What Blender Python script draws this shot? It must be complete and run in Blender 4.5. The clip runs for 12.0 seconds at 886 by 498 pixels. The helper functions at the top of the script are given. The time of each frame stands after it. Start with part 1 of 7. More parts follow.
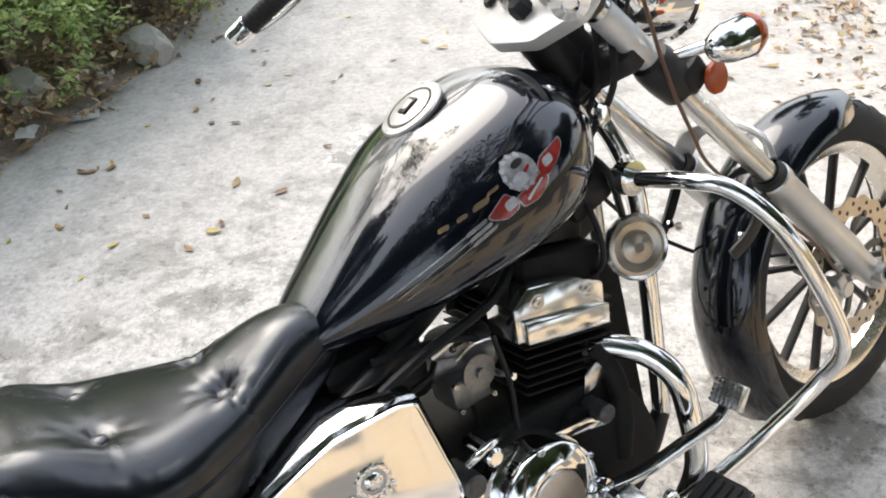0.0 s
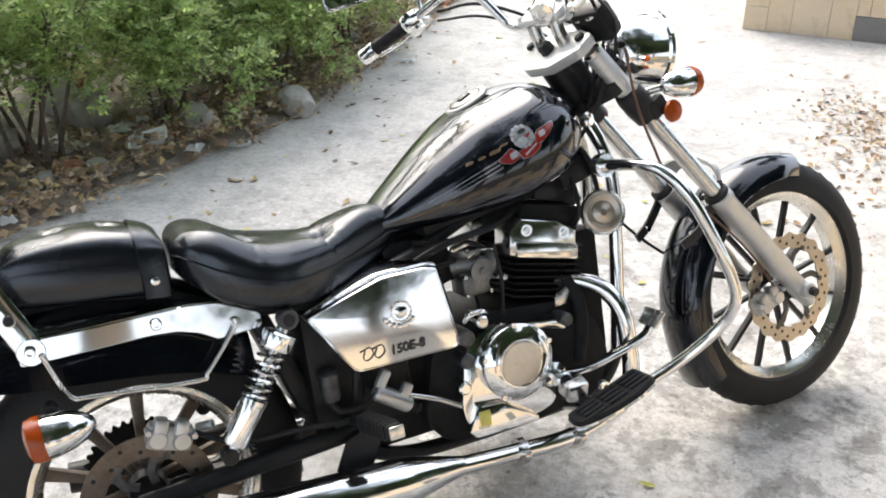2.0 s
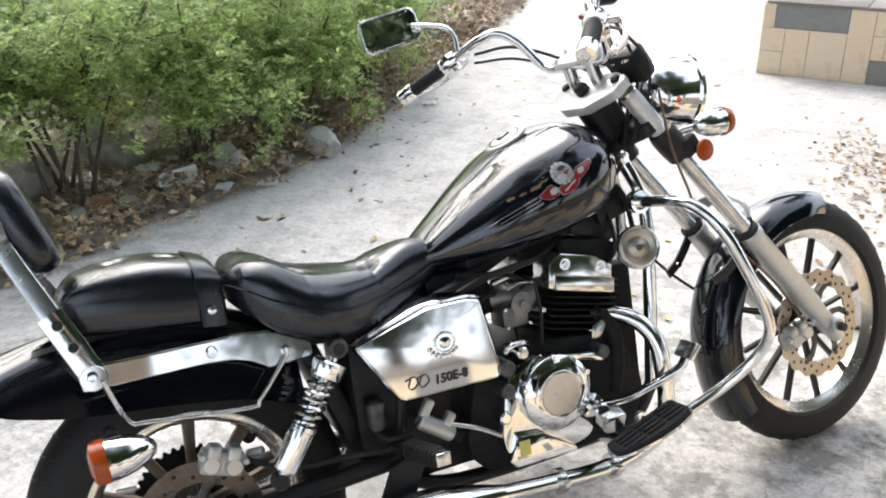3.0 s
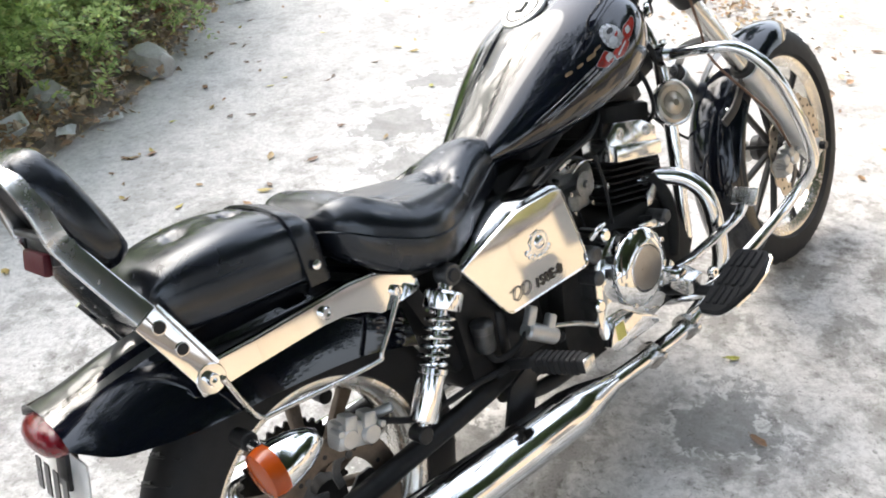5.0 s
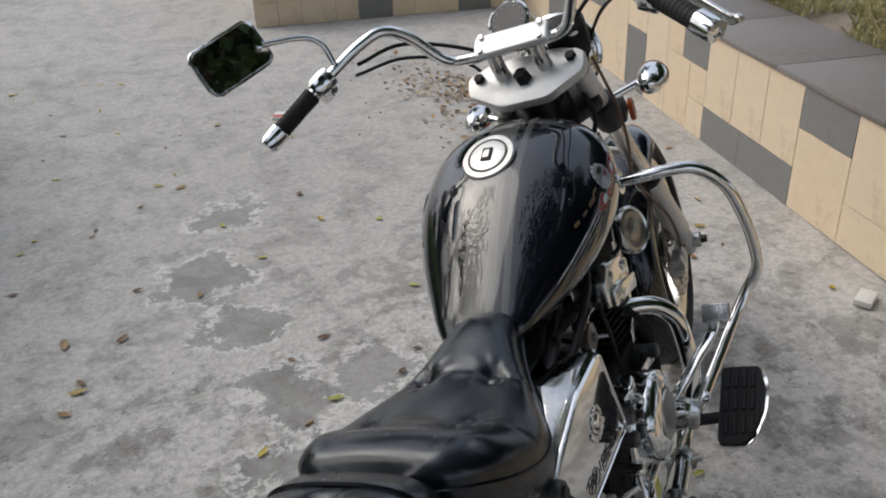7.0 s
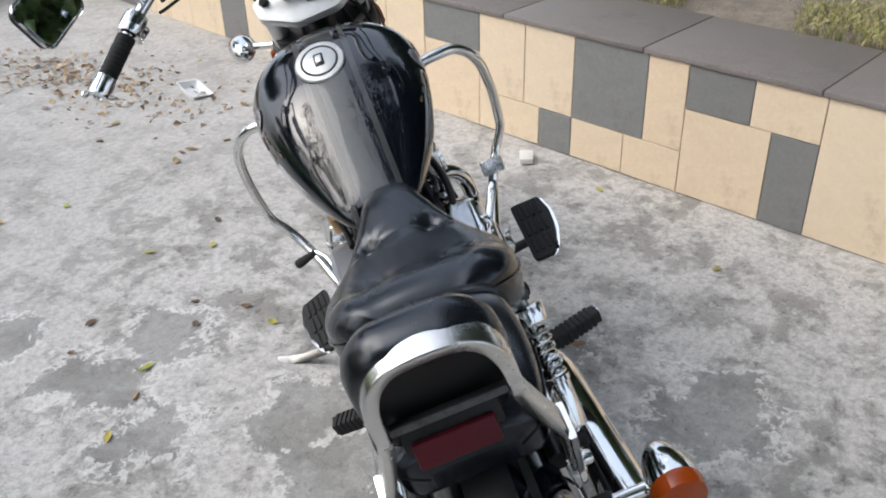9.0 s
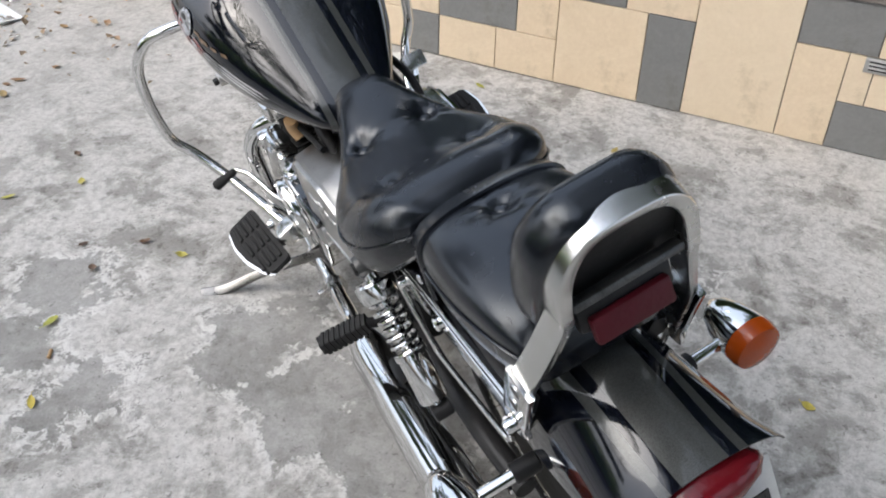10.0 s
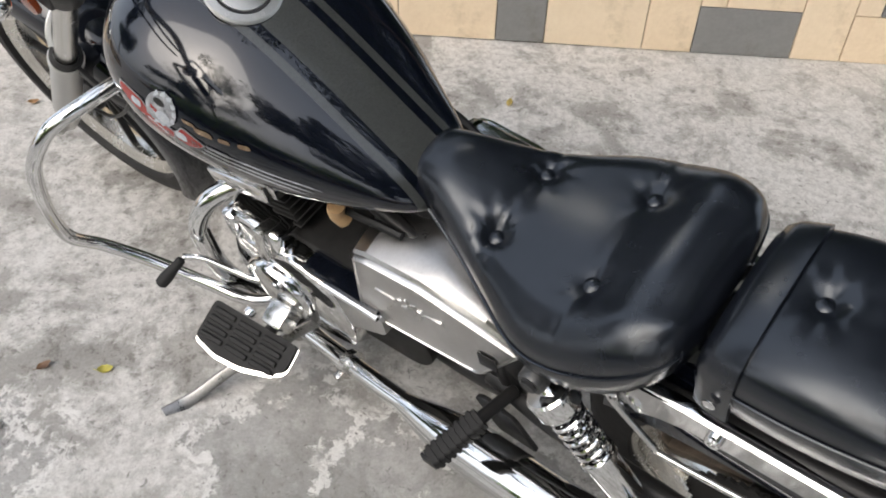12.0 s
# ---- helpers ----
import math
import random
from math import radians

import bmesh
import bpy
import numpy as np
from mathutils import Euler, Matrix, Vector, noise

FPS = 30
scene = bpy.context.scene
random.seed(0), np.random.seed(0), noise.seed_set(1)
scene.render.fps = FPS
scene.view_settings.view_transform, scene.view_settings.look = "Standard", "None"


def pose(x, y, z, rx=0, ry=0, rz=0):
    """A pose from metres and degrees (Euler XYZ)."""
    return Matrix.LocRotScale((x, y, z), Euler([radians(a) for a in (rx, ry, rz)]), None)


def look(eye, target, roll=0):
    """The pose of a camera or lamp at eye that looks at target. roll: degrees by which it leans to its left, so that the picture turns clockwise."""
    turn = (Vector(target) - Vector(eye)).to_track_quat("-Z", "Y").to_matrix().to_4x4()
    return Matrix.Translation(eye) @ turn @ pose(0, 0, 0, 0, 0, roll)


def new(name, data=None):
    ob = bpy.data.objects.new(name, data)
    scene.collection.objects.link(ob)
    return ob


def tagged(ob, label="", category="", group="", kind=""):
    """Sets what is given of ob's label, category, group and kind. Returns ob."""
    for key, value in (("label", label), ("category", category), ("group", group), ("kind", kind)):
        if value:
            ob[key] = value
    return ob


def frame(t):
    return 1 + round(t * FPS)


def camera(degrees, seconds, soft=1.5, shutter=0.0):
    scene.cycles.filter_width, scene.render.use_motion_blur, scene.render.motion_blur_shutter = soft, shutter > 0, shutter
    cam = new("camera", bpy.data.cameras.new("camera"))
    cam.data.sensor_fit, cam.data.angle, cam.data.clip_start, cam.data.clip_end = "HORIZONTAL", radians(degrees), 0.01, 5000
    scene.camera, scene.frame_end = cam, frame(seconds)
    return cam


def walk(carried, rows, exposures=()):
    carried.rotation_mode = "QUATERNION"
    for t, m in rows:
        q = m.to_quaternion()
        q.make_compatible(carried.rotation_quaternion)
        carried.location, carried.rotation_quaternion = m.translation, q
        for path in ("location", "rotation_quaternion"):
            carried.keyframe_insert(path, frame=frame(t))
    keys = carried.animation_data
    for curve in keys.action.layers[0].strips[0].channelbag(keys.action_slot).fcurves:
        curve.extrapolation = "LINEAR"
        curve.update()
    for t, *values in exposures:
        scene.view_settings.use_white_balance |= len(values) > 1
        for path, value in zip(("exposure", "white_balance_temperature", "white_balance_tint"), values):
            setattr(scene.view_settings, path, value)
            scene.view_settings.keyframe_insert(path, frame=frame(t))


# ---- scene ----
cam = camera(53.3, 12.0, soft=1.9)
PATH = [
    (0, (0.348, 0.114, 1.452), (0.124, 1.706, 0.264), -5.8),
    (0.5, (0.405, -0.037, 1.465), (0.131, 1.653, 0.429), -4.1),
    (1, (0.418, -0.262, 1.475), (0.143, 1.452, 0.479), -2.0),
    (1.5, (0.536, -0.437, 1.489), (0.196, 1.275, 0.512), -2.3),
    (2, (0.606, -0.607, 1.488), (0.143, 1.103, 0.558), -0.8),
    (2.5, (0.6, -0.68, 1.499), (0.072, 1.047, 0.638), 0.0),
    (2.7, (0.595, -0.681, 1.499), (0.065, 1.055, 0.66), -0.2),
    (4.3, (0.108, -0.719, 1.47), (0.048, 1.02, 0.483), -2.4),
    (4.5, (0.051, -0.693, 1.462), (0.032, 1.03, 0.446), -2.4),
    (5, (-0.091, -0.566, 1.464), (-0.042, 1.111, 0.375), -4.5),
    (5.5, (-0.268, -0.495, 1.463), (-0.001, 1.144, 0.347), -2.7),
    (6, (-0.497, -0.457, 1.497), (-0.005, 1.148, 0.41), -2.3),
    (6.5, (-0.57, -0.307, 1.494), (0.023, 1.297, 0.457), -2.6),
    (7, (-0.596, -0.074, 1.507), (0.2, 1.488, 0.544), -2.1),
    (7.2, (-0.644, -0.008, 1.509), (0.286, 1.503, 0.585), -1.0),
    (8.8, (-1.188, 0.12, 1.486), (0.269, 1.064, 0.492), -2.0),
    (9, (-1.227, 0.166, 1.466), (0.265, 1.006, 0.432), -1.7),
    (9.5, (-1.349, 0.379, 1.427), (0.235, 0.907, 0.326), 0.3),
    (10, (-1.317, 0.527, 1.374), (0.256, 0.889, 0.194), 0.8),
    (10.5, (-1.187, 0.663, 1.362), (0.31, 0.986, 0.075), -0.8),
    (11, (-1.114, 0.808, 1.367), (0.364, 0.879, 0.022), 1.3),
    (11.5, (-1.055, 1.047, 1.376), (0.381, 0.761, 0.014), 5.0),
    (12, (-0.933, 1.187, 1.399), (0.511, 0.87, 0.053), 2.2),
]
EXPOSURES = [(0.0, 1.46, 6750, 10), (1.5, 1.54, 6700, 10), (2.7, 1.6, 6600, 10), (4.5, 1.62, 6550, 10), (5.5, 1.78, 6550, 10), (6.0, 1.78, 6550, 10), (6.5, 0.95, 6550, 10),
             (7.0, 0.11, 6500, 10), (7.2, 0.12, 6450, 10), (8.8, 0.59, 6300, 10), (9.0, 0.67, 6280, 10), (9.5, 0.97, 6280, 10), (10.0, 0.71, 6300, 10), (10.5, 0.28, 6400, 10),
             (11.0, 0.26, 6500, 10), (11.5, 0.68, 6600, 10), (12.0, 0.72, 6600, 10)]
walk(cam, [(t, look(eye, target, roll)) for t, eye, target, roll in PATH], EXPOSURES)

# ---- world and light ----
SUN_ELEV, SUN_TURN = radians(42), radians(-42)
world = bpy.data.worlds.new("sky")
scene.world = world
world.use_nodes = True
wn = world.node_tree.nodes
sky = wn.new("ShaderNodeTexSky")
sky.sky_type, sky.sun_disc = "NISHITA", False
sky.sun_elevation, sky.sun_rotation = SUN_ELEV, SUN_TURN
sky.air_density, sky.dust_density, sky.ozone_density = 1.0, 9.0, 3.0
pale = wn.new("ShaderNodeMixRGB")
pale.inputs[0].default_value = 0.42
pale.inputs[2].default_value = (7.75, 8.6, 9.75, 1)
cool = wn.new("ShaderNodeMixRGB")
cool.blend_type = "MULTIPLY"
cool.inputs[0].default_value = 1.0
cool.inputs[2].default_value = (0.96, 0.985, 1.015, 1)
world.node_tree.links.new(sky.outputs[0], cool.inputs[1])
world.node_tree.links.new(cool.outputs[0], pale.inputs[1])
world.node_tree.links.new(pale.outputs[0], wn["Background"].inputs[0])
wn["Background"].inputs[1].default_value = 0.15
sun = new("sun", bpy.data.lights.new("sun", "SUN"))
sun.data.energy, sun.data.angle, sun.data.color = 1.0, radians(50), (1.0, 0.96, 0.89)
SUN_WAY = Vector((math.sin(SUN_TURN) * math.cos(SUN_ELEV), math.cos(SUN_TURN) * math.cos(SUN_ELEV), math.sin(SUN_ELEV)))
sun.matrix_world = look(SUN_WAY * 20, (0, 0, 0))


# ---- materials ----
def nodes_of(name):
    m = bpy.data.materials.new(name)
    m.use_nodes = True
    t = m.node_tree
    return m, t, t.nodes["Principled BSDF"]


def rgb(r, g, b):
    return (r, g, b, 1)


def tex(t, scale, detail=4, rough=0.6, coord="Object", kind="noise", dist=0.0):
    c = t.nodes.new("ShaderNodeTexCoord")
    if kind == "noise":
        n = t.nodes.new("ShaderNodeTexNoise")
        n.inputs["Detail"].default_value, n.inputs["Roughness"].default_value = detail, rough
        n.inputs["Distortion"].default_value = dist
    else:
        n = t.nodes.new("ShaderNodeTexVoronoi")
    n.inputs["Scale"].default_value = scale
    t.links.new(c.outputs[coord], n.inputs["Vector"])
    return n.outputs[0]


def ramp(t, src, stops):
    r = t.nodes.new("ShaderNodeValToRGB")
    el = r.color_ramp.elements
    while len(el) < len(stops):
        el.new(0.5)
    for e, (p, c) in zip(el, stops):
        e.position, e.color = p, c if len(c) == 4 else rgb(*c)
    t.links.new(src, r.inputs[0])
    return r.outputs[0]


def mix(t, fac, a, b, mode="MIX"):
    m = t.nodes.new("ShaderNodeMixRGB")
    m.blend_type = mode
    for i, v in enumerate((fac, a, b)):
        if isinstance(v, (int, float)):
            m.inputs[i].default_value = v
        elif isinstance(v, tuple):
            m.inputs[i].default_value = v if len(v) == 4 else rgb(*v)
        else:
            t.links.new(v, m.inputs[i])
    return m.outputs[0]


def calc(t, op, a, b=0.0, c=None):
    m = t.nodes.new("ShaderNodeMath")
    m.operation = op
    for i, v in enumerate((a, b) if c is None else (a, b, c)):
        if isinstance(v, (int, float)):
            m.inputs[i].default_value = v
        else:
            t.links.new(v, m.inputs[i])
    return m.outputs[0]


def bump(t, src, p, strength=0.2, dist=0.002):
    b = t.nodes.new("ShaderNodeBump")
    b.inputs["Strength"].default_value, b.inputs["Distance"].default_value = strength, dist
    t.links.new(src, b.inputs["Height"])
    t.links.new(b.outputs[0], p.inputs["Normal"])


def surface(name, c1, c2, rough=(0.4, 0.5), scale=40, metal=0.0, bumps=0.1, dist=0.0005, coat=0.0, fine=None, spec=0.5):
    """A two-tone surface with broad stains, fine grain and relief."""
    m, t, p = nodes_of(name)
    n = tex(t, scale, 6)
    f = tex(t, fine or scale * 9, 3)
    both = mix(t, 0.35, n, f)
    t.links.new(ramp(t, both, [(0.3, c1), (0.7, c2)]), p.inputs["Base Color"])
    t.links.new(ramp(t, both, [(0.3, rgb(*[rough[0]] * 3)), (0.7, rgb(*[rough[1]] * 3))]), p.inputs["Roughness"])
    p.inputs["Metallic"].default_value = metal
    p.inputs["Coat Weight"].default_value = coat
    p.inputs["Specular IOR Level"].default_value = spec
    p.inputs["Coat Roughness"].default_value = 0.03
    if bumps:
        bump(t, both, p, bumps, dist)
    return m


CHROME = surface("chrome", (0.72, 0.72, 0.72), (0.80, 0.80, 0.79), (0.035, 0.09), 14, 1.0, 0.02, 0.0004)
POLISHED = surface("polished_alloy", (0.70, 0.69, 0.67), (0.78, 0.77, 0.75), (0.10, 0.18), 20, 1.0, 0.02)
DULL_CHROME = surface("worn_chrome", (0.55, 0.54, 0.52), (0.70, 0.69, 0.67), (0.16, 0.30), 30, 1.0, 0.04)
BRUSHED = surface("brushed_chrome", (0.56, 0.56, 0.55), (0.70, 0.70, 0.69), (0.22, 0.30), 5, 1.0, 0.0)
SATIN = surface("satin_metal", (0.50, 0.49, 0.48), (0.62, 0.61, 0.60), (0.26, 0.36), 25, 1.0, 0.03)
ALLOY = surface("cast_alloy", (0.05, 0.05, 0.05), (0.15, 0.15, 0.15), (0.38, 0.55), 50, 0.8, 0.15)
CARB_ALLOY = surface("carburettor_alloy", (0.15, 0.15, 0.147), (0.36, 0.355, 0.345), (0.34, 0.5), 50, 0.7, 0.15)
ALLOY_PAINT = surface("silver_paint", (0.46, 0.46, 0.45), (0.56, 0.56, 0.55), (0.28, 0.4), 40, 0.7, 0.05)
WORN_STEEL = surface("worn_steel", (0.16, 0.155, 0.15), (0.34, 0.33, 0.32), (0.22, 0.4), 30, 1.0, 0.08)
BLACK_METAL = surface("black_metal", (0.010, 0.010, 0.011), (0.026, 0.025, 0.025), (0.3, 0.55), 30, 0.0, 0.15, spec=0.3)
BLACK_ENGINE = surface("black_engine", (0.009, 0.009, 0.009), (0.024, 0.023, 0.022), (0.5, 0.7), 40, 0.0, 0.2, spec=0.14)
PLASTIC = surface("black_plastic", (0.008, 0.008, 0.009), (0.017, 0.017, 0.017), (0.35, 0.5), 60, 0.0, 0.1, spec=0.22)
RUBBER = surface("rubber", (0.009, 0.009, 0.009), (0.024, 0.023, 0.023), (0.55, 0.8), 35, 0.0, 0.3, spec=0.3)
BLACK_PAINT = surface("black_paint", (0.003, 0.004, 0.007), (0.005, 0.0065, 0.011), (0.06, 0.12), 8, 0.0, 0.0, coat=0.6, spec=0.28)
DISC = surface("brake_disc", (0.36, 0.31, 0.25), (0.50, 0.45, 0.38), (0.28, 0.42), 30, 0.85, 0.1)
DISC_BROWN = surface("rusty_disc", (0.10, 0.075, 0.058), (0.22, 0.175, 0.135), (0.4, 0.6), 40, 0.6, 0.2)
RIM = surface("polished_rim", (0.58, 0.56, 0.52), (0.70, 0.68, 0.64), (0.18, 0.32), 20, 0.95, 0.03)
WHITE_PLASTIC = surface("white_plastic", (0.62, 0.61, 0.58), (0.75, 0.74, 0.71), (0.4, 0.55), 30)
PAPER_RED = surface("red_print", (0.45, 0.04, 0.04), (0.55, 0.07, 0.06), (0.4, 0.5), 60)
WHITE_ALLOY = surface("white_cast_alloy", (0.58, 0.58, 0.57), (0.72, 0.72, 0.71), (0.38, 0.5), 60, 0.55, 0.06)
CAP_METAL = surface("brushed_cap", (0.38, 0.38, 0.37), (0.50, 0.50, 0.49), (0.34, 0.46), 45, 0.85, 0.03)
DECAL_SILVER = surface("silver_decal", (0.12, 0.12, 0.13), (0.62, 0.63, 0.65), (0.15, 0.25), 70, 0.3, 0.0, coat=0.6)
DECAL_PALE = surface("pale_decal", (0.34, 0.36, 0.40), (0.62, 0.64, 0.67), (0.15, 0.25), 120, 0.2, 0.0, coat=0.5)
DECAL_GILT = surface("gilt_decal", (0.10, 0.06, 0.035), (0.34, 0.24, 0.15), (0.2, 0.3), 90, 0.3, 0.0, coat=0.5)
DECAL_RED = surface("red_decal", (0.19, 0.016, 0.015), (0.34, 0.04, 0.032), (0.15, 0.22), 90, 0.0, 0.0, coat=0.6)
DECAL_BLACK = surface("black_print", (0.01, 0.01, 0.01), (0.02, 0.02, 0.02), (0.25, 0.35), 60, 0.0, 0.0)
DECAL_GREY = surface("grey_decal", (0.16, 0.16, 0.17), (0.26, 0.26, 0.27), (0.2, 0.3), 90, 0.2, 0.0, coat=0.5)
YELLOW = surface("yellow_label", (0.62, 0.55, 0.12), (0.72, 0.66, 0.2), (0.4, 0.5), 60)
TAN_HOSE = surface("tan_rubber", (0.36, 0.22, 0.10), (0.46, 0.30, 0.16), (0.5, 0.6), 60)
BROWN_CABLE = surface("brown_cable", (0.10, 0.05, 0.03), (0.17, 0.09, 0.05), (0.45, 0.6), 60)


def lens_material(name, c, rough=0.12):
    m, t, p = nodes_of(name)
    v = tex(t, 130, 1, kind="cells")
    p.inputs["Base Color"].default_value = rgb(*c)
    p.inputs["Roughness"].default_value = rough
    p.inputs["Transmission Weight"].default_value = 0.25
    p.inputs["Coat Weight"].default_value = 0.15
    p.inputs["Specular IOR Level"].default_value = 0.3
    bump(t, v, p, 0.35, 0.001)
    return m


def matte_lens(m):
    p = m.node_tree.nodes["Principled BSDF"]
    p.inputs["Coat Weight"].default_value = 0.0
    p.inputs["Specular IOR Level"].default_value = 0.25
    return m


AMBER = lens_material("amber_lens", (0.42, 0.066, 0.005), 0.22)
RED_LENS = lens_material("red_lens", (0.16, 0.008, 0.014))
REFLECTOR = matte_lens(lens_material("dark_red_reflector", (0.085, 0.005, 0.012), 0.5))


def glass_material():
    m, t, p = nodes_of("clear_glass")
    p.inputs["Base Color"].default_value = rgb(0.95, 0.97, 0.96)
    p.inputs["Roughness"].default_value = 0.03
    p.inputs["Transmission Weight"].default_value = 1.0
    p.inputs["IOR"].default_value = 1.45
    bump(t, tex(t, 60, 2), p, 0.03, 0.001)
    return m


GLASS = glass_material()


def mirror_material():
    m, t, p = nodes_of("mirror_glass")
    p.inputs["Metallic"].default_value = 1.0
    t.links.new(ramp(t, tex(t, 30), [(0.3, (0.80, 0.82, 0.82)), (0.8, (0.86, 0.87, 0.87))]), p.inputs["Base Color"])
    p.inputs["Roughness"].default_value = 0.02
    return m


MIRROR = mirror_material()


def striped_paint():
    """Black lacquer with a broad charcoal band and two thin stripes along the middle."""
    m, t, p = nodes_of("striped_black_paint")
    c = t.nodes.new("ShaderNodeTexCoord")
    s = t.nodes.new("ShaderNodeSeparateXYZ")
    t.links.new(c.outputs["Object"], s.inputs[0])
    a = calc(t, "ABSOLUTE", s.outputs[0])
    broad = calc(t, "LESS_THAN", a, 0.031)
    thin = calc(t, "MULTIPLY", calc(t, "GREATER_THAN", a, 0.045), calc(t, "LESS_THAN", a, 0.057))
    band = calc(t, "ADD", broad, thin)
    flake = tex(t, 900, 2)
    grey = ramp(t, flake, [(0.35, (0.034, 0.036, 0.035)), (0.65, (0.075, 0.078, 0.075))])
    t.links.new(mix(t, band, (0.003, 0.004, 0.008), grey), p.inputs["Base Color"])
    t.links.new(calc(t, "MULTIPLY", band, 0.30), p.inputs["Metallic"])
    t.links.new(calc(t, "MULTIPLY_ADD", band, 0.22, 0.09), p.inputs["Roughness"])
    p.inputs["Specular IOR Level"].default_value = 0.28
    p.inputs["Coat Weight"].default_value = 0.9
    p.inputs["Coat Roughness"].default_value = 0.02
    return m


STRIPED = striped_paint()


def leather():
    m, t, p = nodes_of("black_leather")
    broad = tex(t, 7, 5)
    crease = tex(t, 24, 4, 0.55, dist=0.9)
    grain = tex(t, 620, 1, kind="cells")
    t.links.new(ramp(t, broad, [(0.3, (0.004, 0.005, 0.0075)), (0.75, (0.008, 0.0095, 0.0135))]), p.inputs["Base Color"])
    t.links.new(ramp(t, mix(t, 0.5, broad, crease), [(0.3, rgb(0.19, 0.19, 0.19)), (0.7, rgb(0.30, 0.30, 0.30))]), p.inputs["Roughness"])
    p.inputs["Specular IOR Level"].default_value = 0.6
    p.inputs["Specular Tint"].default_value = (0.90, 0.95, 1.0, 1)
    h = calc(t, "ADD", calc(t, "MULTIPLY", crease, 0.12), calc(t, "MULTIPLY", grain, 0.10))
    bump(t, h, p, 0.06, 0.002)
    return m


LEATHER = leather()

# smooth grey repairs in the rough concrete: x, y, radius; the last two paint in shadow and dirt
PATCHES = [(-0.15, 2.61, 0.15), (0.08, 3.05, 0.11), (-0.12, 2.25, 0.12), (-0.11, 1.88, 0.13), (0.15, 1.82, 0.12),
           (-0.20, 1.57, 0.10), (-0.10, 1.80, 0.08), (0.07, 1.27, 0.15), (-0.06, 1.08, 0.17), (-0.14, 0.88, 0.16),
           (-0.33, 0.62, 0.22), (0.52, 0.40, 0.15), (0.57, 0.86, 0.11)]


def concrete():
    m, t, p = nodes_of("weathered_concrete")
    c = t.nodes.new("ShaderNodeTexCoord")
    warp = t.nodes.new("ShaderNodeTexNoise")
    warp.inputs["Scale"].default_value, warp.inputs["Detail"].default_value = 6.5, 9
    warp.inputs["Roughness"].default_value = 0.68
    t.links.new(c.outputs["Object"], warp.inputs["Vector"])
    s = t.nodes.new("ShaderNodeSeparateXYZ")
    t.links.new(c.outputs["Object"], s.inputs[0])
    edge = calc(t, "MULTIPLY", calc(t, "SUBTRACT", warp.outputs[0], 0.5), 0.55)
    near = None
    for x, y, r in PATCHES:
        r *= 0.8
        dx, dy = calc(t, "SUBTRACT", s.outputs[0], x), calc(t, "SUBTRACT", s.outputs[1], y)
        d = calc(t, "SUBTRACT", calc(t, "SQRT", calc(t, "ADD", calc(t, "MULTIPLY", dx, dx), calc(t, "MULTIPLY", dy, dy))), r)
        near = d if near is None else calc(t, "MINIMUM", near, d)
    mask = ramp(t, calc(t, "ADD", near, edge), [(0.0, (1, 1, 1)), (0.045, (0, 0, 0))])
    lip = ramp(t, calc(t, "ADD", near, edge), [(0.012, (0, 0, 0)), (0.02, (1, 1, 1)), (0.035, (1, 1, 1)), (0.075, (0, 0, 0))])
    broad, mid, fine = tex(t, 1.1, 5, 0.6), tex(t, 9, 8, 0.72), tex(t, 160, 4, 0.75)
    base = ramp(t, mix(t, 0.5, broad, mid), [(0.34, (0.18, 0.172, 0.158)), (0.5, (0.31, 0.297, 0.276)), (0.66, (0.47, 0.453, 0.425))])
    pits = ramp(t, tex(t, 26, 6, 0.75), [(0.38, (0.42, 0.40, 0.38)), (0.47, (1, 1, 1))])
    col = mix(t, 1.0, base, pits, "MULTIPLY")
    blotch = ramp(t, mix(t, 0.35, tex(t, 4.5, 9, 0.72, dist=0.4), tex(t, 17, 6, 0.7)), [(0.45, (0, 0, 0)), (0.52, (1, 1, 1))])
    crust = ramp(t, tex(t, 42, 9, 0.8), [(0.35, (0.34, 0.327, 0.307)), (0.58, (0.72, 0.702, 0.672))])
    wx, wy = calc(t, "SUBTRACT", s.outputs[0], 0.2), calc(t, "SUBTRACT", s.outputs[1], 0.6)
    away = calc(t, "ADD", calc(t, "SQRT", calc(t, "ADD", calc(t, "MULTIPLY", wx, wx), calc(t, "MULTIPLY", wy, wy))), calc(t, "MULTIPLY", calc(t, "SUBTRACT", broad, 0.5), 1.6))
    worn = ramp(t, calc(t, "MULTIPLY", away, 0.25), [(0.33, (1, 1, 1)), (0.62, (0.35, 0.35, 0.35))])
    blotch = mix(t, worn, (0.5, 0.5, 0.5), blotch)
    col = mix(t, calc(t, "MULTIPLY", blotch, 0.88), col, crust)
    col = mix(t, 0.28, col, ramp(t, fine, [(0.3, (0.23, 0.220, 0.205)), (0.7, (0.53, 0.508, 0.476))]))
    # repair grey; right of the bike it also paints its shadow and dirt
    smooth = ramp(t, mix(t, 0.5, mid, fine), [(0.3, (0.20, 0.195, 0.186)), (0.7, (0.30, 0.293, 0.281))])
    col = mix(t, calc(t, "MULTIPLY", mask, 0.62), col, smooth)
    flaky = ramp(t, tex(t, 24, 7, 0.7, dist=1.2), [(0.46, (0, 0, 0)), (0.52, (1, 1, 1))])
    col = mix(t, calc(t, "MULTIPLY", calc(t, "MULTIPLY", lip, flaky), 0.75), col, (0.72, 0.705, 0.675))
    specks = ramp(t, tex(t, 85, 4, 0.65), [(0.66, (0, 0, 0)), (0.70, (1, 1, 1))])
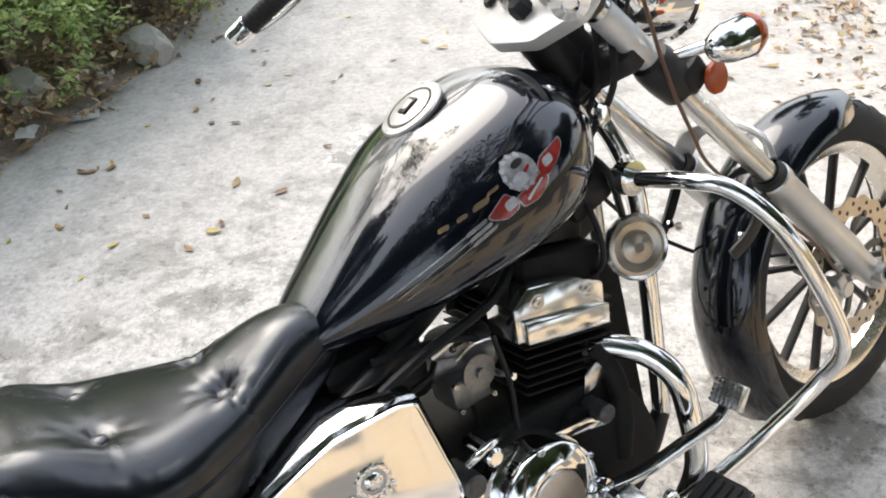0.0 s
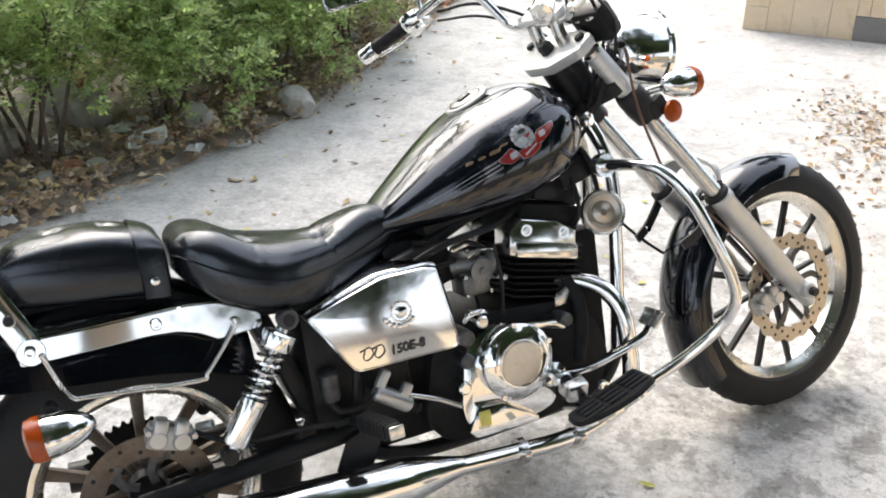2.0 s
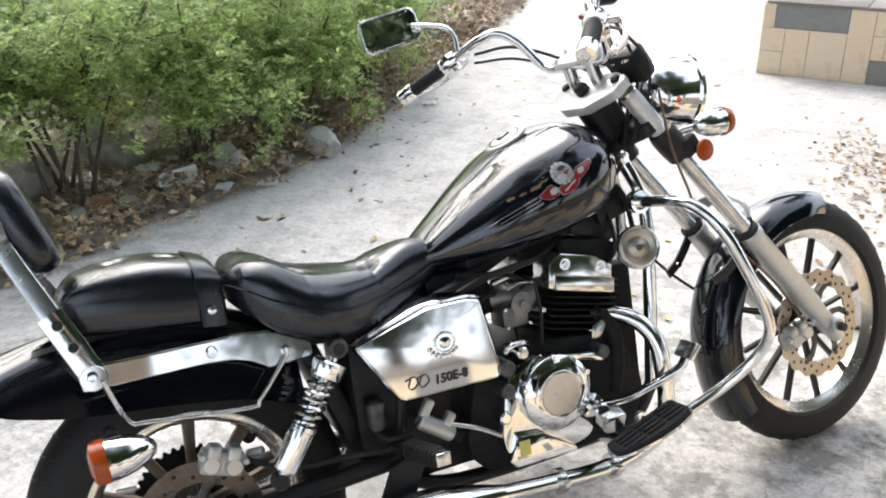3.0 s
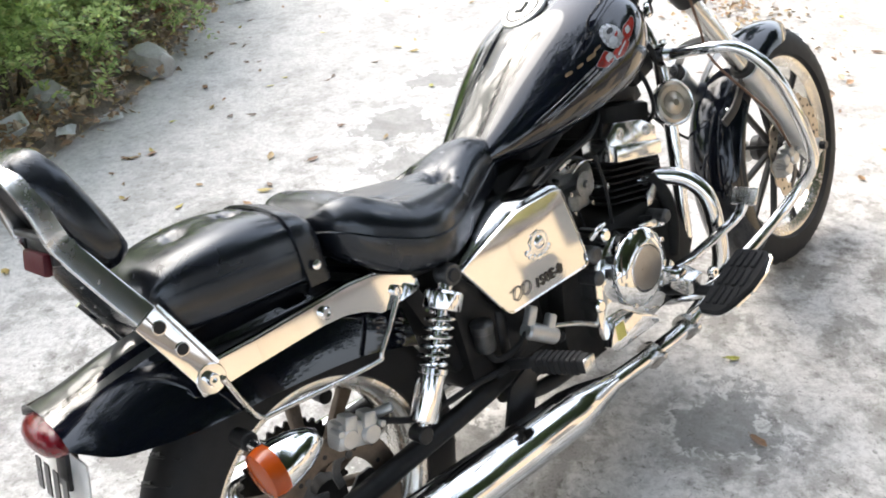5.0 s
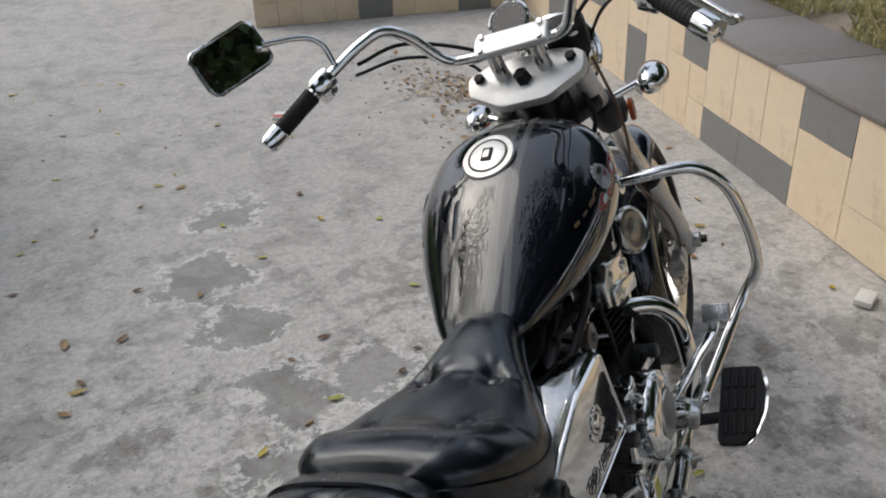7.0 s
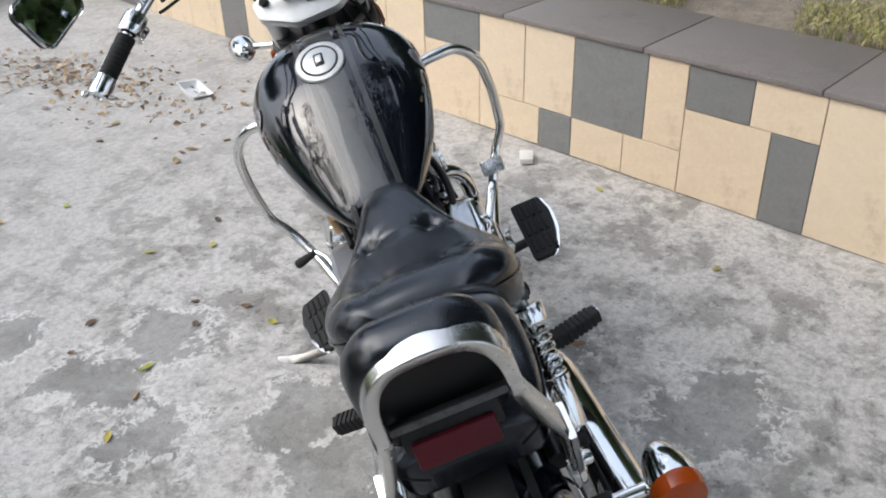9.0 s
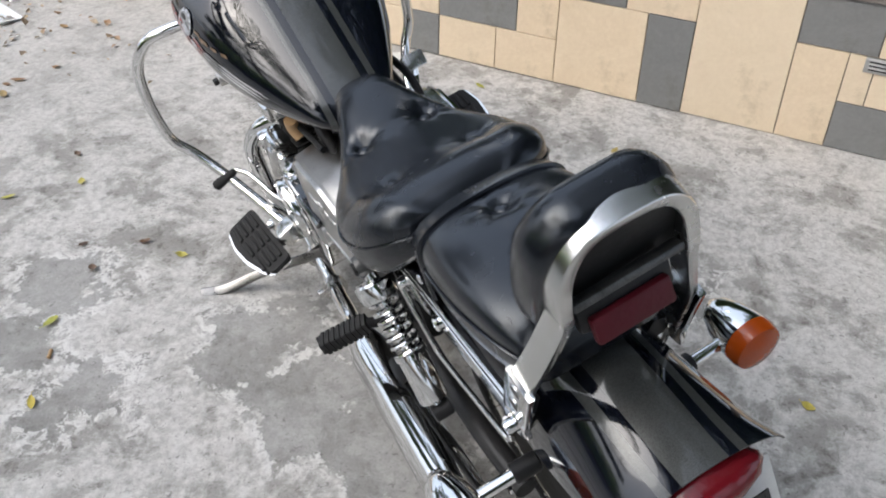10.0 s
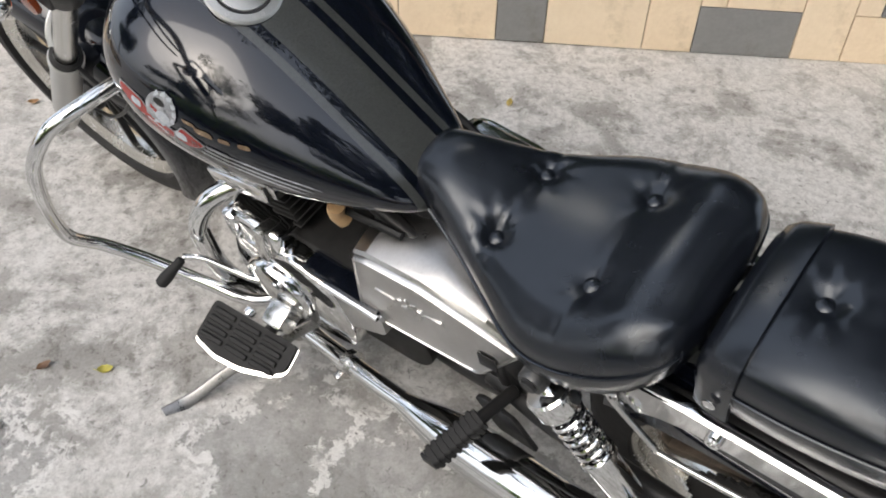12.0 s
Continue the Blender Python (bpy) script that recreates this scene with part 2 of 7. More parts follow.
    col = mix(t, calc(t, "MULTIPLY", specks, 0.6), col, (0.10, 0.09, 0.08))
    chips = ramp(t, tex(t, 52, 5, 0.6, dist=1.5), [(0.63, (0, 0, 0)), (0.655, (1, 1, 1))])
    chips = calc(t, "MULTIPLY", chips, worn)
    col = mix(t, calc(t, "MULTIPLY", chips, 0.6), col, (0.13, 0.122, 0.112))
    t.links.new(col, p.inputs["Base Color"])
    p.inputs["Roughness"].default_value = 0.88
    p.inputs["Specular IOR Level"].default_value = 0.25
    h = calc(t, "ADD", calc(t, "MULTIPLY", mid, 0.7), calc(t, "MULTIPLY", fine, 0.35))
    h = calc(t, "SUBTRACT", h, calc(t, "MULTIPLY", mask, 0.45))
    h = calc(t, "SUBTRACT", calc(t, "ADD", h, calc(t, "MULTIPLY", calc(t, "MULTIPLY", lip, flaky), 0.35)), calc(t, "MULTIPLY", chips, 0.4))
    bump(t, h, p, 0.5, 0.006)
    return m


CONCRETE = concrete()


def tile_material(name, c1, c2, c3):
    """A glazed stone tile whose tone shifts from tile to tile."""
    m, t, p = nodes_of(name)
    o = t.nodes.new("ShaderNodeObjectInfo")
    n = mix(t, 0.5, tex(t, 12, 7, 0.7), tex(t, 90, 4, 0.7))
    col = ramp(t, n, [(0.32, c1), (0.68, c2)])
    col = mix(t, calc(t, "MULTIPLY", o.outputs["Random"], 0.35), col, c3)
    dirt = ramp(t, tex(t, 5, 6, 0.75), [(0.58, (1, 1, 1)), (0.75, (0.72, 0.69, 0.64))])
    t.links.new(mix(t, 1.0, col, dirt, "MULTIPLY"), p.inputs["Base Color"])
    t.links.new(ramp(t, n, [(0.3, rgb(0.42, 0.42, 0.42)), (0.7, rgb(0.6, 0.6, 0.6))]), p.inputs["Roughness"])
    bump(t, n, p, 0.12, 0.001)
    return m


BEIGE_TILE = tile_material("beige_tile", (0.64, 0.50, 0.345), (0.75, 0.615, 0.445), (0.71, 0.62, 0.48))
GREY_TILE = tile_material("grey_tile", (0.17, 0.17, 0.168), (0.235, 0.235, 0.23), (0.16, 0.155, 0.15))
COPING = tile_material("dark_coping_stone", (0.14, 0.122, 0.112), (0.24, 0.215, 0.20), (0.18, 0.158, 0.15))
MORTAR = surface("mortar", (0.14, 0.12, 0.10), (0.26, 0.23, 0.19), (0.85, 0.95), 30, 0.0, 0.4, 0.003)
SOIL = surface("soil", (0.10, 0.084, 0.068), (0.33, 0.28, 0.225), (0.9, 1.0), 12, 0.0, 0.8, 0.02)
PALE_STONE = surface("pale_stone", (0.27, 0.26, 0.24), (0.50, 0.49, 0.46), (0.7, 0.9), 16, 0.0, 0.6, 0.01)
CLOTH = surface("faded_cloth", (0.45, 0.42, 0.16), (0.62, 0.58, 0.30), (0.6, 0.8), 20, 0.0, 0.4, 0.004)
STONE = surface("rough_stone", (0.17, 0.16, 0.145), (0.36, 0.34, 0.31), (0.8, 0.95), 14, 0.0, 0.7, 0.01)
TWIG = surface("twig_bark", (0.04, 0.032, 0.022), (0.13, 0.10, 0.075), (0.85, 0.95), 60)
BARK = surface("bark", (0.09, 0.07, 0.05), (0.24, 0.20, 0.155), (0.85, 0.95), 60, 0.0, 0.6, 0.004)
BRICK_RED = surface("brick_fragment", (0.25, 0.10, 0.06), (0.36, 0.17, 0.11), (0.8, 0.95), 30, 0.0, 0.5, 0.004)
STYRO = surface("white_foam", (0.70, 0.71, 0.71), (0.80, 0.81, 0.81), (0.6, 0.7), 40, 0.0, 0.2)


def leaf_material(name, cols, per="Object", translucent=0.15, through_light=0.0):
    m, t, p = nodes_of(name)
    if per == "Object":
        r = t.nodes.new("ShaderNodeObjectInfo").outputs["Random"]
    else:
        r = t.nodes.new("ShaderNodeNewGeometry").outputs["Random Per Island"]
    stops = [(i / max(1, len(cols) - 1), c) for i, c in enumerate(cols)]
    col = ramp(t, r, stops)
    blot = ramp(t, tex(t, 60, 5), [(0.3, (0.72, 0.72, 0.72)), (0.7, (1.15, 1.12, 1.1))])
    t.links.new(mix(t, 1.0, col, blot, "MULTIPLY"), p.inputs["Base Color"])
    p.inputs["Roughness"].default_value = 0.5
    p.inputs["Transmission Weight"].default_value = 0.0
    p.inputs["Subsurface Weight"].default_value = translucent
    p.inputs["Subsurface Radius"].default_value = (0.01, 0.012, 0.004)
    if through_light:
        thin = t.nodes.new("ShaderNodeBsdfTranslucent")
        t.links.new(mix(t, 1.0, col, (1.0, 1.0, 0.7), "MULTIPLY"), thin.inputs["Color"])
        both = t.nodes.new("ShaderNodeMixShader")
        both.inputs[0].default_value = through_light
        t.links.new(p.outputs[0], both.inputs[1])
        t.links.new(thin.outputs[0], both.inputs[2])
        t.links.new(both.outputs[0], t.nodes["Material Output"].inputs["Surface"])
    return m


HEDGE_LEAF = leaf_material("hedge_leaf", [(0.16, 0.24, 0.10), (0.33, 0.45, 0.19), (0.56, 0.70, 0.33), (0.22, 0.33, 0.14), (0.42, 0.57, 0.25), (0.52, 0.52, 0.26)], "Island", 0.0, 0.55)
TREE_LEAF = leaf_material("tree_leaf", [(0.03, 0.06, 0.02), (0.06, 0.11, 0.03)], "Island")
DRY_LEAF = leaf_material("fallen_leaf", [(0.16, 0.09, 0.05), (0.30, 0.17, 0.08), (0.42, 0.33, 0.10), (0.22, 0.13, 0.07), (0.12, 0.075, 0.05)])
YELLOW_LEAF = leaf_material("yellow_leaf", [(0.55, 0.42, 0.05), (0.50, 0.44, 0.10), (0.42, 0.44, 0.08)])
LITTER_LEAF = leaf_material("leaf_litter", [(0.12, 0.085, 0.06), (0.42, 0.31, 0.19), (0.20, 0.14, 0.10), (0.62, 0.52, 0.38), (0.30, 0.21, 0.14), (0.44, 0.27, 0.15), (0.55, 0.43, 0.20)], "Island", 0.0)
DRY_GRASS = leaf_material("dry_grass", [(0.46, 0.36, 0.17), (0.29, 0.30, 0.10), (0.56, 0.45, 0.24), (0.20, 0.27, 0.08), (0.40, 0.37, 0.14)], "Island", 0.0)



# ---- mesh helpers ----
XF = [Matrix()]      # what part() applies to a mesh before it is linked


def part(name, bm, material, parent=None, label="", sharp=38):
    bmesh.ops.transform(bm, matrix=XF[0], verts=bm.verts)
    bmesh.ops.recalc_face_normals(bm, faces=bm.faces)
    for f in bm.faces:
        f.smooth = True
    lim = radians(sharp)
    for e in bm.edges:
        if len(e.link_faces) == 2 and e.calc_face_angle(0) > lim:
            e.smooth = False
    me = bpy.data.meshes.new(name)
    bm.to_mesh(me)
    bm.free()
    me.materials.append(material)
    ob = new(name, me)
    ob.parent = parent
    if label:
        ob["label"] = label
    return ob


def curve_points(pts, per=6):
    """Points of a smooth line through pts."""
    p = [Vector(q) for q in pts]
    p = [p[0] * 2 - p[1]] + p + [p[-1] * 2 - p[-2]]
    out = []
    for i in range(1, len(p) - 2):
        a, b, c, d = p[i - 1:i + 3]
        for k in range(per):
            u = k / per
            out.append(0.5 * (2 * b + (c - a) * u + (2 * a - 5 * b + 4 * c - d) * u * u + (3 * b - a - 3 * c + d) * u ** 3))
    return out + [p[-2]]


def sweep(bm, line, ring, up=None, caps=True):
    """Sweeps the rings (functions of place 0..1 giving 2D points, or one list) along the line."""
    n = len(line)
    side = None
    rows = []
    for i, c in enumerate(line):
        d = (line[min(i + 1, n - 1)] - line[max(i - 1, 0)]).normalized()
        if up is not None:
            side = d.cross(Vector(up)).normalized()
        elif side is None:
            side = d.orthogonal().normalized()
        else:
            side = (side - d * side.dot(d)).normalized()
        other = side.cross(d).normalized()
        pts = ring(i / (n - 1)) if callable(ring) else ring
        rows.append([bm.verts.new(c + side * x + other * y) for x, y in pts])
    for a, b in zip(rows, rows[1:]):
        for k in range(len(a)):
            j = (k + 1) % len(a)
            bm.faces.new((a[k], a[j], b[j], b[k]))
    if caps:
        bm.faces.new(rows[0])
        bm.faces.new(rows[-1])
    return bm


def circle(r, seg=12, ry=None):
    return [(r * math.cos(2 * math.pi * k / seg), (ry or r) * math.sin(2 * math.pi * k / seg)) for k in range(seg)]


def rounded(w, h, r, seg=3):
    out = []
    for cx, cy, a0 in ((w - r, h - r, 0), (r - w, h - r, 90), (r - w, r - h, 180), (w - r, r - h, 270)):
        for k in range(seg + 1):
            a = radians(a0 + 90 * k / seg)
            out.append((cx + r * math.cos(a), cy + r * math.sin(a)))
    return out


def tube(pts, r, seg=12, smooth=6, bm=None, end=None):
    bm = bm or bmesh.new()
    line = curve_points(pts, smooth) if smooth else [Vector(p) for p in pts]
    if end is None:
        return sweep(bm, line, circle(r, seg))
    return sweep(bm, line, lambda u: circle(r + (end - r) * u, seg))


def lathe(prof, at, axis=(1, 0, 0), seg=32, bm=None, closed=False):
    """Turns the profile of (radius, height) pairs about an axis through at."""
    bm = bm or bmesh.new()
    q = Vector((0, 0, 1)).rotation_difference(Vector(axis)).to_matrix()
    at = Vector(at)
    rows = []
    for r, h in prof:
        if r < 1e-5:
            rows.append([bm.verts.new(at + q @ Vector((0, 0, h)))])
        else:
            rows.append([bm.verts.new(at + q @ Vector((r * math.cos(2 * math.pi * k / seg), r * math.sin(2 * math.pi * k / seg), h))) for k in range(seg)])
    pairs = list(zip(rows, rows[1:])) + ([(rows[-1], rows[0])] if closed else [])
    for a, b in pairs:
        for k in range(seg):
            j = (k + 1) % seg
            if len(a) == 1 and len(b) == 1:
                continue
            if len(a) == 1:
                bm.faces.new((a[0], b[k], b[j]))
            elif len(b) == 1:
                bm.faces.new((a[k], a[j], b[0]))
            else:
                bm.faces.new((a[k], a[j], b[j], b[k]))
    return bm


def rod(a, b, r, seg=16, bevel=0.0, bm=None):
    """A round bar from a to b with softened ends."""
    a, b = Vector(a), Vector(b)
    l, e = (b - a).length, bevel or min(r * 0.2, 0.002)
    return lathe([(0, 0), (r - e, 0), (r, e), (r, l - e), (r - e, l), (0, l)], a, b - a, seg, bm)


def box(at, size, turn=(0, 0, 0), bevel=0.002, bm=None, seg=2):
    b = bmesh.new()
    bmesh.ops.create_cube(b, size=1, matrix=Matrix.Diagonal((*size, 1)))
    if bevel:
        bmesh.ops.bevel(b, geom=b.edges, offset=min(bevel, min(size) * 0.45), segments=seg, affect="EDGES", profile=0.5)
    bmesh.ops.transform(b, matrix=pose(*at, *turn), verts=b.verts)
    return join(bm, b)


def join(bm, b):
    if bm is None:
        return b
    me = bpy.data.meshes.new("join")
    b.to_mesh(me)
    b.free()
    bm.from_mesh(me)
    bpy.data.meshes.remove(me)
    return bm


def plate(outline, x0, x1, bevel=0.002, m=None, bm=None, seg=2):
    """A plate whose outline lies in the y z plane, from x0 to x1."""
    b = bmesh.new()
    v0 = [b.verts.new((x0, y, z)) for y, z in outline]
    v1 = [b.verts.new((x1, y, z)) for y, z in outline]
    b.faces.new(v0)
    b.faces.new(v1[::-1])
    for k in range(len(v0)):
        j = (k + 1) % len(v0)
        b.faces.new((v0[k], v1[k], v1[j], v0[j]))
    if bevel:
        bmesh.ops.recalc_face_normals(b, faces=b.faces)
        bmesh.ops.bevel(b, geom=b.edges, offset=bevel, segments=seg, affect="EDGES", profile=0.5, clamp_overlap=True)
    if m is not None:
        bmesh.ops.transform(b, matrix=m, verts=b.verts)
    return join(bm, b)


def round_outline(pts, r, seg=4):
    """Rounds the corners of a closed outline."""
    out, n = [], len(pts)
    for i in range(n):
        a, b, c = (Vector(pts[(i + k) % n]) for k in (-1, 0, 1))
        d = min(r, (a - b).length * 0.45, (c - b).length * 0.45)
        p, q = b + (a - b).normalized() * d, b + (c - b).normalized() * d
        for k in range(seg + 1):
            u = k / seg
            out.append(tuple((1 - u) ** 2 * p + 2 * u * (1 - u) * b + u * u * q))
    return out


def loft(rows, caps=True, bm=None, close=True):
    bm = bm or bmesh.new()
    vs = [[bm.verts.new(p) for p in r] for r in rows]
    n = len(vs[0])
    for a, b in zip(vs, vs[1:]):
        for k in range(n if close else n - 1):
            j = (k + 1) % n
            bm.faces.new((a[k], a[j], b[j], b[k]))
    if caps:
        bm.faces.new(vs[0])
        bm.faces.new(vs[-1])
    return bm


def steps(rows, n):
    """Smooth interpolation of rows of numbers to n rows."""
    out = []
    k = len(rows) - 1
    for i in range(n):
        u = i / (n - 1) * k
        s = min(int(u), k - 1)
        f = u - s
        a, b, c, d = (rows[max(0, min(k, s + e))] for e in (-1, 0, 1, 2))
        out.append([0.5 * (2 * q + (r - p) * f + (2 * p - 5 * q + 4 * r - w) * f * f + (3 * q - p - 3 * r + w) * f ** 3) for p, q, r, w in zip(a, b, c, d)])
    return out


def at_value(rows, y):
    """Linear look-up in rows whose first number rises."""
    for a, b in zip(rows, rows[1:]):
        if y <= b[0]:
            u = max(0.0, (y - a[0]) / (b[0] - a[0]))
            return [p + (q - p) * u for p, q in zip(a, b)]
    return list(rows[-1])


def both_sides(make):
    """Calls make(1) for the right side and make(-1) for the left."""
    return [make(1), make(-1)]


# ---- the place ----
REAR_DIP = (-0.24, 0.47)


def ground_height(x, y):
    d2 = (x - REAR_DIP[0]) ** 2 + (y - REAR_DIP[1]) ** 2
    return -0.03 * math.exp(-d2 / 0.35) - 0.021 * math.exp(-((x - 1.0) ** 2 + (y - 1.55) ** 2) / 0.3) + 0.004 * noise.noise(Vector((x * 0.9, y * 0.9, 0)))


def make_ground():
    near = [-4 + 0.12 * i for i in range(84)]
    far = [6.5, 8, 11, 16, 28, 60, 150, 400, 1200]
    xs = [-v for v in reversed(far)] + near + [v + 0.1 for v in far]
    ys = xs
    bm = bmesh.new()
    grid = [[bm.verts.new((x, y, ground_height(x, y))) for x in xs] for y in ys]
    for a, b in zip(grid, grid[1:]):
        for k in range(len(xs) - 1):
            bm.faces.new((a[k], a[k + 1], b[k + 1], b[k]))
    ob = part("ground", bm, CONCRETE)
    tagged(ob, "pale weathered concrete yard with smooth grey repair patches and painted shadow", "ground", kind="structure")


make_ground()

# planter walls: each runs along its own line; s along it, tiles 0.0772 wide units, three courses
UNIT, COURSE = 0.0772, 0.157
WALL_DIR = 74.7
WALL_A = pose(1.393, 0.060, 0, 0, 0, WALL_DIR)
INNER = WALL_A @ Vector((5.36, 0, 0))
WALL_B = pose(INNER.x, INNER.y, 0, 0, 0, WALL_DIR + 90)
OUTER = WALL_B @ Vector((1.827, 0, 0))
WALL_C = pose(OUTER.x, OUTER.y, 0, 0, 0, WALL_DIR)
DARK_A = [(-6, -2, 0, 1), (-3, 0, 2, 3), (4, 6, 0, 2), (7, 10, 2, 3), (12, 16, 1, 3), (16, 18, 0, 1), (22, 26, 2, 3),
          (26, 31, 0, 1), (31, 35, 0, 1), (35, 38, 2, 3), (43, 46, 0, 2), (50, 53, 2, 3), (-12, -9, 1, 3), (58, 62, 0, 2)]
PALE_A = [(0, 4, 0, 3), (6, 10, 0, 2), (10, 13, 0, 1), (13, 16, 0, 1), (10, 12, 1, 3), (4, 7, 2, 3), (-2, 0, 0, 2), (18, 22, 0, 1),
          (16, 19, 1, 3), (19, 22, 1, 3), (22, 26, 0, 2), (26, 29, 1, 3), (29, 32, 1, 3), (32, 35, 1, 3)]
DARK_B = [(3, 6, 0, 1), (12, 15, 0, 1), (17, 23, 2, 3)]
DARK_C = [(5, 8, 0, 2), (20, 24, 1, 3), (34, 38, 0, 2), (50, 54, 1, 3)]


def tile_layout(first, last, dark, pale, rng):
    taken, out = {}, []
    for kind, rects in ((1, dark), (0, pale)):
        for a, b, r0, r1 in rects:
            if not any((c, r) in taken for c in range(a, b) for r in range(r0, r1)):
                for c in range(a, b):
                    for r in range(r0, r1):
                        taken[c, r] = 1
                out.append((a, b, r0, r1, kind))
    for r in range(3):
        c = first
        while c < last:
            if (c, r) in taken:
                c += 1
                continue
            w = 1
            want = rng.choice((2, 3, 3, 4))
            while w < want and c + w < last and (c + w, r) not in taken:
                w += 1
            h = 1
            while r + h < 3 and rng.random() < 0.5 and all((k, r + h) not in taken for k in range(c, c + w)):
                h += 1
            for k in range(c, c + w):
                for e in range(h):
                    taken[k, r + e] = 1
            out.append((c, c + w, r, r + h, 0))
            c += w
    return out


def make_wall(name, m, first, last, dark, pale, seed, thick, label, into=-1):
    """A planter wall: a mortar core whose tiled face stands on the line's y = 0 plane."""
    rng = random.Random(seed)
    a, b = first * UNIT, last * UNIT
    core = box(((a + b) / 2, into * (thick / 2 + 0.009), 0.2355 - 0.03), (b - a, thick, 0.471 + 0.06), bevel=0)
    XF[0] = m
    wall = part(name, core, MORTAR)
    XF[0] = Matrix()
    tagged(wall, label, "wall", kind="structure")
    for c0, c1, r0, r1, kind in tile_layout(first, last, dark, pale, rng):
        w, h = (c1 - c0) * UNIT - 0.003, (r1 - r0) * COURSE - 0.003
        t = bmesh.new()
        bmesh.ops.create_cube(t, size=1, matrix=Matrix.Diagonal((w, 0.011, h, 1)))
        top = [e for e in t.edges if all(v.co.y * into < 0 for v in e.verts)]
        bmesh.ops.bevel(t, geom=top, offset=0.0012, segments=1, affect="EDGES")
        ob = part("tile", t, GREY_TILE if kind else BEIGE_TILE, wall)
        ob.matrix_basis = m @ pose((c0 + c1) / 2 * UNIT, -into * -0.0035, (r0 + r1) / 2 * COURSE, 0, rng.uniform(-0.15, 0.15), 0)
    return wall


make_wall("wall_east", WALL_A, -60, 69, DARK_A, PALE_A, 5, 0.16, "low planter wall faced with beige and grey tiles")
make_wall("wall_north", WALL_B, 0, 24, DARK_B, [], 7, 0.16, "low planter wall faced with beige and grey tiles", into=-1)
make_wall("wall_west", WALL_C, 0, 100, DARK_C, [], 9, 0.16, "low planter wall running away, beige and grey tiles", into=-1)


def make_coping(m, a, b, width, skip=0.0):
    """Dark stone slabs on a planter wall, set a little proud of its face."""
    XF[0] = m
    k, s = 0, a
    rng = random.Random(int(a * 100 + b * 10))
    holder = None
    while s < b - 0.05:
        e = min(b, s + 0.62)
        slab = box(((s + e) / 2, -(width / 2) + 0.012, 0.482 + rng.uniform(-0.001, 0.001)), (e - s - 0.004, width, 0.020), bevel=0.003)
        if holder is None:
            holder = part("coping", slab, COPING)
            tagged(holder, "dark brown stone slabs capping the planter wall", "coping", kind="structure")
        else:
            part("slab", slab, COPING, holder)
        s = e
    XF[0] = Matrix()


def make_vent(m, at, z):
    """A small louvred outlet let into the tiled face."""
    XF[0] = m @ pose(at, 0.0, z)
    vent = part("wall_vent", box((0, 0.003, 0), (0.138, 0.012, 0.046), bevel=0.002), ALLOY_PAINT)
    tagged(vent, "small grey louvred vent set in the tiled wall", "vent")
    for k in range(3):
        # solid black strip stands in for the shaded gap between slats
        part("slot", box((0, 0.0092, -0.012 + 0.012 * k), (0.112, 0.003, 0.0045), bevel=0.0005), BLACK_METAL, vent, "black strip standing for a dark gap")
        part("slat", box((0, 0.0105, -0.0075 + 0.012 * k), (0.114, 0.005, 0.0022), (-25, 0, 0), 0.0005), ALLOY_PAINT, vent)
    XF[0] = Matrix()


make_vent(WALL_A, -0.270, 0.290)
make_coping(WALL_A, -60 * UNIT, 69 * UNIT + 0.2, 0.47)
make_coping(WALL_B, -0.02, 24 * UNIT + 0.01, 0.40)
make_coping(WALL_C, 0.0, 100 * UNIT, 0.40)


def make_bed():
    """The raised soil behind the planter walls, with dry grass on it."""
    bm = bmesh.new()
    rng = random.Random(3)
    rows = []
    for i in range(60):
        s = -4.7 + i * 0.19
        rows.append([WALL_A @ Vector((s, -0.12 - j * 0.16, (0.455 if j < 3 else 0.487) + (0.0 if j < 3 else 0.03) * noise.noise(Vector((s * 2, j * 0.6, 3))))) for j in range(22)])
    loft(rows, caps=False, bm=bm, close=False)
    bed = part("planter_bed", bm, SOIL)
    tagged(bed, "dry brown soil filling the raised planter", "soil", kind="structure")
    g = bmesh.new()
    for i in range(38000):
        s, d = rng.uniform(0.2, 6.5), 0.462 + abs(rng.gauss(0, 0.75))
        if noise.noise(Vector((s * 1.6, d * 1.6, 0))) < -0.18:
            continue
        root = WALL_A @ Vector((s, -d, 0.482 + 0.03 * noise.noise(Vector((s * 2, d * 4, 3)))))
        ang, h = rng.uniform(0, 6.28), rng.uniform(0.02, 0.085)
        lean = Vector((math.cos(ang), math.sin(ang), 0)) * h * rng.uniform(0.3, 1.2)
        side = Vector((-math.sin(ang), math.cos(ang), 0)) * rng.uniform(0.0015, 0.004)
        g.faces.new([g.verts.new(p) for p in (root - side, root + side, root + lean * 0.5 + Vector((0, 0, h * 0.7)) + side * 0.6)])
        g.faces.new([g.verts.new(p) for p in (root + lean * 0.45 + Vector((0, 0, h * 0.6)) - side * 0.6, root + lean * 0.5 + Vector((0, 0, h * 0.7)) + side * 0.6, root + lean + Vector((0, 0, h)))])
    grass = part("grass", g, DRY_GRASS)
    tagged(grass, "patchy dry grass with green tufts on planter soil", "grass", kind="stuff")


make_bed()


# ---- hedge bed beside the yard ----
HEDGE_LINE = [(-2.3, 0.6), (-1.85, 1.6), (-1.72, 2.0), (-1.58, 2.45), (-1.38, 2.85), (-1.24, 3.35), (-1.18, 4.1), (-1.12, 5.7), (-1.1, 8.5)]


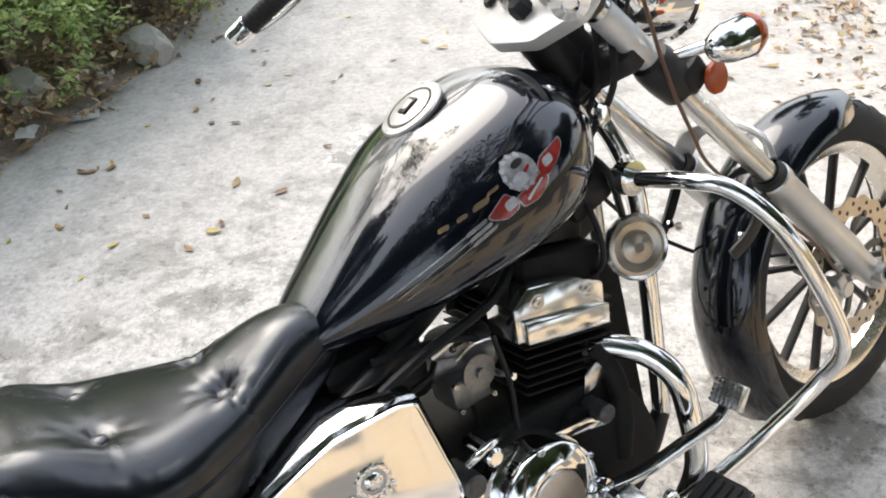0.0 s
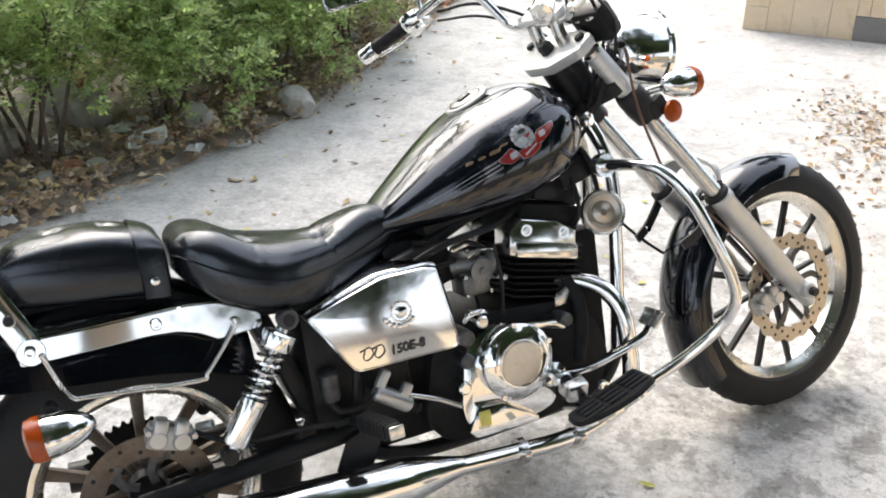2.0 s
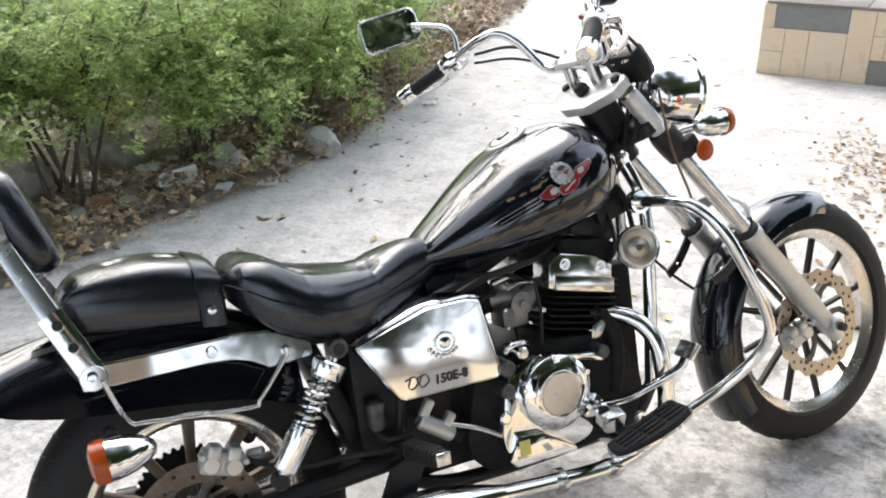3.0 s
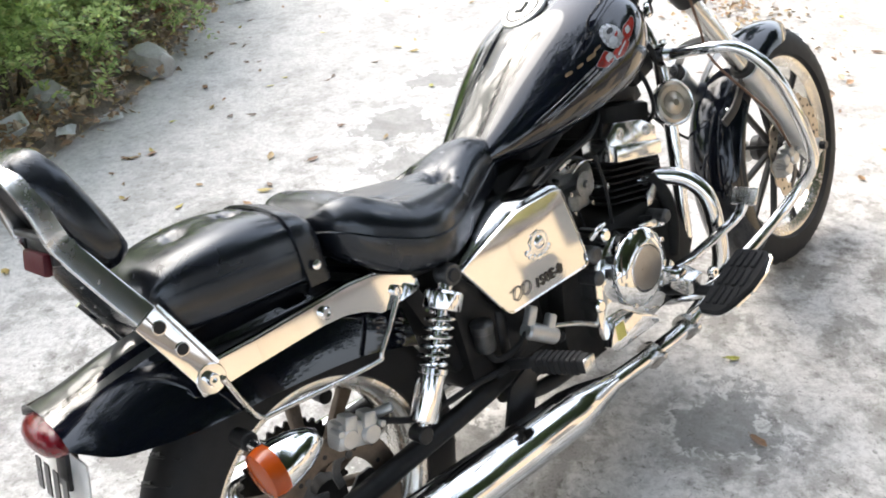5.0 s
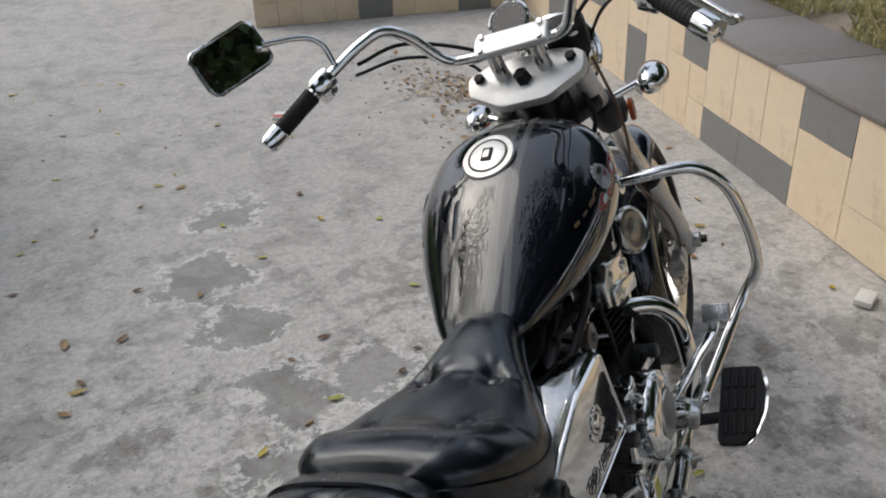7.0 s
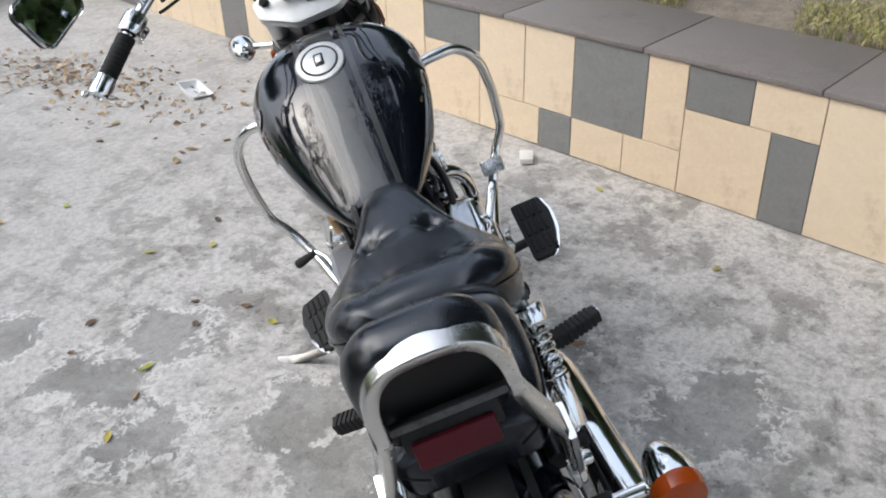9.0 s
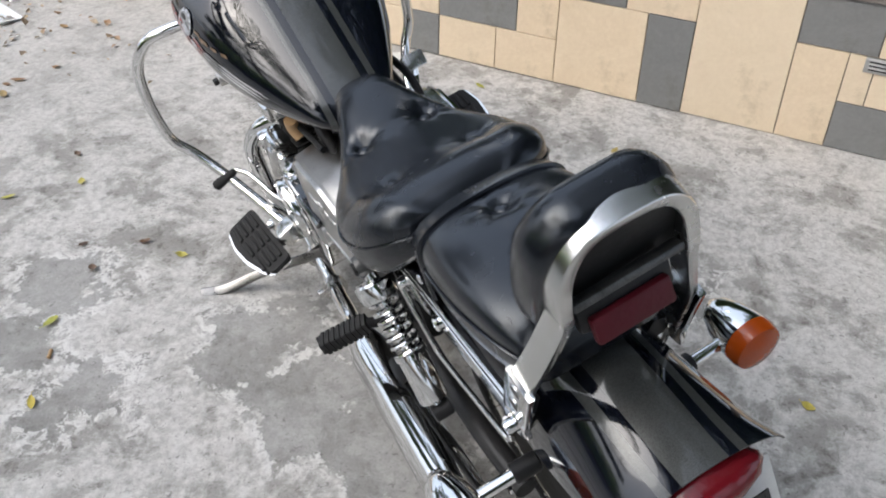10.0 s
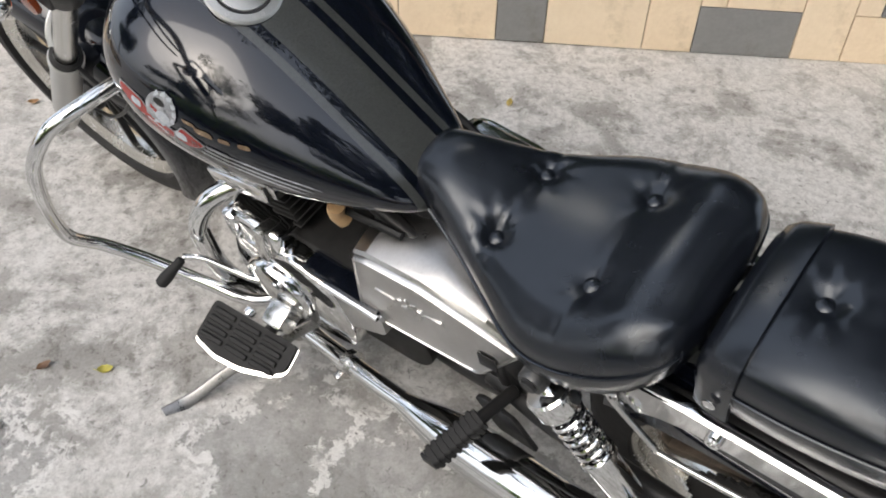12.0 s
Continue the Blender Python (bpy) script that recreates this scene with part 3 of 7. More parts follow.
def hedge_edge(y):
    for (x0, y0), (x1, y1) in zip(HEDGE_LINE, HEDGE_LINE[1:]):
        if y <= y1:
            return x0 + (x1 - x0) * (y - y0) / (y1 - y0)
    return HEDGE_LINE[-1][0]


def bed_height(x, y):
    j = max(0.0, (hedge_edge(y) - 0.03 - x) / 0.2)
    return 0.02 + 0.05 * min(1, j / 4) + 0.035 * noise.noise(Vector((j * 0.5, y * 2.4, 1))) if x < hedge_edge(y) else 0.0


def make_hedge_bed():
    bm = bmesh.new()
    rows = []
    for i in range(70):
        y = 0.0 + i * 0.14
        e = hedge_edge(y) + 0.06 * noise.noise(Vector((y * 3, 0, 9)))
        row = [Vector((e + 0.02, y, -0.012))]
        row += [Vector((e - 0.03 - j * 0.2, y, 0.02 + 0.05 * min(1, j / 4) + 0.035 * noise.noise(Vector((j * 0.5, y * 2.4, 1))))) for j in range(18)]
        rows.append(row)
    loft(rows, caps=False, bm=bm, close=False)
    ob = part("hedge_soil", bm, SOIL)
    tagged(ob, "dark soil strip under the hedge, strewn with litter", "soil", kind="structure")
    rng = random.Random(12)
    g = bmesh.new()
    for i in range(11000):
        y = rng.uniform(0.8, 8.5)
        x = hedge_edge(y) + 0.12 * rng.random() ** 2 - abs(rng.gauss(0, 0.42))
        z = 0.015 if x > hedge_edge(y) else 0.06 + 0.04 * noise.noise(Vector(((hedge_edge(y) - x) * 2.5, y * 2.4, 1)))
        leaf_quad(g, Vector((x, y, z + rng.uniform(0, 0.02))), rng, rng.uniform(0.015, 0.06) * (1.0 if rng.random() < 0.6 else 0.5), 0.55)
    ob = part("leaf_litter", g, LITTER_LEAF)
    tagged(ob, "brown fallen leaves littering the hedge soil", "leaf litter", kind="stuff")


def leaf_quad(bm, at, rng, size, flat=0.0):
    """One small folded leaf."""
    a = rng.uniform(0, 6.283)
    tilt = rng.gauss(0, 0.9) * (1 - flat) + rng.gauss(0, 0.35) * flat
    d = Vector((math.cos(a) * math.cos(tilt), math.sin(a) * math.cos(tilt), math.sin(tilt)))
    s = d.cross(Vector((rng.gauss(0, 0.5), rng.gauss(0, 0.5), 1))).normalized() * size * 0.42
    up = s.cross(d).normalized() * size * 0.16
    p = [at, at + d * size * 0.45 + s + up, at + d * size, at + d * size * 0.45 - s + up, ]
    v = [bm.verts.new(q) for q in p]
    bm.faces.new((v[0], v[1], v[2]))
    bm.faces.new((v[0], v[2], v[3]))


make_hedge_bed()


def spray(bm, at, way, rng):
    """A small feathered twig: leaflets in pairs along a drooping line."""
    n = rng.randint(3, 6)
    step = rng.uniform(0.012, 0.019)
    flat = way.cross(Vector((rng.gauss(0, 0.3), rng.gauss(0, 0.3), 1))).normalized()
    size = rng.uniform(0.022, 0.040)
    for k in range(n):
        p = at + way * step * k + Vector((0, 0, -0.0014 * k * k))
        for s in (1, -1):
            d = (flat * s + way * 0.7 + Vector((rng.gauss(0, 0.28), rng.gauss(0, 0.28), rng.gauss(0, 0.28)))).normalized() * size * (1.1 - 0.08 * k)
            e = d.cross(Vector((rng.gauss(0, 0.3), rng.gauss(0, 0.3), 1))).normalized() * size * 0.24
            v = [bm.verts.new(q) for q in (p, p + d * 0.5 + e, p + d, p + d * 0.5 - e)]
            bm.faces.new(v)


def make_bush(at, radius, height, leaves, seed, low):
    rng = random.Random(seed)
    root = new("bush")
    root.location = at
    tagged(root, "green hedge bush with small glossy leaves over bare stems", "bush", group="hedge bushes")
    tips = []
    for i in range(9):
        a, l = rng.uniform(0, 6.28), rng.uniform(0.6, 1.0)
        lean = Vector((math.cos(a), math.sin(a), 0)) * radius * rng.uniform(0.3, 0.95)
        p0 = Vector((rng.uniform(-.12, .12), rng.uniform(-.12, .12), -0.03))
        p1 = p0 + lean * 0.35 + Vector((rng.uniform(-.05, .05), rng.uniform(-.05, .05), height * l * 0.45))
        p2 = p0 + lean + Vector((0, 0, height * l * 0.9))
        stem = tube([p0, p1, p2], 0.011, 6, 4, None, 0.003)
        tips += [p1.lerp(p2, u) for u in (0.15, 0.4, 0.65, 0.9, 1.0)]
        for k in range(3):
            q = p1.lerp(p2, rng.uniform(0, 0.8))
            e = q + Vector((rng.gauss(0, 1), rng.gauss(0, 1), rng.uniform(0, 0.8))).normalized() * rng.uniform(0.12, 0.3)
            tube([q, q.lerp(e, 0.5) + Vector((0, 0, 0.02)), e], 0.005, 5, 3, stem, 0.002)
            tips += [q.lerp(e, 0.6), e]
        part("stem", stem, TWIG, root)
    crown = bmesh.new()
    clumps = [(t, rng.uniform(0.07, 0.15)) for t in tips]
    for i in range(26):
        a, r = rng.uniform(0, 6.28), radius * math.sqrt(rng.random())
        clumps.append((Vector((math.cos(a) * r, math.sin(a) * r, rng.uniform(0.32, 1.0) * height)), rng.uniform(0.09, 0.17)))
    for i in range(13):
        a = rng.uniform(-1.5, 0.9)
        clumps.append((Vector((math.cos(a), math.sin(a), 0)) * radius * rng.uniform(0.75, 1.1) + Vector((0, 0, rng.uniform(0.10, 0.45))), rng.uniform(0.06, 0.11)))
    twigs = bmesh.new()
    for i in range(int(leaves / 4.6)):
        c, r = rng.choice(clumps)
        d = Vector((rng.gauss(0, 1), rng.gauss(0, 1), rng.gauss(0, 0.75))).normalized()
        p = c + d * r * (rng.random() ** 0.4)
        if p.z < low * rng.uniform(0.6, 1.1):
            continue
        way = (d + Vector((rng.gauss(0, 0.5), rng.gauss(0, 0.5), rng.uniform(-0.5, 0.4)))).normalized()
        spray(crown, p, way, rng)
        if i % 19 == 0:
            back = p - way * 0.09 + Vector((0, 0, -0.03))
            tube([back, back.lerp(p, 0.5) + Vector((0, 0, 0.008)), p], 0.0024, 4, 2, twigs, 0.001)
    tagged(part("brushwood", twigs, TWIG, root), kind="stuff")
    part("foliage", crown, HEDGE_LEAF, root, "dense small green leaves")


for i, (x, y, r, h, n) in enumerate([(-2.3, 1.75, 0.5, 0.85, 8000), (-2.05, 2.45, 0.52, 1.0, 12000), (-1.78, 3.1, 0.5, 0.98, 13000), (-2.6, 3.3, 0.55, 1.15, 8000),
                                     (-1.58, 3.8, 0.46, 0.95, 12000), (-2.25, 4.15, 0.6, 1.15, 9000), (-1.55, 4.6, 0.42, 0.92, 11000), (-1.8, 5.5, 0.52, 0.9, 8000),
                                     (-2.6, 5.3, 0.6, 1.2, 7000), (-1.8, 6.5, 0.5, 0.8, 6000), (-3.1, 2.3, 0.6, 1.2, 6000), (-3.3, 4.4, 0.7, 1.3, 6000)]):
    make_bush((x, y, 0.05), r, h, n, 40 + i, 0.46 if y < 2.9 else 0.16)

# ---- the motorcycle ----
BIKE = Matrix.Translation((-0.2649, 0.4675, 0.0)) @ pose(0, 0, 0, 0, 0, 40.5 - 90) @ pose(0, 0, 0, 0, -17, 0)
bike = new("motorcycle")
bike.matrix_basis = BIKE
tagged(bike, "black cruiser motorcycle with chrome trim leaning on its side stand", "motorcycle")

STEER_AT, STEER_DIR = Vector((0, 1.06, 0.95)), Vector((0, -0.60, 0.80)).normalized()
STEER = Matrix.Translation(STEER_AT) @ Matrix.Rotation(radians(2.6), 4, STEER_DIR) @ Matrix.Translation(-STEER_AT)

FRONT, REAR = Vector((0.005, 1.632, 0.309)), Vector((0, 0.0, 0.285))


def torus_profile(r, w, depth, n=20, shoulder=0.75):
    """A tyre's section as (radius, across) pairs: tread round, sidewalls in to the rim."""
    out = []
    for k in range(n + 1):
        a = math.pi * k / n
        out.append((r - depth + depth * math.sin(a) ** shoulder, -w * math.cos(a)))
    return out


def make_tyre(c, r, w, depth, parent, grooves):
    prof = torus_profile(r, w, depth, 20)
    bm = lathe(prof + [(r - depth - 0.006, w * 0.8), (r - depth - 0.006, -w * 0.8)], c, (1, 0, 0), 72, closed=True)
    tyre = part("tyre", bm, RUBBER, parent, "black tyre with grooved tread")
    g = bmesh.new()
    for k in range(grooves):
        a = 2 * math.pi * k / grooves
        for side in (-1, 1):
            pts = []
            for u in (0.25, 0.42, 0.58):
                ang = math.pi * (0.5 + side * (0.5 - u))
                rr = r - depth + depth * math.sin(ang) ** 0.75 + 0.0012
                tw = a + (u * 0.16) * side
                pts.append(c + Vector((-w * math.cos(ang), rr * math.cos(tw), rr * math.sin(tw))))
            sweep(g, pts, rounded(0.0022, 0.001, 0.0008, 1))
    tagged(part("tread_grooves", g, BLACK_METAL, tyre), kind="stuff")
    return tyre


def make_wheel(name, c, tyre_r, rim_r, half, depth, spokes, paddle, parent):
    hub = part(name, lathe([(0.0, -0.055), (0.035, -0.055), (0.04, -0.03), (0.034, -0.02), (0.034, 0.02), (0.04, 0.03), (0.035, 0.055), (0.0, 0.055)], c, (1, 0, 0), 28), BLACK_METAL, parent, "spoked alloy wheel with polished rim")
    make_tyre(c, tyre_r, half, depth, hub, 44)
    w = half * 0.72
    prof = [(rim_r, -w - 0.004), (rim_r + 0.004, -w), (rim_r - 0.006, -w + 0.010), (rim_r - 0.022, -w + 0.014), (rim_r - 0.026, -w * 0.5), (rim_r - 0.026, w * 0.5),
            (rim_r - 0.022, w - 0.014), (rim_r - 0.006, w - 0.010), (rim_r + 0.004, w), (rim_r, w + 0.004),
            (rim_r - 0.016, w - 0.002), (rim_r - 0.027, w - 0.012), (rim_r - 0.034, w * 0.5), (rim_r - 0.034, -w * 0.5), (rim_r - 0.027, -w + 0.012), (rim_r - 0.016, -w + 0.002)]
    rim = part("rim", lathe(prof, c, (1, 0, 0), 72, closed=True), RIM, hub, "polished alloy rim")
    if paddle:
        for s in (1, -1):
            part("rim_lip", lathe([(rim_r + 0.003, s * (w - 0.002)), (rim_r + 0.001, s * (w + 0.010)), (rim_r - 0.004, s * (w + 0.012)), (rim_r - 0.015, s * (w + 0.010)), (rim_r - 0.017, s * (w + 0.006)), (rim_r - 0.014, s * (w - 0.004))], c, (1, 0, 0), 72, closed=True), RIM, rim, "thin polished rim lip")
    for k in range(spokes):
        a = 2 * math.pi * (k + 0.35) / spokes
        d, s = Vector((0, math.cos(a), math.sin(a))), Vector((0, -math.sin(a), math.cos(a)))
        p0, p1 = c + d * 0.03, c + d * (rim_r - 0.032)
        line = [p0.lerp(p1, u / 4) for u in range(5)]
        ring = (lambda u: rounded(0.006 + 0.007 * u, 0.011 - 0.002 * u, 0.003, 2)) if paddle else (lambda u: rounded(0.0055, 0.009, 0.003, 2))
        part("spoke", sweep(bmesh.new(), line, ring, up=(1, 0, 0)), BLACK_METAL if not paddle else DISC_BROWN, hub)
    return hub


def make_disc(c, x, r_out, r_in, mat, parent, waves, label, amp=0.004):
    """A drilled, wavy brake disc with its carrier."""
    bm = bmesh.new()
    n = 144
    ring = lambda r, dx, wave: [bm.verts.new(c + Vector((x + dx, (r + wave * amp * math.sin(waves * 2 * math.pi * k / n)) * math.cos(2 * math.pi * k / n), (r + wave * amp * math.sin(waves * 2 * math.pi * k / n)) * math.sin(2 * math.pi * k / n)))) for k in range(n)]
    rows = [ring(r_out, 0.002, 1), ring(r_out, -0.002, 1), ring(r_in, -0.002, 0.6), ring(r_in, 0.002, 0.6)]
    for a, b in zip(rows, rows[1:] + rows[:1]):
        for k in range(n):
            j = (k + 1) % n
            bm.faces.new((a[k], a[j], b[j], b[k]))
    disc = part("brake_disc", bm, mat, parent, label)
    # black plugs stand in for the dark insides of the drilled holes
    for k in range(waves * 2):
        a = 2 * math.pi * k / (waves * 2)
        r = r_in + (r_out - r_in) * (0.32 if k % 2 else 0.68)
        part("hole_plug", lathe([(0, 0), (0.0045, 0), (0.0045, 0.0052), (0, 0.0052)], c + Vector((x - 0.0026, r * math.cos(a), r * math.sin(a))), (1, 0, 0), 8), BLACK_METAL, disc)
    b = bmesh.new()
    for k in range(6):
        a = 2 * math.pi * k / 6
        d, s = Vector((0, math.cos(a), math.sin(a))), Vector((0, -math.sin(a), math.cos(a)))
        line = [c + d * (0.03 + (r_in - 0.022) * u / 3) + s * 0.02 * math.sin(u) + Vector((x - 0.004, 0, 0)) for u in range(4)]
        sweep(b, line, rounded(0.008, 0.003, 0.001, 1), up=(1, 0, 0))
        lathe([(0, 0), (0.007, 0), (0.007, 0.004), (0, 0.005)], c + d * (r_in + 0.004) + Vector((x, 0, 0)), (1, 0, 0), 10, b)
    part("carrier", b, ALLOY, disc)
    return disc


def make_caliper(at, turn, parent, mat, label):
    bm = box((0, 0, 0), (0.04, 0.085, 0.05), bevel=0.010)
    box((0.012, 0.018, 0.022), (0.03, 0.026, 0.03), bevel=0.006, bm=bm)
    box((0.012, -0.02, 0.022), (0.03, 0.026, 0.03), bevel=0.006, bm=bm)
    for y in (-0.022, 0.022):
        lathe([(0, 0), (0.018, 0), (0.019, 0.004), (0.015, 0.010), (0, 0.011)], (0.018, y, -0.003), (1, 0, 0), 20, bm)
        rod((0.0, y * 1.9, 0.01), (0.03, y * 1.9, 0.01), 0.006, 10, bm=bm)
    rod((-0.01, 0.05, 0.015), (0.01, 0.075, 0.03), 0.009, 12, bm=bm)
    bmesh.ops.transform(bm, matrix=pose(*at, *turn), verts=bm.verts)
    return part("brake_caliper", bm, mat, parent, label)


def bolt(at, r, axis, parent, mat=None, name="bolt", h=0.006):
    p = [(0, 0), (r, 0), (r, h * 0.7), (r * 0.8, h), (r * 0.45, h), (r * 0.4, h * 0.55), (0, h * 0.55)]
    return part(name, lathe(p, at, axis, 12), mat or CHROME, parent)


# front end, turned a little to the left
XF[0] = STEER
front_wheel = make_wheel("front_wheel", FRONT, 0.330, 0.257, 0.046, 0.076, 12, False, bike)
make_disc(FRONT, 0.062, 0.142, 0.105, DISC, front_wheel, 18, "tan-grey drilled wavy brake disc")
make_caliper((0.078, 1.535, 0.300), (20, 0, 0), bike, ALLOY_PAINT, "silver front brake caliper")
FORK_TOP, FORK_LOW = Vector((0, 1.060, 1.000)), Vector((0, 1.632, 0.309))


def fork_leg(s):
    x = 0.098 * s
    off = Vector((x, 0, 0))
    d = (FORK_TOP - FORK_LOW).normalized()
    j = FORK_LOW + d * 0.37
    low = lathe([(0, -0.055), (0.016, -0.055), (0.022, -0.04), (0.026, 0.0), (0.026, 0.06), (0.030, 0.09), (0.030, 0.355), (0.033, 0.36), (0.033, 0.378), (0.027, 0.385), (0, 0.385)], FORK_LOW + off, d, 28)
    leg = part("fork_leg", low, ALLOY_PAINT, bike, "grey painted fork slider")
    top = (FORK_TOP - FORK_LOW).length
    part("fork_tube", lathe([(0.0205, 0.38), (0.0205, top - 0.02), (0.0, top - 0.02)], FORK_LOW + off, d, 28), DULL_CHROME, leg, "chrome fork tube")
    part("fork_cover", lathe([(0.0195, top - 0.150), (0.0222, top - 0.148), (0.0222, top - 0.03), (0.0195, top - 0.028)], FORK_LOW + off, d, 26), WHITE_ALLOY, leg, "pale upper fork cover")
    part("yoke_sleeve", lathe([(0.021, top - 0.235), (0.031, top - 0.232), (0.034, top - 0.20), (0.034, top - 0.165), (0.031, top - 0.150), (0.021, top - 0.147)], FORK_LOW + off, d, 24), BLACK_METAL, leg, "black clamp sleeve round the fork tube")
    part("dust_seal", lathe([(0.024, 0.372), (0.031, 0.374), (0.030, 0.392), (0.022, 0.396), (0.021, 0.380)], FORK_LOW + off, d, 24), RUBBER, leg)
    part("axle_lug", rod(FORK_LOW + off * 0.8, FORK_LOW + off * 1.42, 0.021, 20), ALLOY_PAINT, leg)
    part("axle_nut", rod(FORK_LOW + off * 1.40, FORK_LOW + off * 1.58, 0.012, 6), BLACK_METAL, leg)
    return leg


both_sides(fork_leg)


def make_front_fender():
    rows = []
    for i in range(37):
        a = radians(74 + (214 - 74) * i / 36)
        d = Vector((0, math.cos(a), math.sin(a)))
        R = 0.350 + (0.012 if i > 30 else 0) * (i - 30) / 6
        taper = min(1.0, 0.62 + i * 0.10)
        pts = []
        for k in range(17):
            b = math.pi * (k / 16 - 0.5)
            pts.append(FRONT + d * (R - 0.060 + 0.060 * math.cos(b) ** 0.8) + Vector((0.076 * taper * math.sin(b), 0, 0)))
        inner = [FRONT + (p - FRONT) * 0.988 + Vector((-math.copysign(0.0025, p.x) if abs(p.x) > 0.01 else 0, 0, 0)) for p in reversed(pts)]
        rows.append(pts + inner)
    f = part("front_fender", loft(rows), BLACK_PAINT, bike, "glossy black front mudguard")
    for s in (1, -1):
        part("brace", sweep(bmesh.new(), curve_points([(0.085 * s, 1.28, 0.50), (0.095 * s, 1.33, 0.53), (0.100 * s, 1.39, 0.60)], 5), rounded(0.012, 0.004, 0.002), up=(1, 0, 0)), BLACK_METAL, f)
        bolt((0.078 * s, 1.315, 0.52), 0.008, (s, 0, 0), f)
    part("fender_bridge", sweep(bmesh.new(), curve_points([(-0.10, 1.40, 0.63), (-0.07, 1.41, 0.67), (0, 1.42, 0.685), (0.07, 1.41, 0.67), (0.10, 1.40, 0.63)], 6), rounded(0.02, 0.006, 0.003), up=(0, 0.6, 0.8)), ALLOY_PAINT, f)


make_front_fender()


def make_yokes():
    d = (FORK_TOP - FORK_LOW).normalized()
    turn = math.degrees(math.atan2(-d.y, d.z))
    outline = round_outline([(-0.126, 0.022), (-0.122, -0.022), (-0.048, -0.066), (0.048, -0.066), (0.122, -0.022), (0.126, 0.022), (0.075, 0.044), (-0.075, 0.044)], 0.012)
    m = pose(0, 1.046, 0.996, turn, 0, 0) @ Matrix(((0, 1, 0, 0), (0, 0, 1, 0), (1, 0, 0, 0), (0, 0, 0, 1)))
    top = part("top_yoke", plate(outline, -0.012, 0.012, 0.004, m), WHITE_ALLOY, bike, "white-silver cast top fork clamp")
    for s in (1, -1):
        c = Vector((0.098 * s, 1.060, 1.000))
        cap = part("fork_cap", lathe([(0.0, 0.022), (0.008, 0.022), (0.010, 0.017), (0.020, 0.017), (0.023, 0.012), (0.023, 0.0)], c, d, 20), WHITE_ALLOY, top)
        part("cap_bolt", lathe([(0, 0.028), (0.010, 0.027), (0.012, 0.022), (0.012, 0.016)], c, d, 6), PLASTIC, cap)
        r = Vector((0.045 * s, 1.046, 1.008))
        part("riser", tube([r, r + Vector((0, -0.012, 0.022)), Vector((0.045 * s, 1.026, 1.060))], 0.0155, 14, 4), DULL_CHROME, top, "dull chrome handlebar riser")
    part("steering_nut", lathe([(0, 0.026), (0.012, 0.026), (0.017, 0.018), (0.017, 0.0)], (0, 1.030, 0.996), d, 6), PLASTIC, top)
    m2 = pose(0, 1.125, 0.900, turn, 0, 0) @ Matrix(((0, 1, 0, 0), (0, 0, 1, 0), (1, 0, 0, 0), (0, 0, 0, 1)))
    part("bottom_yoke", plate([(u * 0.92, v * 0.8) for u, v in outline], -0.016, 0.016, 0.005, m2), BLACK_METAL, bike, "black lower fork clamp")
    part("steering_stem", rod((0, 1.05, 1.0), (0, 1.135, 0.88), 0.03, 20), BLACK_METAL, bike)
    bar = bmesh.new()
    box((0, 1.024, 1.080), (0.156, 0.052, 0.015), (36, 0, 0), 0.005, bar, 3)
    clamp = part("bar_clamp", bar, WHITE_ALLOY, bike, "white-silver handlebar clamp plate with four bolts")
    for x in (-0.062, 0.062):
        for y in (-0.017, 0.017):
            bolt(Vector((x, 1.0197 + y * 0.81, 1.0862 + y * 0.59)), 0.006, (0, -0.59, 0.81), clamp)


make_yokes()


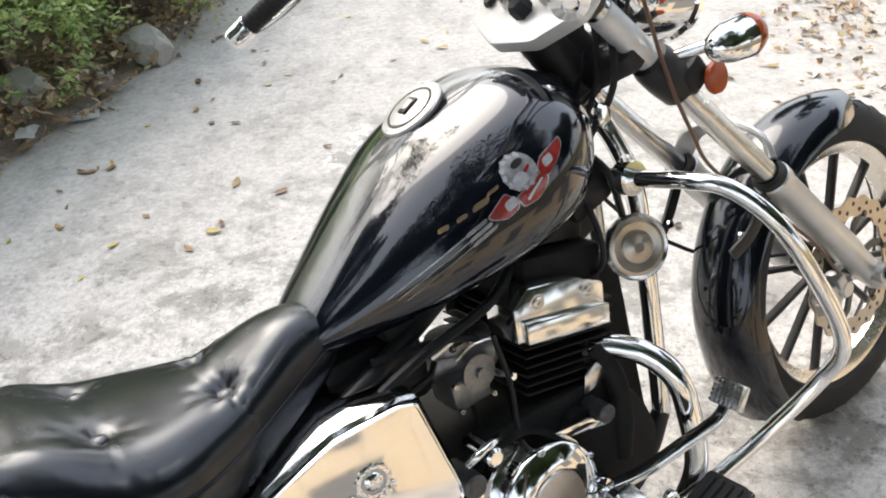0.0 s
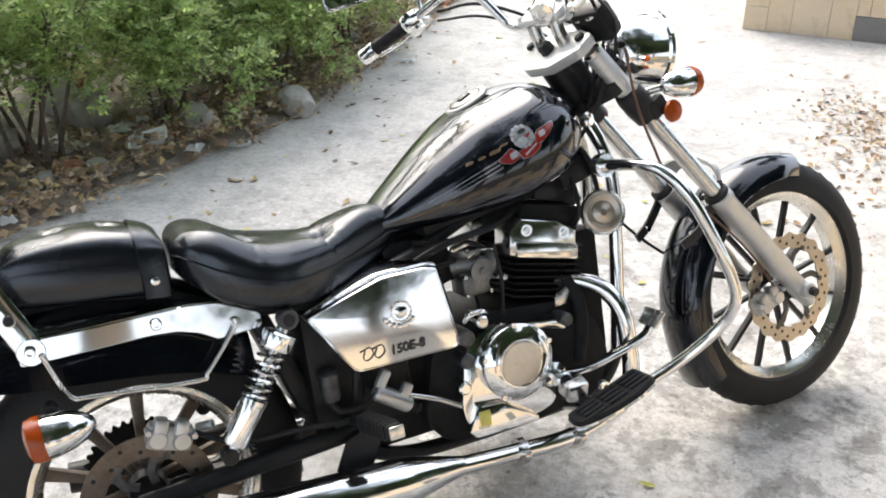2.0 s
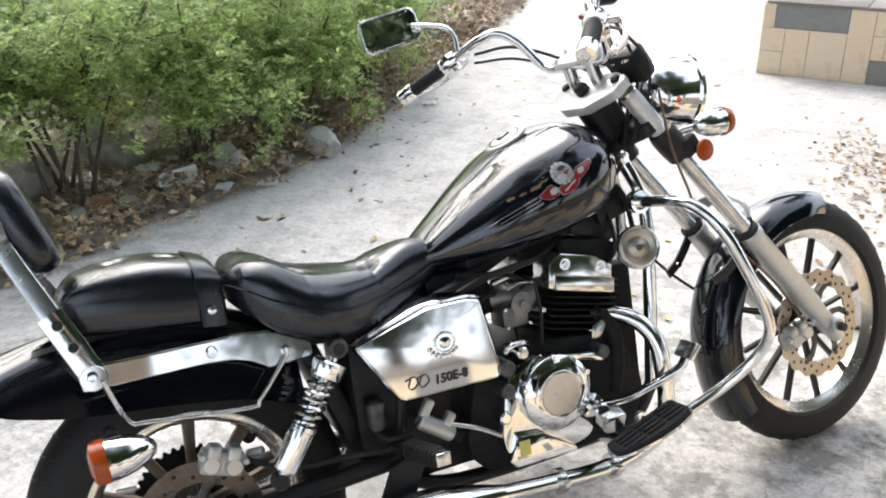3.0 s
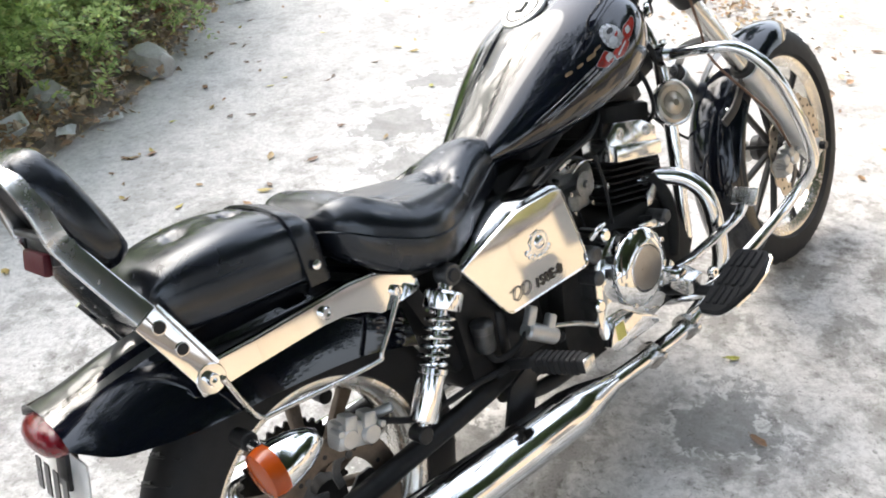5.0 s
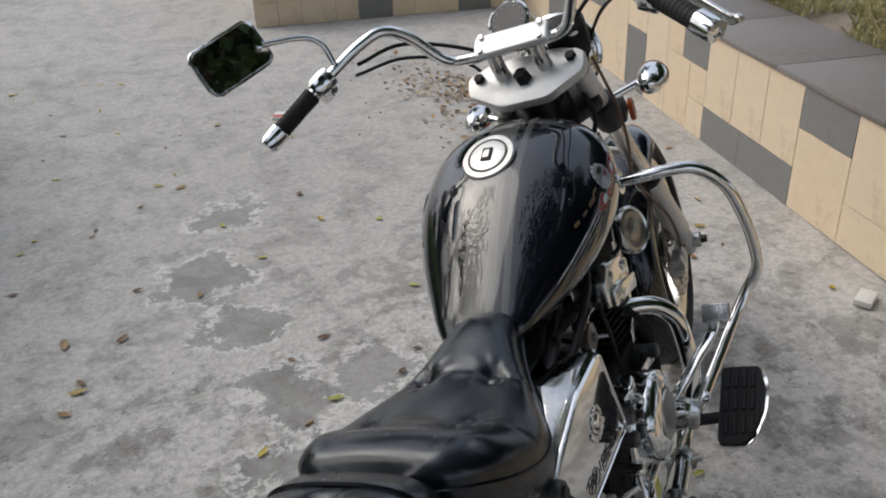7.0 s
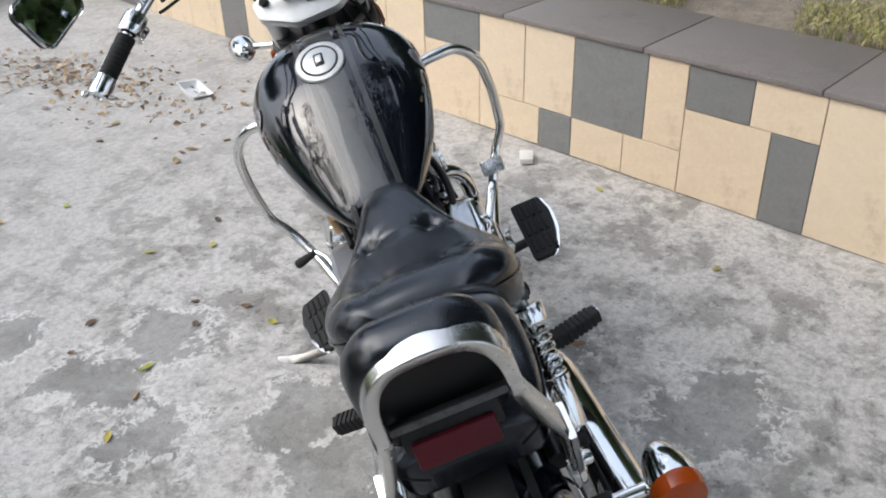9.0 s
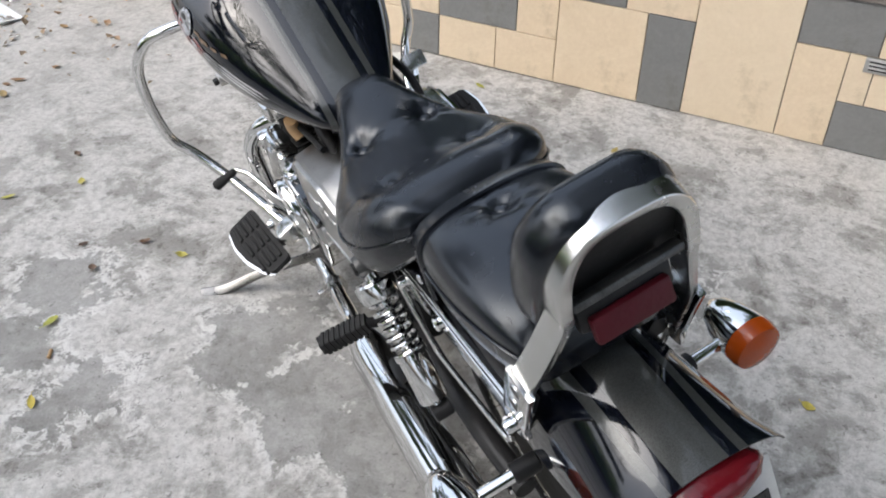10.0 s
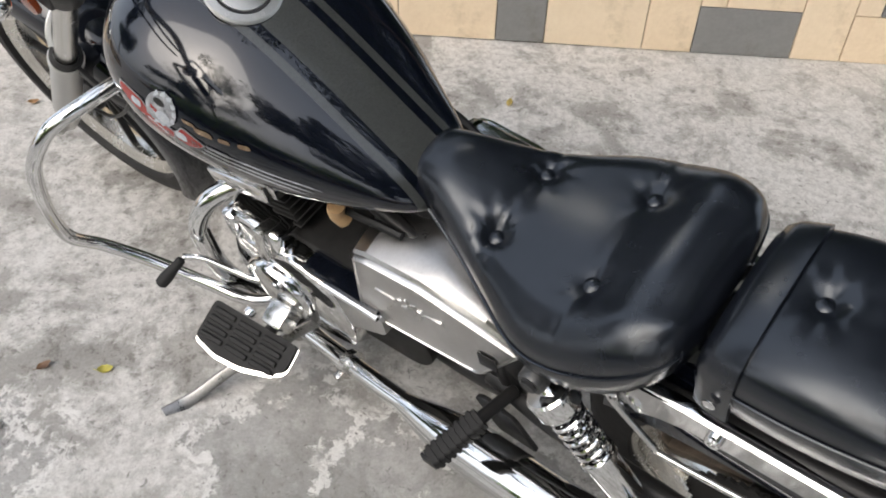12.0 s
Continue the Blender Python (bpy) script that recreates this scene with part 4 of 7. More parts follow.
def make_handlebar():
    R = [(0.0, 1.030, 1.068), (0.08, 1.030, 1.068), (0.13, 1.020, 1.082), (0.170, 0.980, 1.150), (0.200, 0.942, 1.180), (0.240, 0.910, 1.172), (0.290, 0.878, 1.146), (0.338, 0.842, 1.117), (0.412, 0.768, 1.068)]
    pts = [(-x, y, z) for x, y, z in reversed(R[1:])] + R
    bar = part("handlebar", tube(pts, 0.0115, 16, 8), CHROME, bike, "chrome swept-back handlebar")
    for s in (1, -1):
        a, b = Vector((0.338 * s, 0.842, 1.117)), Vector((0.414 * s, 0.766, 1.066))
        d = (b - a).normalized()
        l = (b - a).length
        prof = [(0.014, 0), (0.018, 0.002), (0.018, 0.012)]
        for k in range(9):
            h = 0.014 + k * (l - 0.03) / 9
            prof += [(0.0168, h), (0.0178, h + 0.002), (0.0178, h + (l - 0.03) / 9 - 0.003), (0.0168, h + (l - 0.03) / 9 - 0.001)]
        prof += [(0.0175, l - 0.012), (0.012, l - 0.011)]
        grip = part("grip", lathe(prof, a, d, 24), RUBBER, bike, "black ribbed rubber handlebar grip")
        part("grip_end", lathe([(0.0185, l - 0.026), (0.0205, l - 0.024), (0.0205, l + 0.010), (0.0185, l + 0.016), (0.009, l + 0.018), (0.007, l + 0.014), (0, l + 0.014)], a, d, 24), CHROME, grip, "chrome grip end cap")
        sw = bmesh.new()
        c = a - d * 0.028
        lathe([(0.012, -0.024), (0.022, -0.022), (0.024, -0.012), (0.024, 0.014), (0.021, 0.022), (0.012, 0.024)], c, d, 20, sw)
        box(c + Vector((0, 0.008, -0.018)), (0.04, 0.03, 0.03), (20, 30 * s, 0), 0.006, sw)
        switch = part("switch_housing", sw, CHROME, bike, "chrome switch housing on the bar")
        part("switch_button", box(c + Vector((-0.012 * s, -0.018, 0.012)), (0.016, 0.012, 0.010), (20, 30 * s, 40 * s), 0.003), PLASTIC if s < 0 else DECAL_RED, switch)
        lev = [c + Vector((0.0, 0.03, 0.0)), c + Vector((0.015 * s, 0.055, -0.004)), a.lerp(b, 0.4) + Vector((0.03 * s, 0.055, -0.012)), b + Vector((0.025 * s, 0.045, -0.004)), b + Vector((0.04 * s, 0.03, -0.004))]
        lever = part("lever", sweep(bmesh.new(), curve_points(lev, 6), lambda u: rounded(0.007 + 0.002 * math.sin(u * 3), 0.0045, 0.002)), DULL_CHROME, bike, "silver brake lever" if s > 0 else "silver clutch lever")
        part("lever_ball", lathe([(0, -0.008), (0.006, -0.006), (0.008, 0), (0.006, 0.006), (0, 0.008)], lev[-1], d, 12), DULL_CHROME, lever)
    res = bmesh.new()
    box((0.268, 0.935, 1.180), (0.055, 0.038, 0.028), (0, 0, -30), 0.006, res)
    part("brake_reservoir", res, PLASTIC, bike, "black brake fluid reservoir")
    return bar


XF[0] = STEER @ Matrix.Translation((-0.016, 0, -0.004))
make_handlebar()
XF[0] = STEER


def make_mirror(s):
    stem = part("mirror", tube([(0.300 * s, 0.870, 1.150), (0.310 * s, 0.868, 1.195), (0.335 * s, 0.848, 1.220), (0.385 * s, 0.790, 1.236)], 0.006, 12, 6), CHROME, bike, "rectangular chrome-rimmed mirror on a bent stem")
    c = Vector((0.432 * s, 0.748, 1.232))
    xa = Vector((-0.060 * s, 0.123, 0.021)).normalized()
    ya = Vector((0.39 * s, 0.16, 0.91))
    ya = (ya - xa * ya.dot(xa)).normalized()
    za = xa.cross(ya)
    m = Matrix((xa, ya, za)).transposed().to_4x4()
    m.translation = c
    m = m @ Matrix.Rotation(radians(-12 * s), 4, "X")
    XF[0] = STEER @ m
    sh = bmesh.new()
    ring = rounded(0.074, 0.044, 0.018, 5)
    loft([[Vector((x * k, y * k, z)) for x, y in ring] for k, z in ((0.98, -0.006 * s), (1.0, -0.003 * s), (1.0, 0.004 * s), (0.93, 0.014 * s), (0.6, 0.020 * s), (0.1, 0.022 * s))], bm=sh)
    part("mirror_shell", sh, PLASTIC, stem, "black mirror back")
    rim = bmesh.new()
    sweep(rim, [Vector((x, y, -0.004 * s)) for x, y in ring + ring[:1]], circle(0.004, 8), caps=False)
    part("mirror_rim", rim, CHROME, stem)
    gl = bmesh.new()
    loft([[Vector((x * 0.96, y * 0.95, z)) for x, y in ring] for z in (-0.0075 * s, -0.0062 * s)], bm=gl)
    part("mirror_glass", gl, MIRROR, stem, "mirror glass reflecting trees and sky")
    XF[0] = STEER


both_sides(make_mirror)


def make_lights():
    c = Vector((0.0, 1.297, 0.966))
    ax = Vector((0, 0.97, -0.10))
    shell = lathe([(0, -0.125), (0.03, -0.122), (0.06, -0.105), (0.078, -0.07), (0.086, -0.03), (0.090, 0.0), (0.096, 0.004), (0.096, 0.014), (0.088, 0.018), (0.084, 0.010)], c, ax, 36)
    lamp = part("headlamp", shell, CHROME, bike, "round chrome headlamp")
    part("headlamp_glass", lathe([(0.086, 0.010), (0.07, 0.020), (0.04, 0.027), (0, 0.030)], c, ax, 32), GLASS, lamp)
    part("headlamp_reflector", lathe([(0.084, 0.006), (0.06, -0.03), (0.02, -0.05), (0, -0.052)], c, ax, 28), MIRROR, lamp)
    sp = lathe([(0, -0.05), (0.035, -0.045), (0.043, -0.02), (0.045, 0.0), (0.045, 0.006), (0.040, 0.009), (0.038, 0.006), (0, 0.004)], (-0.012, 1.085, 1.105), (0, -0.75, 0.66), 32)
    sm = part("speedometer", sp, CHROME, bike, "small round speedometer with dark face")
    part("dial", lathe([(0.038, 0.0075), (0, 0.0075)], (-0.012, 1.085, 1.105), (0, -0.75, 0.66), 28), DECAL_BLACK, sm)
    nd = bmesh.new()
    q = Vector((0, -0.75, 0.66)).normalized()
    ex, ey = Vector((1, 0, 0)), q.cross(Vector((1, 0, 0)))
    for k in range(11):
        a = radians(-130 + 26 * k)
        p = Vector((-0.012, 1.085, 1.105)) + q * 0.0085 + (ex * math.sin(a) - ey * -math.cos(a)) * 0.031
        box(p, (0.002, 0.002, 0.001), (0, 0, 0), 0, nd)
    part("dial_marks", nd, WHITE_PLASTIC, sm)
    panel = part("warning_light_panel", box((0.085, 1.105, 1.045), (0.085, 0.05, 0.085), (38, 0, 12), 0.012), PLASTIC, bike, "black warning light panel with round lamps")
    pn = Vector((0.1, -0.61, 0.78)).normalized()
    for k, (u, v) in enumerate(((-0.02, -0.018), (0.02, -0.018), (0.0, 0.018))):
        part("warning_lamp", lathe([(0.009, 0), (0.012, 0.002), (0.012, 0.006), (0.008, 0.005), (0, 0.006)], Vector((0.085 + u, 1.105, 1.045)) + Vector((0, 0.79, 0.61)) * v + pn * 0.024, pn, 16), DULL_CHROME, panel)
    for s in (1, -1):
        part("neck_bolt", lathe([(0, 0), (0.016, 0), (0.017, 0.006), (0.012, 0.011), (0, 0.012)], (0.105 * s, 1.035, 0.840), (s, 0.3, 0.1), 20), CHROME, bike)
    part("speedometer_bracket", tube([(0, 1.15, 0.95), (0, 1.13, 1.03), (-0.01, 1.10, 1.08)], 0.012, 10, 4), BLACK_METAL, bike)
    for s in (1, -1):
        b = Vector((0.11 * s, 1.185, 0.875))
        e = Vector((0.182 * s, 1.222, 0.888))
        stalk = part("front_indicator", rod(b, e, 0.009, 14), CHROME, bike, "chrome bullet indicator with amber lens")
        ax2 = Vector((0, 1, -0.02))
        part("indicator_body", lathe([(0, -0.055), (0.010, -0.052), (0.021, -0.040), (0.029, -0.018), (0.032, 0.008), (0.032, 0.020), (0, 0.020)], e + Vector((0.02 * s, 0.0, 0.0)), ax2, 24), CHROME, stalk)
        part("indicator_lens", lathe([(0.0325, 0.018), (0.033, 0.026), (0.028, 0.040), (0.015, 0.047), (0, 0.049)], e + Vector((0.02 * s, 0.0, 0.0)), ax2, 24), AMBER, stalk, "amber lens")
        part("side_reflector", lathe([(0, 0), (0.024, 0), (0.026, 0.004), (0.024, 0.010), (0, 0.013)], Vector((0.135 * s, 1.245, 0.826)), (s, 0.1, 0.0), 24), AMBER, bike, "round amber side reflector")
        part("reflector_bracket", box((0.120 * s, 1.215, 0.84), (0.03, 0.05, 0.045), (30, 0, 0), 0.008), BLACK_METAL, bike)
    part("lamp_bracket", box((0, 1.165, 0.90), (0.13, 0.035, 0.05), (30, 0, 0), 0.01), BLACK_METAL, bike)
    for s in (1, -1):
        part("bar_cable", tube([(0.27 * s, 0.90, 1.135), (0.20 * s, 0.985, 1.135), (0.10 * s, 1.10, 1.06), (0.05 * s, 1.14, 0.98), (0.02 * s, 1.10, 0.86)], 0.004, 8, 6), PLASTIC, bike)
        part("bar_cable", tube([(0.285 * s, 0.905, 1.115), (0.21 * s, 1.0, 1.105), (0.13 * s, 1.12, 1.03), (0.07 * s, 1.12, 0.90), (0.03 * s, 1.02, 0.82)], 0.0035, 8, 6), PLASTIC, bike)
    part("brake_hose", tube([(0.11, 1.155, 0.98), (0.135, 1.15, 0.86), (0.125, 1.19, 0.76), (0.10, 1.26, 0.66), (0.115, 1.44, 0.47), (0.10, 1.55, 0.33)], 0.0032, 8, 6), BROWN_CABLE, bike, "brown-sleeved brake hose")
    part("speedometer_cable", tube([(-0.03, 1.13, 0.95), (-0.08, 1.10, 0.80), (-0.10, 1.22, 0.58), (-0.08, 1.42, 0.40), (-0.06, 1.60, 0.33)], 0.004, 8, 6), PLASTIC, bike)


make_lights()
XF[0] = Matrix()

# fuel tank: y, top z, half width, z of the widest line, bottom z
TANK = [(0.535, 0.698, 0.050, 0.685, 0.672), (0.56, 0.730, 0.078, 0.700, 0.675), (0.62, 0.780, 0.112, 0.720, 0.676), (0.70, 0.844, 0.150, 0.748, 0.684), (0.78, 0.898, 0.176, 0.779, 0.694),
        (0.86, 0.928, 0.188, 0.803, 0.706), (0.92, 0.941, 0.187, 0.818, 0.720), (0.97, 0.936, 0.170, 0.825, 0.735), (1.01, 0.918, 0.138, 0.829, 0.752), (1.04, 0.892, 0.098, 0.828, 0.772), (1.056, 0.860, 0.055, 0.824, 0.795)]
TANK_ROWS = steps(TANK, 56)


def tank_ring(row, n=15):
    y, zt, w, zw, zb = row
    right = []
    for k in range(n):
        a = math.pi / 2 * k / (n - 1)
        right.append((w * math.sin(a) ** 0.92, zw + (zt - zw) * max(0.0, math.cos(a)) ** 0.92))
    for k in range(1, n):
        a = math.pi / 2 * k / (n - 1)
        right.append((w * (0.55 + 0.45 * max(0.0, math.cos(a)) ** 0.6), zw - (zw - zb) * math.sin(a)))
    return [Vector((x, y, z)) for x, z in right] + [Vector((-x, y, z)) for x, z in reversed(right[1:])]


def tank_side(y, z):
    """How far out the tank's flank stands at y, z."""
    _, zt, w, zw, zb = at_value(TANK_ROWS, y)
    if z >= zw:
        c = min(1.0, ((z - zw) / (zt - zw)) ** (1 / 0.92))
        return w * math.sin(math.acos(c)) ** 0.92
    s = min(1.0, (zw - z) / (zw - zb))
    return w * (0.55 + 0.45 * max(0.0, math.cos(math.asin(s))) ** 0.6)


def tank_top(x, y):
    _, zt, w, zw, zb = at_value(TANK_ROWS, y)
    s = min(1.0, abs(x) / w) ** (1 / 0.92)
    return zw + (zt - zw) * max(0.0, math.cos(math.asin(s))) ** 0.92


def make_tank():
    tank = part("fuel_tank", loft([tank_ring(r) for r in TANK_ROWS]), STRIPED, bike, "glossy black teardrop fuel tank with charcoal stripes", sharp=60)
    for s in (1, -1):
        line = [Vector((s * (at_value(TANK_ROWS, y)[2] * 0.56 + 0.002), y, at_value(TANK_ROWS, y)[4] + 0.001)) for y in [0.545 + 0.02 * k for k in range(27)]]
        part("tank_seam", sweep(bmesh.new(), line, rounded(0.006, 0.002, 0.001, 1)), BLACK_PAINT, tank)
    cy = 0.822
    n = Vector((0, -0.46, 0.888)).normalized()
    c = Vector((-0.010, cy, tank_top(0, cy) - 0.001))
    cap = part("filler_cap", lathe([(0.052, 0), (0.053, 0.005), (0.050, 0.008), (0.040, 0.009), (0.039, 0.007), (0.036, 0.007), (0.035, 0.010), (0.024, 0.012), (0, 0.012)], c, n, 40), CAP_METAL, tank, "round silver locking fuel cap")
    t = math.degrees(math.atan2(0.46, 0.888))
    # black ring laid in the cap's groove in place of its shade
    part("groove_shade", lathe([(0.0395, 0.0075), (0.0395, 0.0098), (0.0365, 0.0098), (0.0365, 0.0075)], c, n, 40, closed=True), BLACK_METAL, cap)
    part("lock_flap", box(c + n * 0.013, (0.020, 0.030, 0.005), (t, 0, -4), 0.002), BLACK_METAL, cap)
    part("lock_flap_plate", box(c + n * 0.0155, (0.012, 0.018, 0.003), (t, 0, -4), 0.001), SATIN, cap)
    for k in range(6):
        a = 2 * math.pi * k / 6 + 0.3
        e = n.cross(Vector((1, 0, 0)))
        bolt(c + Vector((1, 0, 0)) * 0.045 * math.cos(a) + e * 0.045 * math.sin(a) + n * 0.007, 0.003, n, cap, SATIN, h=0.002)
    return tank


tank = make_tank()
tank.location.x = -0.018


def decal(name, outline, s, material, lift=0.0015, label=""):
    """A thin badge that hugs the tank's flank; outline in y, z (convex)."""
    cy, cz = (sum(p[i] for p in outline) / len(outline) for i in (0, 1))
    bm = bmesh.new()
    pts = round_outline(outline, 0.004, 2)
    rows = []
    for k in (1.0, 0.66, 0.33):
        rows.append([Vector((s * (tank_side(cy + (y - cy) * k, cz + (z - cz) * k) + lift), cy + (y - cy) * k, cz + (z - cz) * k)) for y, z in pts])
    v = [[bm.verts.new(p) for p in r] for r in rows]
    m = bm.verts.new((s * (tank_side(cy, cz) + lift), cy, cz))
    n = len(pts)
    for a, b in zip(v, v[1:]):
        for k in range(n):
            bm.faces.new((a[k], a[(k + 1) % n], b[(k + 1) % n], b[k]))
    for k in range(n):
        bm.faces.new((v[-1][k], v[-1][(k + 1) % n], m))
    return part(name, bm, material, tank, label)


def disk(cy, cz, r, ry=None, n=14, a0=0):
    return [(cy + r * math.cos(2 * math.pi * k / n + a0), cz + (ry or r) * math.sin(2 * math.pi * k / n + a0)) for k in range(n)]


def make_badge(s):
    cy, cz, t, size = 0.846, 0.836, radians(21), 0.76

    def rot(pts, grow=1.0):
        mu, mv = (sum(p[i] for p in pts) / len(pts) for i in (0, 1))
        pts = [(mu + (u - mu) * grow, mv + (v - mv) * grow) for u, v in pts]
        return [(cy + size * (u * math.cos(t) - v * math.sin(t)), cz + size * (u * math.sin(t) + v * math.cos(t))) for u, v in pts]

    # red wings with a grey outline, two pale blocks on them
    wings = [[(-0.092, -0.0185), (-0.046, -0.0065), (-0.034, -0.030), (-0.040, -0.042), (-0.066, -0.043), (-0.087, -0.028)],
             [(-0.032, -0.026), (0.030, -0.022), (0.036, -0.038), (0.024, -0.048), (-0.002, -0.055), (-0.029, -0.048)],
             [(0.028, -0.014), (0.046, -0.003), (0.098, -0.004), (0.094, -0.016), (0.072, -0.027), (0.041, -0.036), (0.028, -0.028)]]
    for w in wings:
        decal("wing_edge", rot(w, 1.10), s, DECAL_SILVER, 0.0016, "silver outline")
        decal("badge_wing", rot(w), s, DECAL_RED, 0.0021, "red wing")
    for u, v, a, b in ((-0.047, -0.026, 0.0135, 0.0085), (0.053, -0.015, 0.0125, 0.0075)):
        decal("badge_block", rot([(u - a, v - b), (u + a * 0.8, v - b), (u + a, v + b), (u - a * 0.8, v + b)]), s, DECAL_PALE, 0.0027, "pale block on the wing")
    for k in range(3):
        u = -0.084 + 0.0055 * k
        decal("badge_bar", rot([(u, -0.029), (u + 0.0022, -0.029), (u + 0.0052, -0.019), (u + 0.0030, -0.019)]), s, DECAL_BLACK, 0.0026)
    decal("badge_rib", rot([(-0.020, -0.040), (0.024, -0.028), (0.026, -0.032), (-0.018, -0.045)]), s, DECAL_PALE, 0.0026)
    # silver head of overlapping feathers
    decal("badge", rot(disk(0, 0.004, 0.033, 0.031, 16)), s, DECAL_SILVER, 0.0030, "round silver emblem with red wings")
    for k in range(9):
        a = radians(50 + 28 * k)
        decal("badge_feather", rot([(0.026 * math.cos(a - 0.26), 0.004 + 0.025 * math.sin(a - 0.26)), (0.0365 * math.cos(a + 0.14), 0.004 + 0.035 * math.sin(a + 0.14)), (0.026 * math.cos(a + 0.30), 0.004 + 0.025 * math.sin(a + 0.30))]), s, DECAL_PALE, 0.0035)
    decal("badge_eye", rot(disk(0.006, 0.017, 0.013, 0.006, 10)), s, DECAL_BLACK, 0.0040)
    decal("badge_cheek", rot(disk(-0.008, -0.006, 0.016, 0.012, 12)), s, DECAL_PALE, 0.0040)
    decal("badge_beak", rot([(0.004, 0.002), (0.022, 0.006), (0.020, 0.000), (0.006, -0.004)]), s, DECAL_RED, 0.0042)
    # trailing gilt feathers and speed lines
    for u, v, a, b in ((-0.056, 0.010, 0.016, 0.0035), (-0.086, 0.006, 0.021, 0.006), (-0.124, 0.008, 0.013, 0.0042), (-0.158, 0.011, 0.013, 0.0048)):
        decal("gilt_feather", rot([(u - a, v - b * 0.5), (u + a * 0.6, v - b), (u + a, v + b * 0.4), (u - a * 0.5, v + b)]), s, DECAL_GILT, 0.0016, "gilt feather")
    for k in range(3):
        z = -0.022 - 0.0105 * k
        decal("speed_line", rot([(-0.30 + 0.012 * k, z - 0.0075), (-0.138, z + 0.001), (-0.138, z + 0.0035), (-0.30 + 0.012 * k, z - 0.0060)]), s, DECAL_GREY, 0.0016)
        decal("speed_line", rot([(-0.142, z - 0.001), (-0.098 + 0.004 * k, z), (-0.094 + 0.004 * k, z + 0.0062), (-0.138, z + 0.0058)]), s, DECAL_GREY, 0.0018)


both_sides(make_badge)


# seats: y, top z, half width, seam z, skirt z
SEAT = [(0.128, 0.744, 0.040, 0.730, 0.700), (0.136, 0.758, 0.100, 0.735, 0.690), (0.160, 0.775, 0.136, 0.724, 0.668), (0.205, 0.772, 0.158, 0.699, 0.632), (0.27, 0.738, 0.168, 0.670, 0.607),
        (0.33, 0.723, 0.160, 0.657, 0.596), (0.40, 0.718, 0.124, 0.655, 0.596), (0.46, 0.730, 0.092, 0.662, 0.610), (0.52, 0.742, 0.066, 0.676, 0.632), (0.565, 0.736, 0.052, 0.690, 0.652), (0.592, 0.714, 0.040, 0.692, 0.670)]
PILLION = [(-0.178, 0.745, 0.055, 0.735, 0.715), (-0.168, 0.775, 0.088, 0.748, 0.705), (-0.135, 0.800, 0.106, 0.758, 0.698), (-0.07, 0.812, 0.116, 0.755, 0.690), (0.0, 0.812, 0.118, 0.745, 0.683),
           (0.06, 0.800, 0.114, 0.735, 0.676), (0.105, 0.782, 0.106, 0.722, 0.670), (0.118, 0.765, 0.098, 0.715, 0.670)]


def make_seat(name, rows, buttons, label, power, rim, pleats):
    """A leather seat with tuft buttons (x, y, depth) and creases running through them."""
    data = steps(rows, 110)
    out = []
    for y, zt, w, zs, zb in data:
        pts = []
        n = 56
        for k in range(n + 1):
            a = math.pi * (k / n - 0.5)
            s = math.sin(a)
            x = w * math.copysign(abs(s) ** 0.85, s)
            z = zs + (zt - zs) * max(0.0, math.cos(a)) ** power
            f = abs(x) / max(w, 0.01)
            z += rim * math.exp(-((f - 0.72) / 0.16) ** 2) * max(0.0, 1 - abs(y - rows[3][0]) / 0.22)
            for bx, by, deep in buttons:
                dx, dy = x - bx, y - by
                d = math.hypot(dx, dy)
                t = math.atan2(dy, dx)
                z -= deep * (0.016 * math.exp(-(d / 0.017) ** 2) + 0.005 * math.exp(-(d / 0.042) ** 2))
                if bx and dx * bx > -abs(bx) * abs(bx):
                    z -= 0.0030 * deep * math.exp(-((dy - 0.10 * abs(dx)) / 0.0032) ** 2) * min(1.0, 0.35 + abs(dx) / 0.03) * (1.0 if dx * bx > 0 or by > 0.35 else 0.25)
                z += 0.0008 * math.cos(9 * t + bx * 50) * math.exp(-((d - 0.03) / 0.02) ** 2)
            if pleats and f > 0.80:
                z += 0.0003 * math.sin(y * 420) * min(1, (f - 0.80) / 0.1)
            pts.append(Vector((x, y, z)))
        skirt = [(w * 1.004, zs - 0.004), (w * 1.0, zs - (zs - zb) * 0.4), (w * 0.97, zs - (zs - zb) * 0.8), (w * 0.90, zb)]
        ring = [Vector((-x, y, z)) for x, z in reversed(skirt)] + pts + [Vector((x, y, z)) for x, z in skirt]
        out.append(ring)
    seat = part(name, loft(out), LEATHER, bike, label, sharp=70)
    for s in (1, -1):
        line = [Vector((s * (w * 1.004 + 0.001), y, zs - 0.003)) for y, zt, w, zs, zb in data[2:-1]]
        part("piping", sweep(bmesh.new(), line, circle(0.0022, 6)), LEATHER, seat)
    for bx, by, deep in buttons:
        y, zt, w, zs, zb = at_value(data, by)
        a = math.asin(min(1, (abs(bx) / w) ** (1 / 0.85)))
        z = zs + (zt - zs) * math.cos(a) ** power - 0.021 * deep
        part("seat_button", lathe([(0.0125, -0.002), (0.012, 0.003), (0.008, 0.006), (0, 0.0075)], (bx, by, z), (bx * 0.6, 0, 1), 14), LEATHER, seat, "leather-covered tuft button")
    return seat


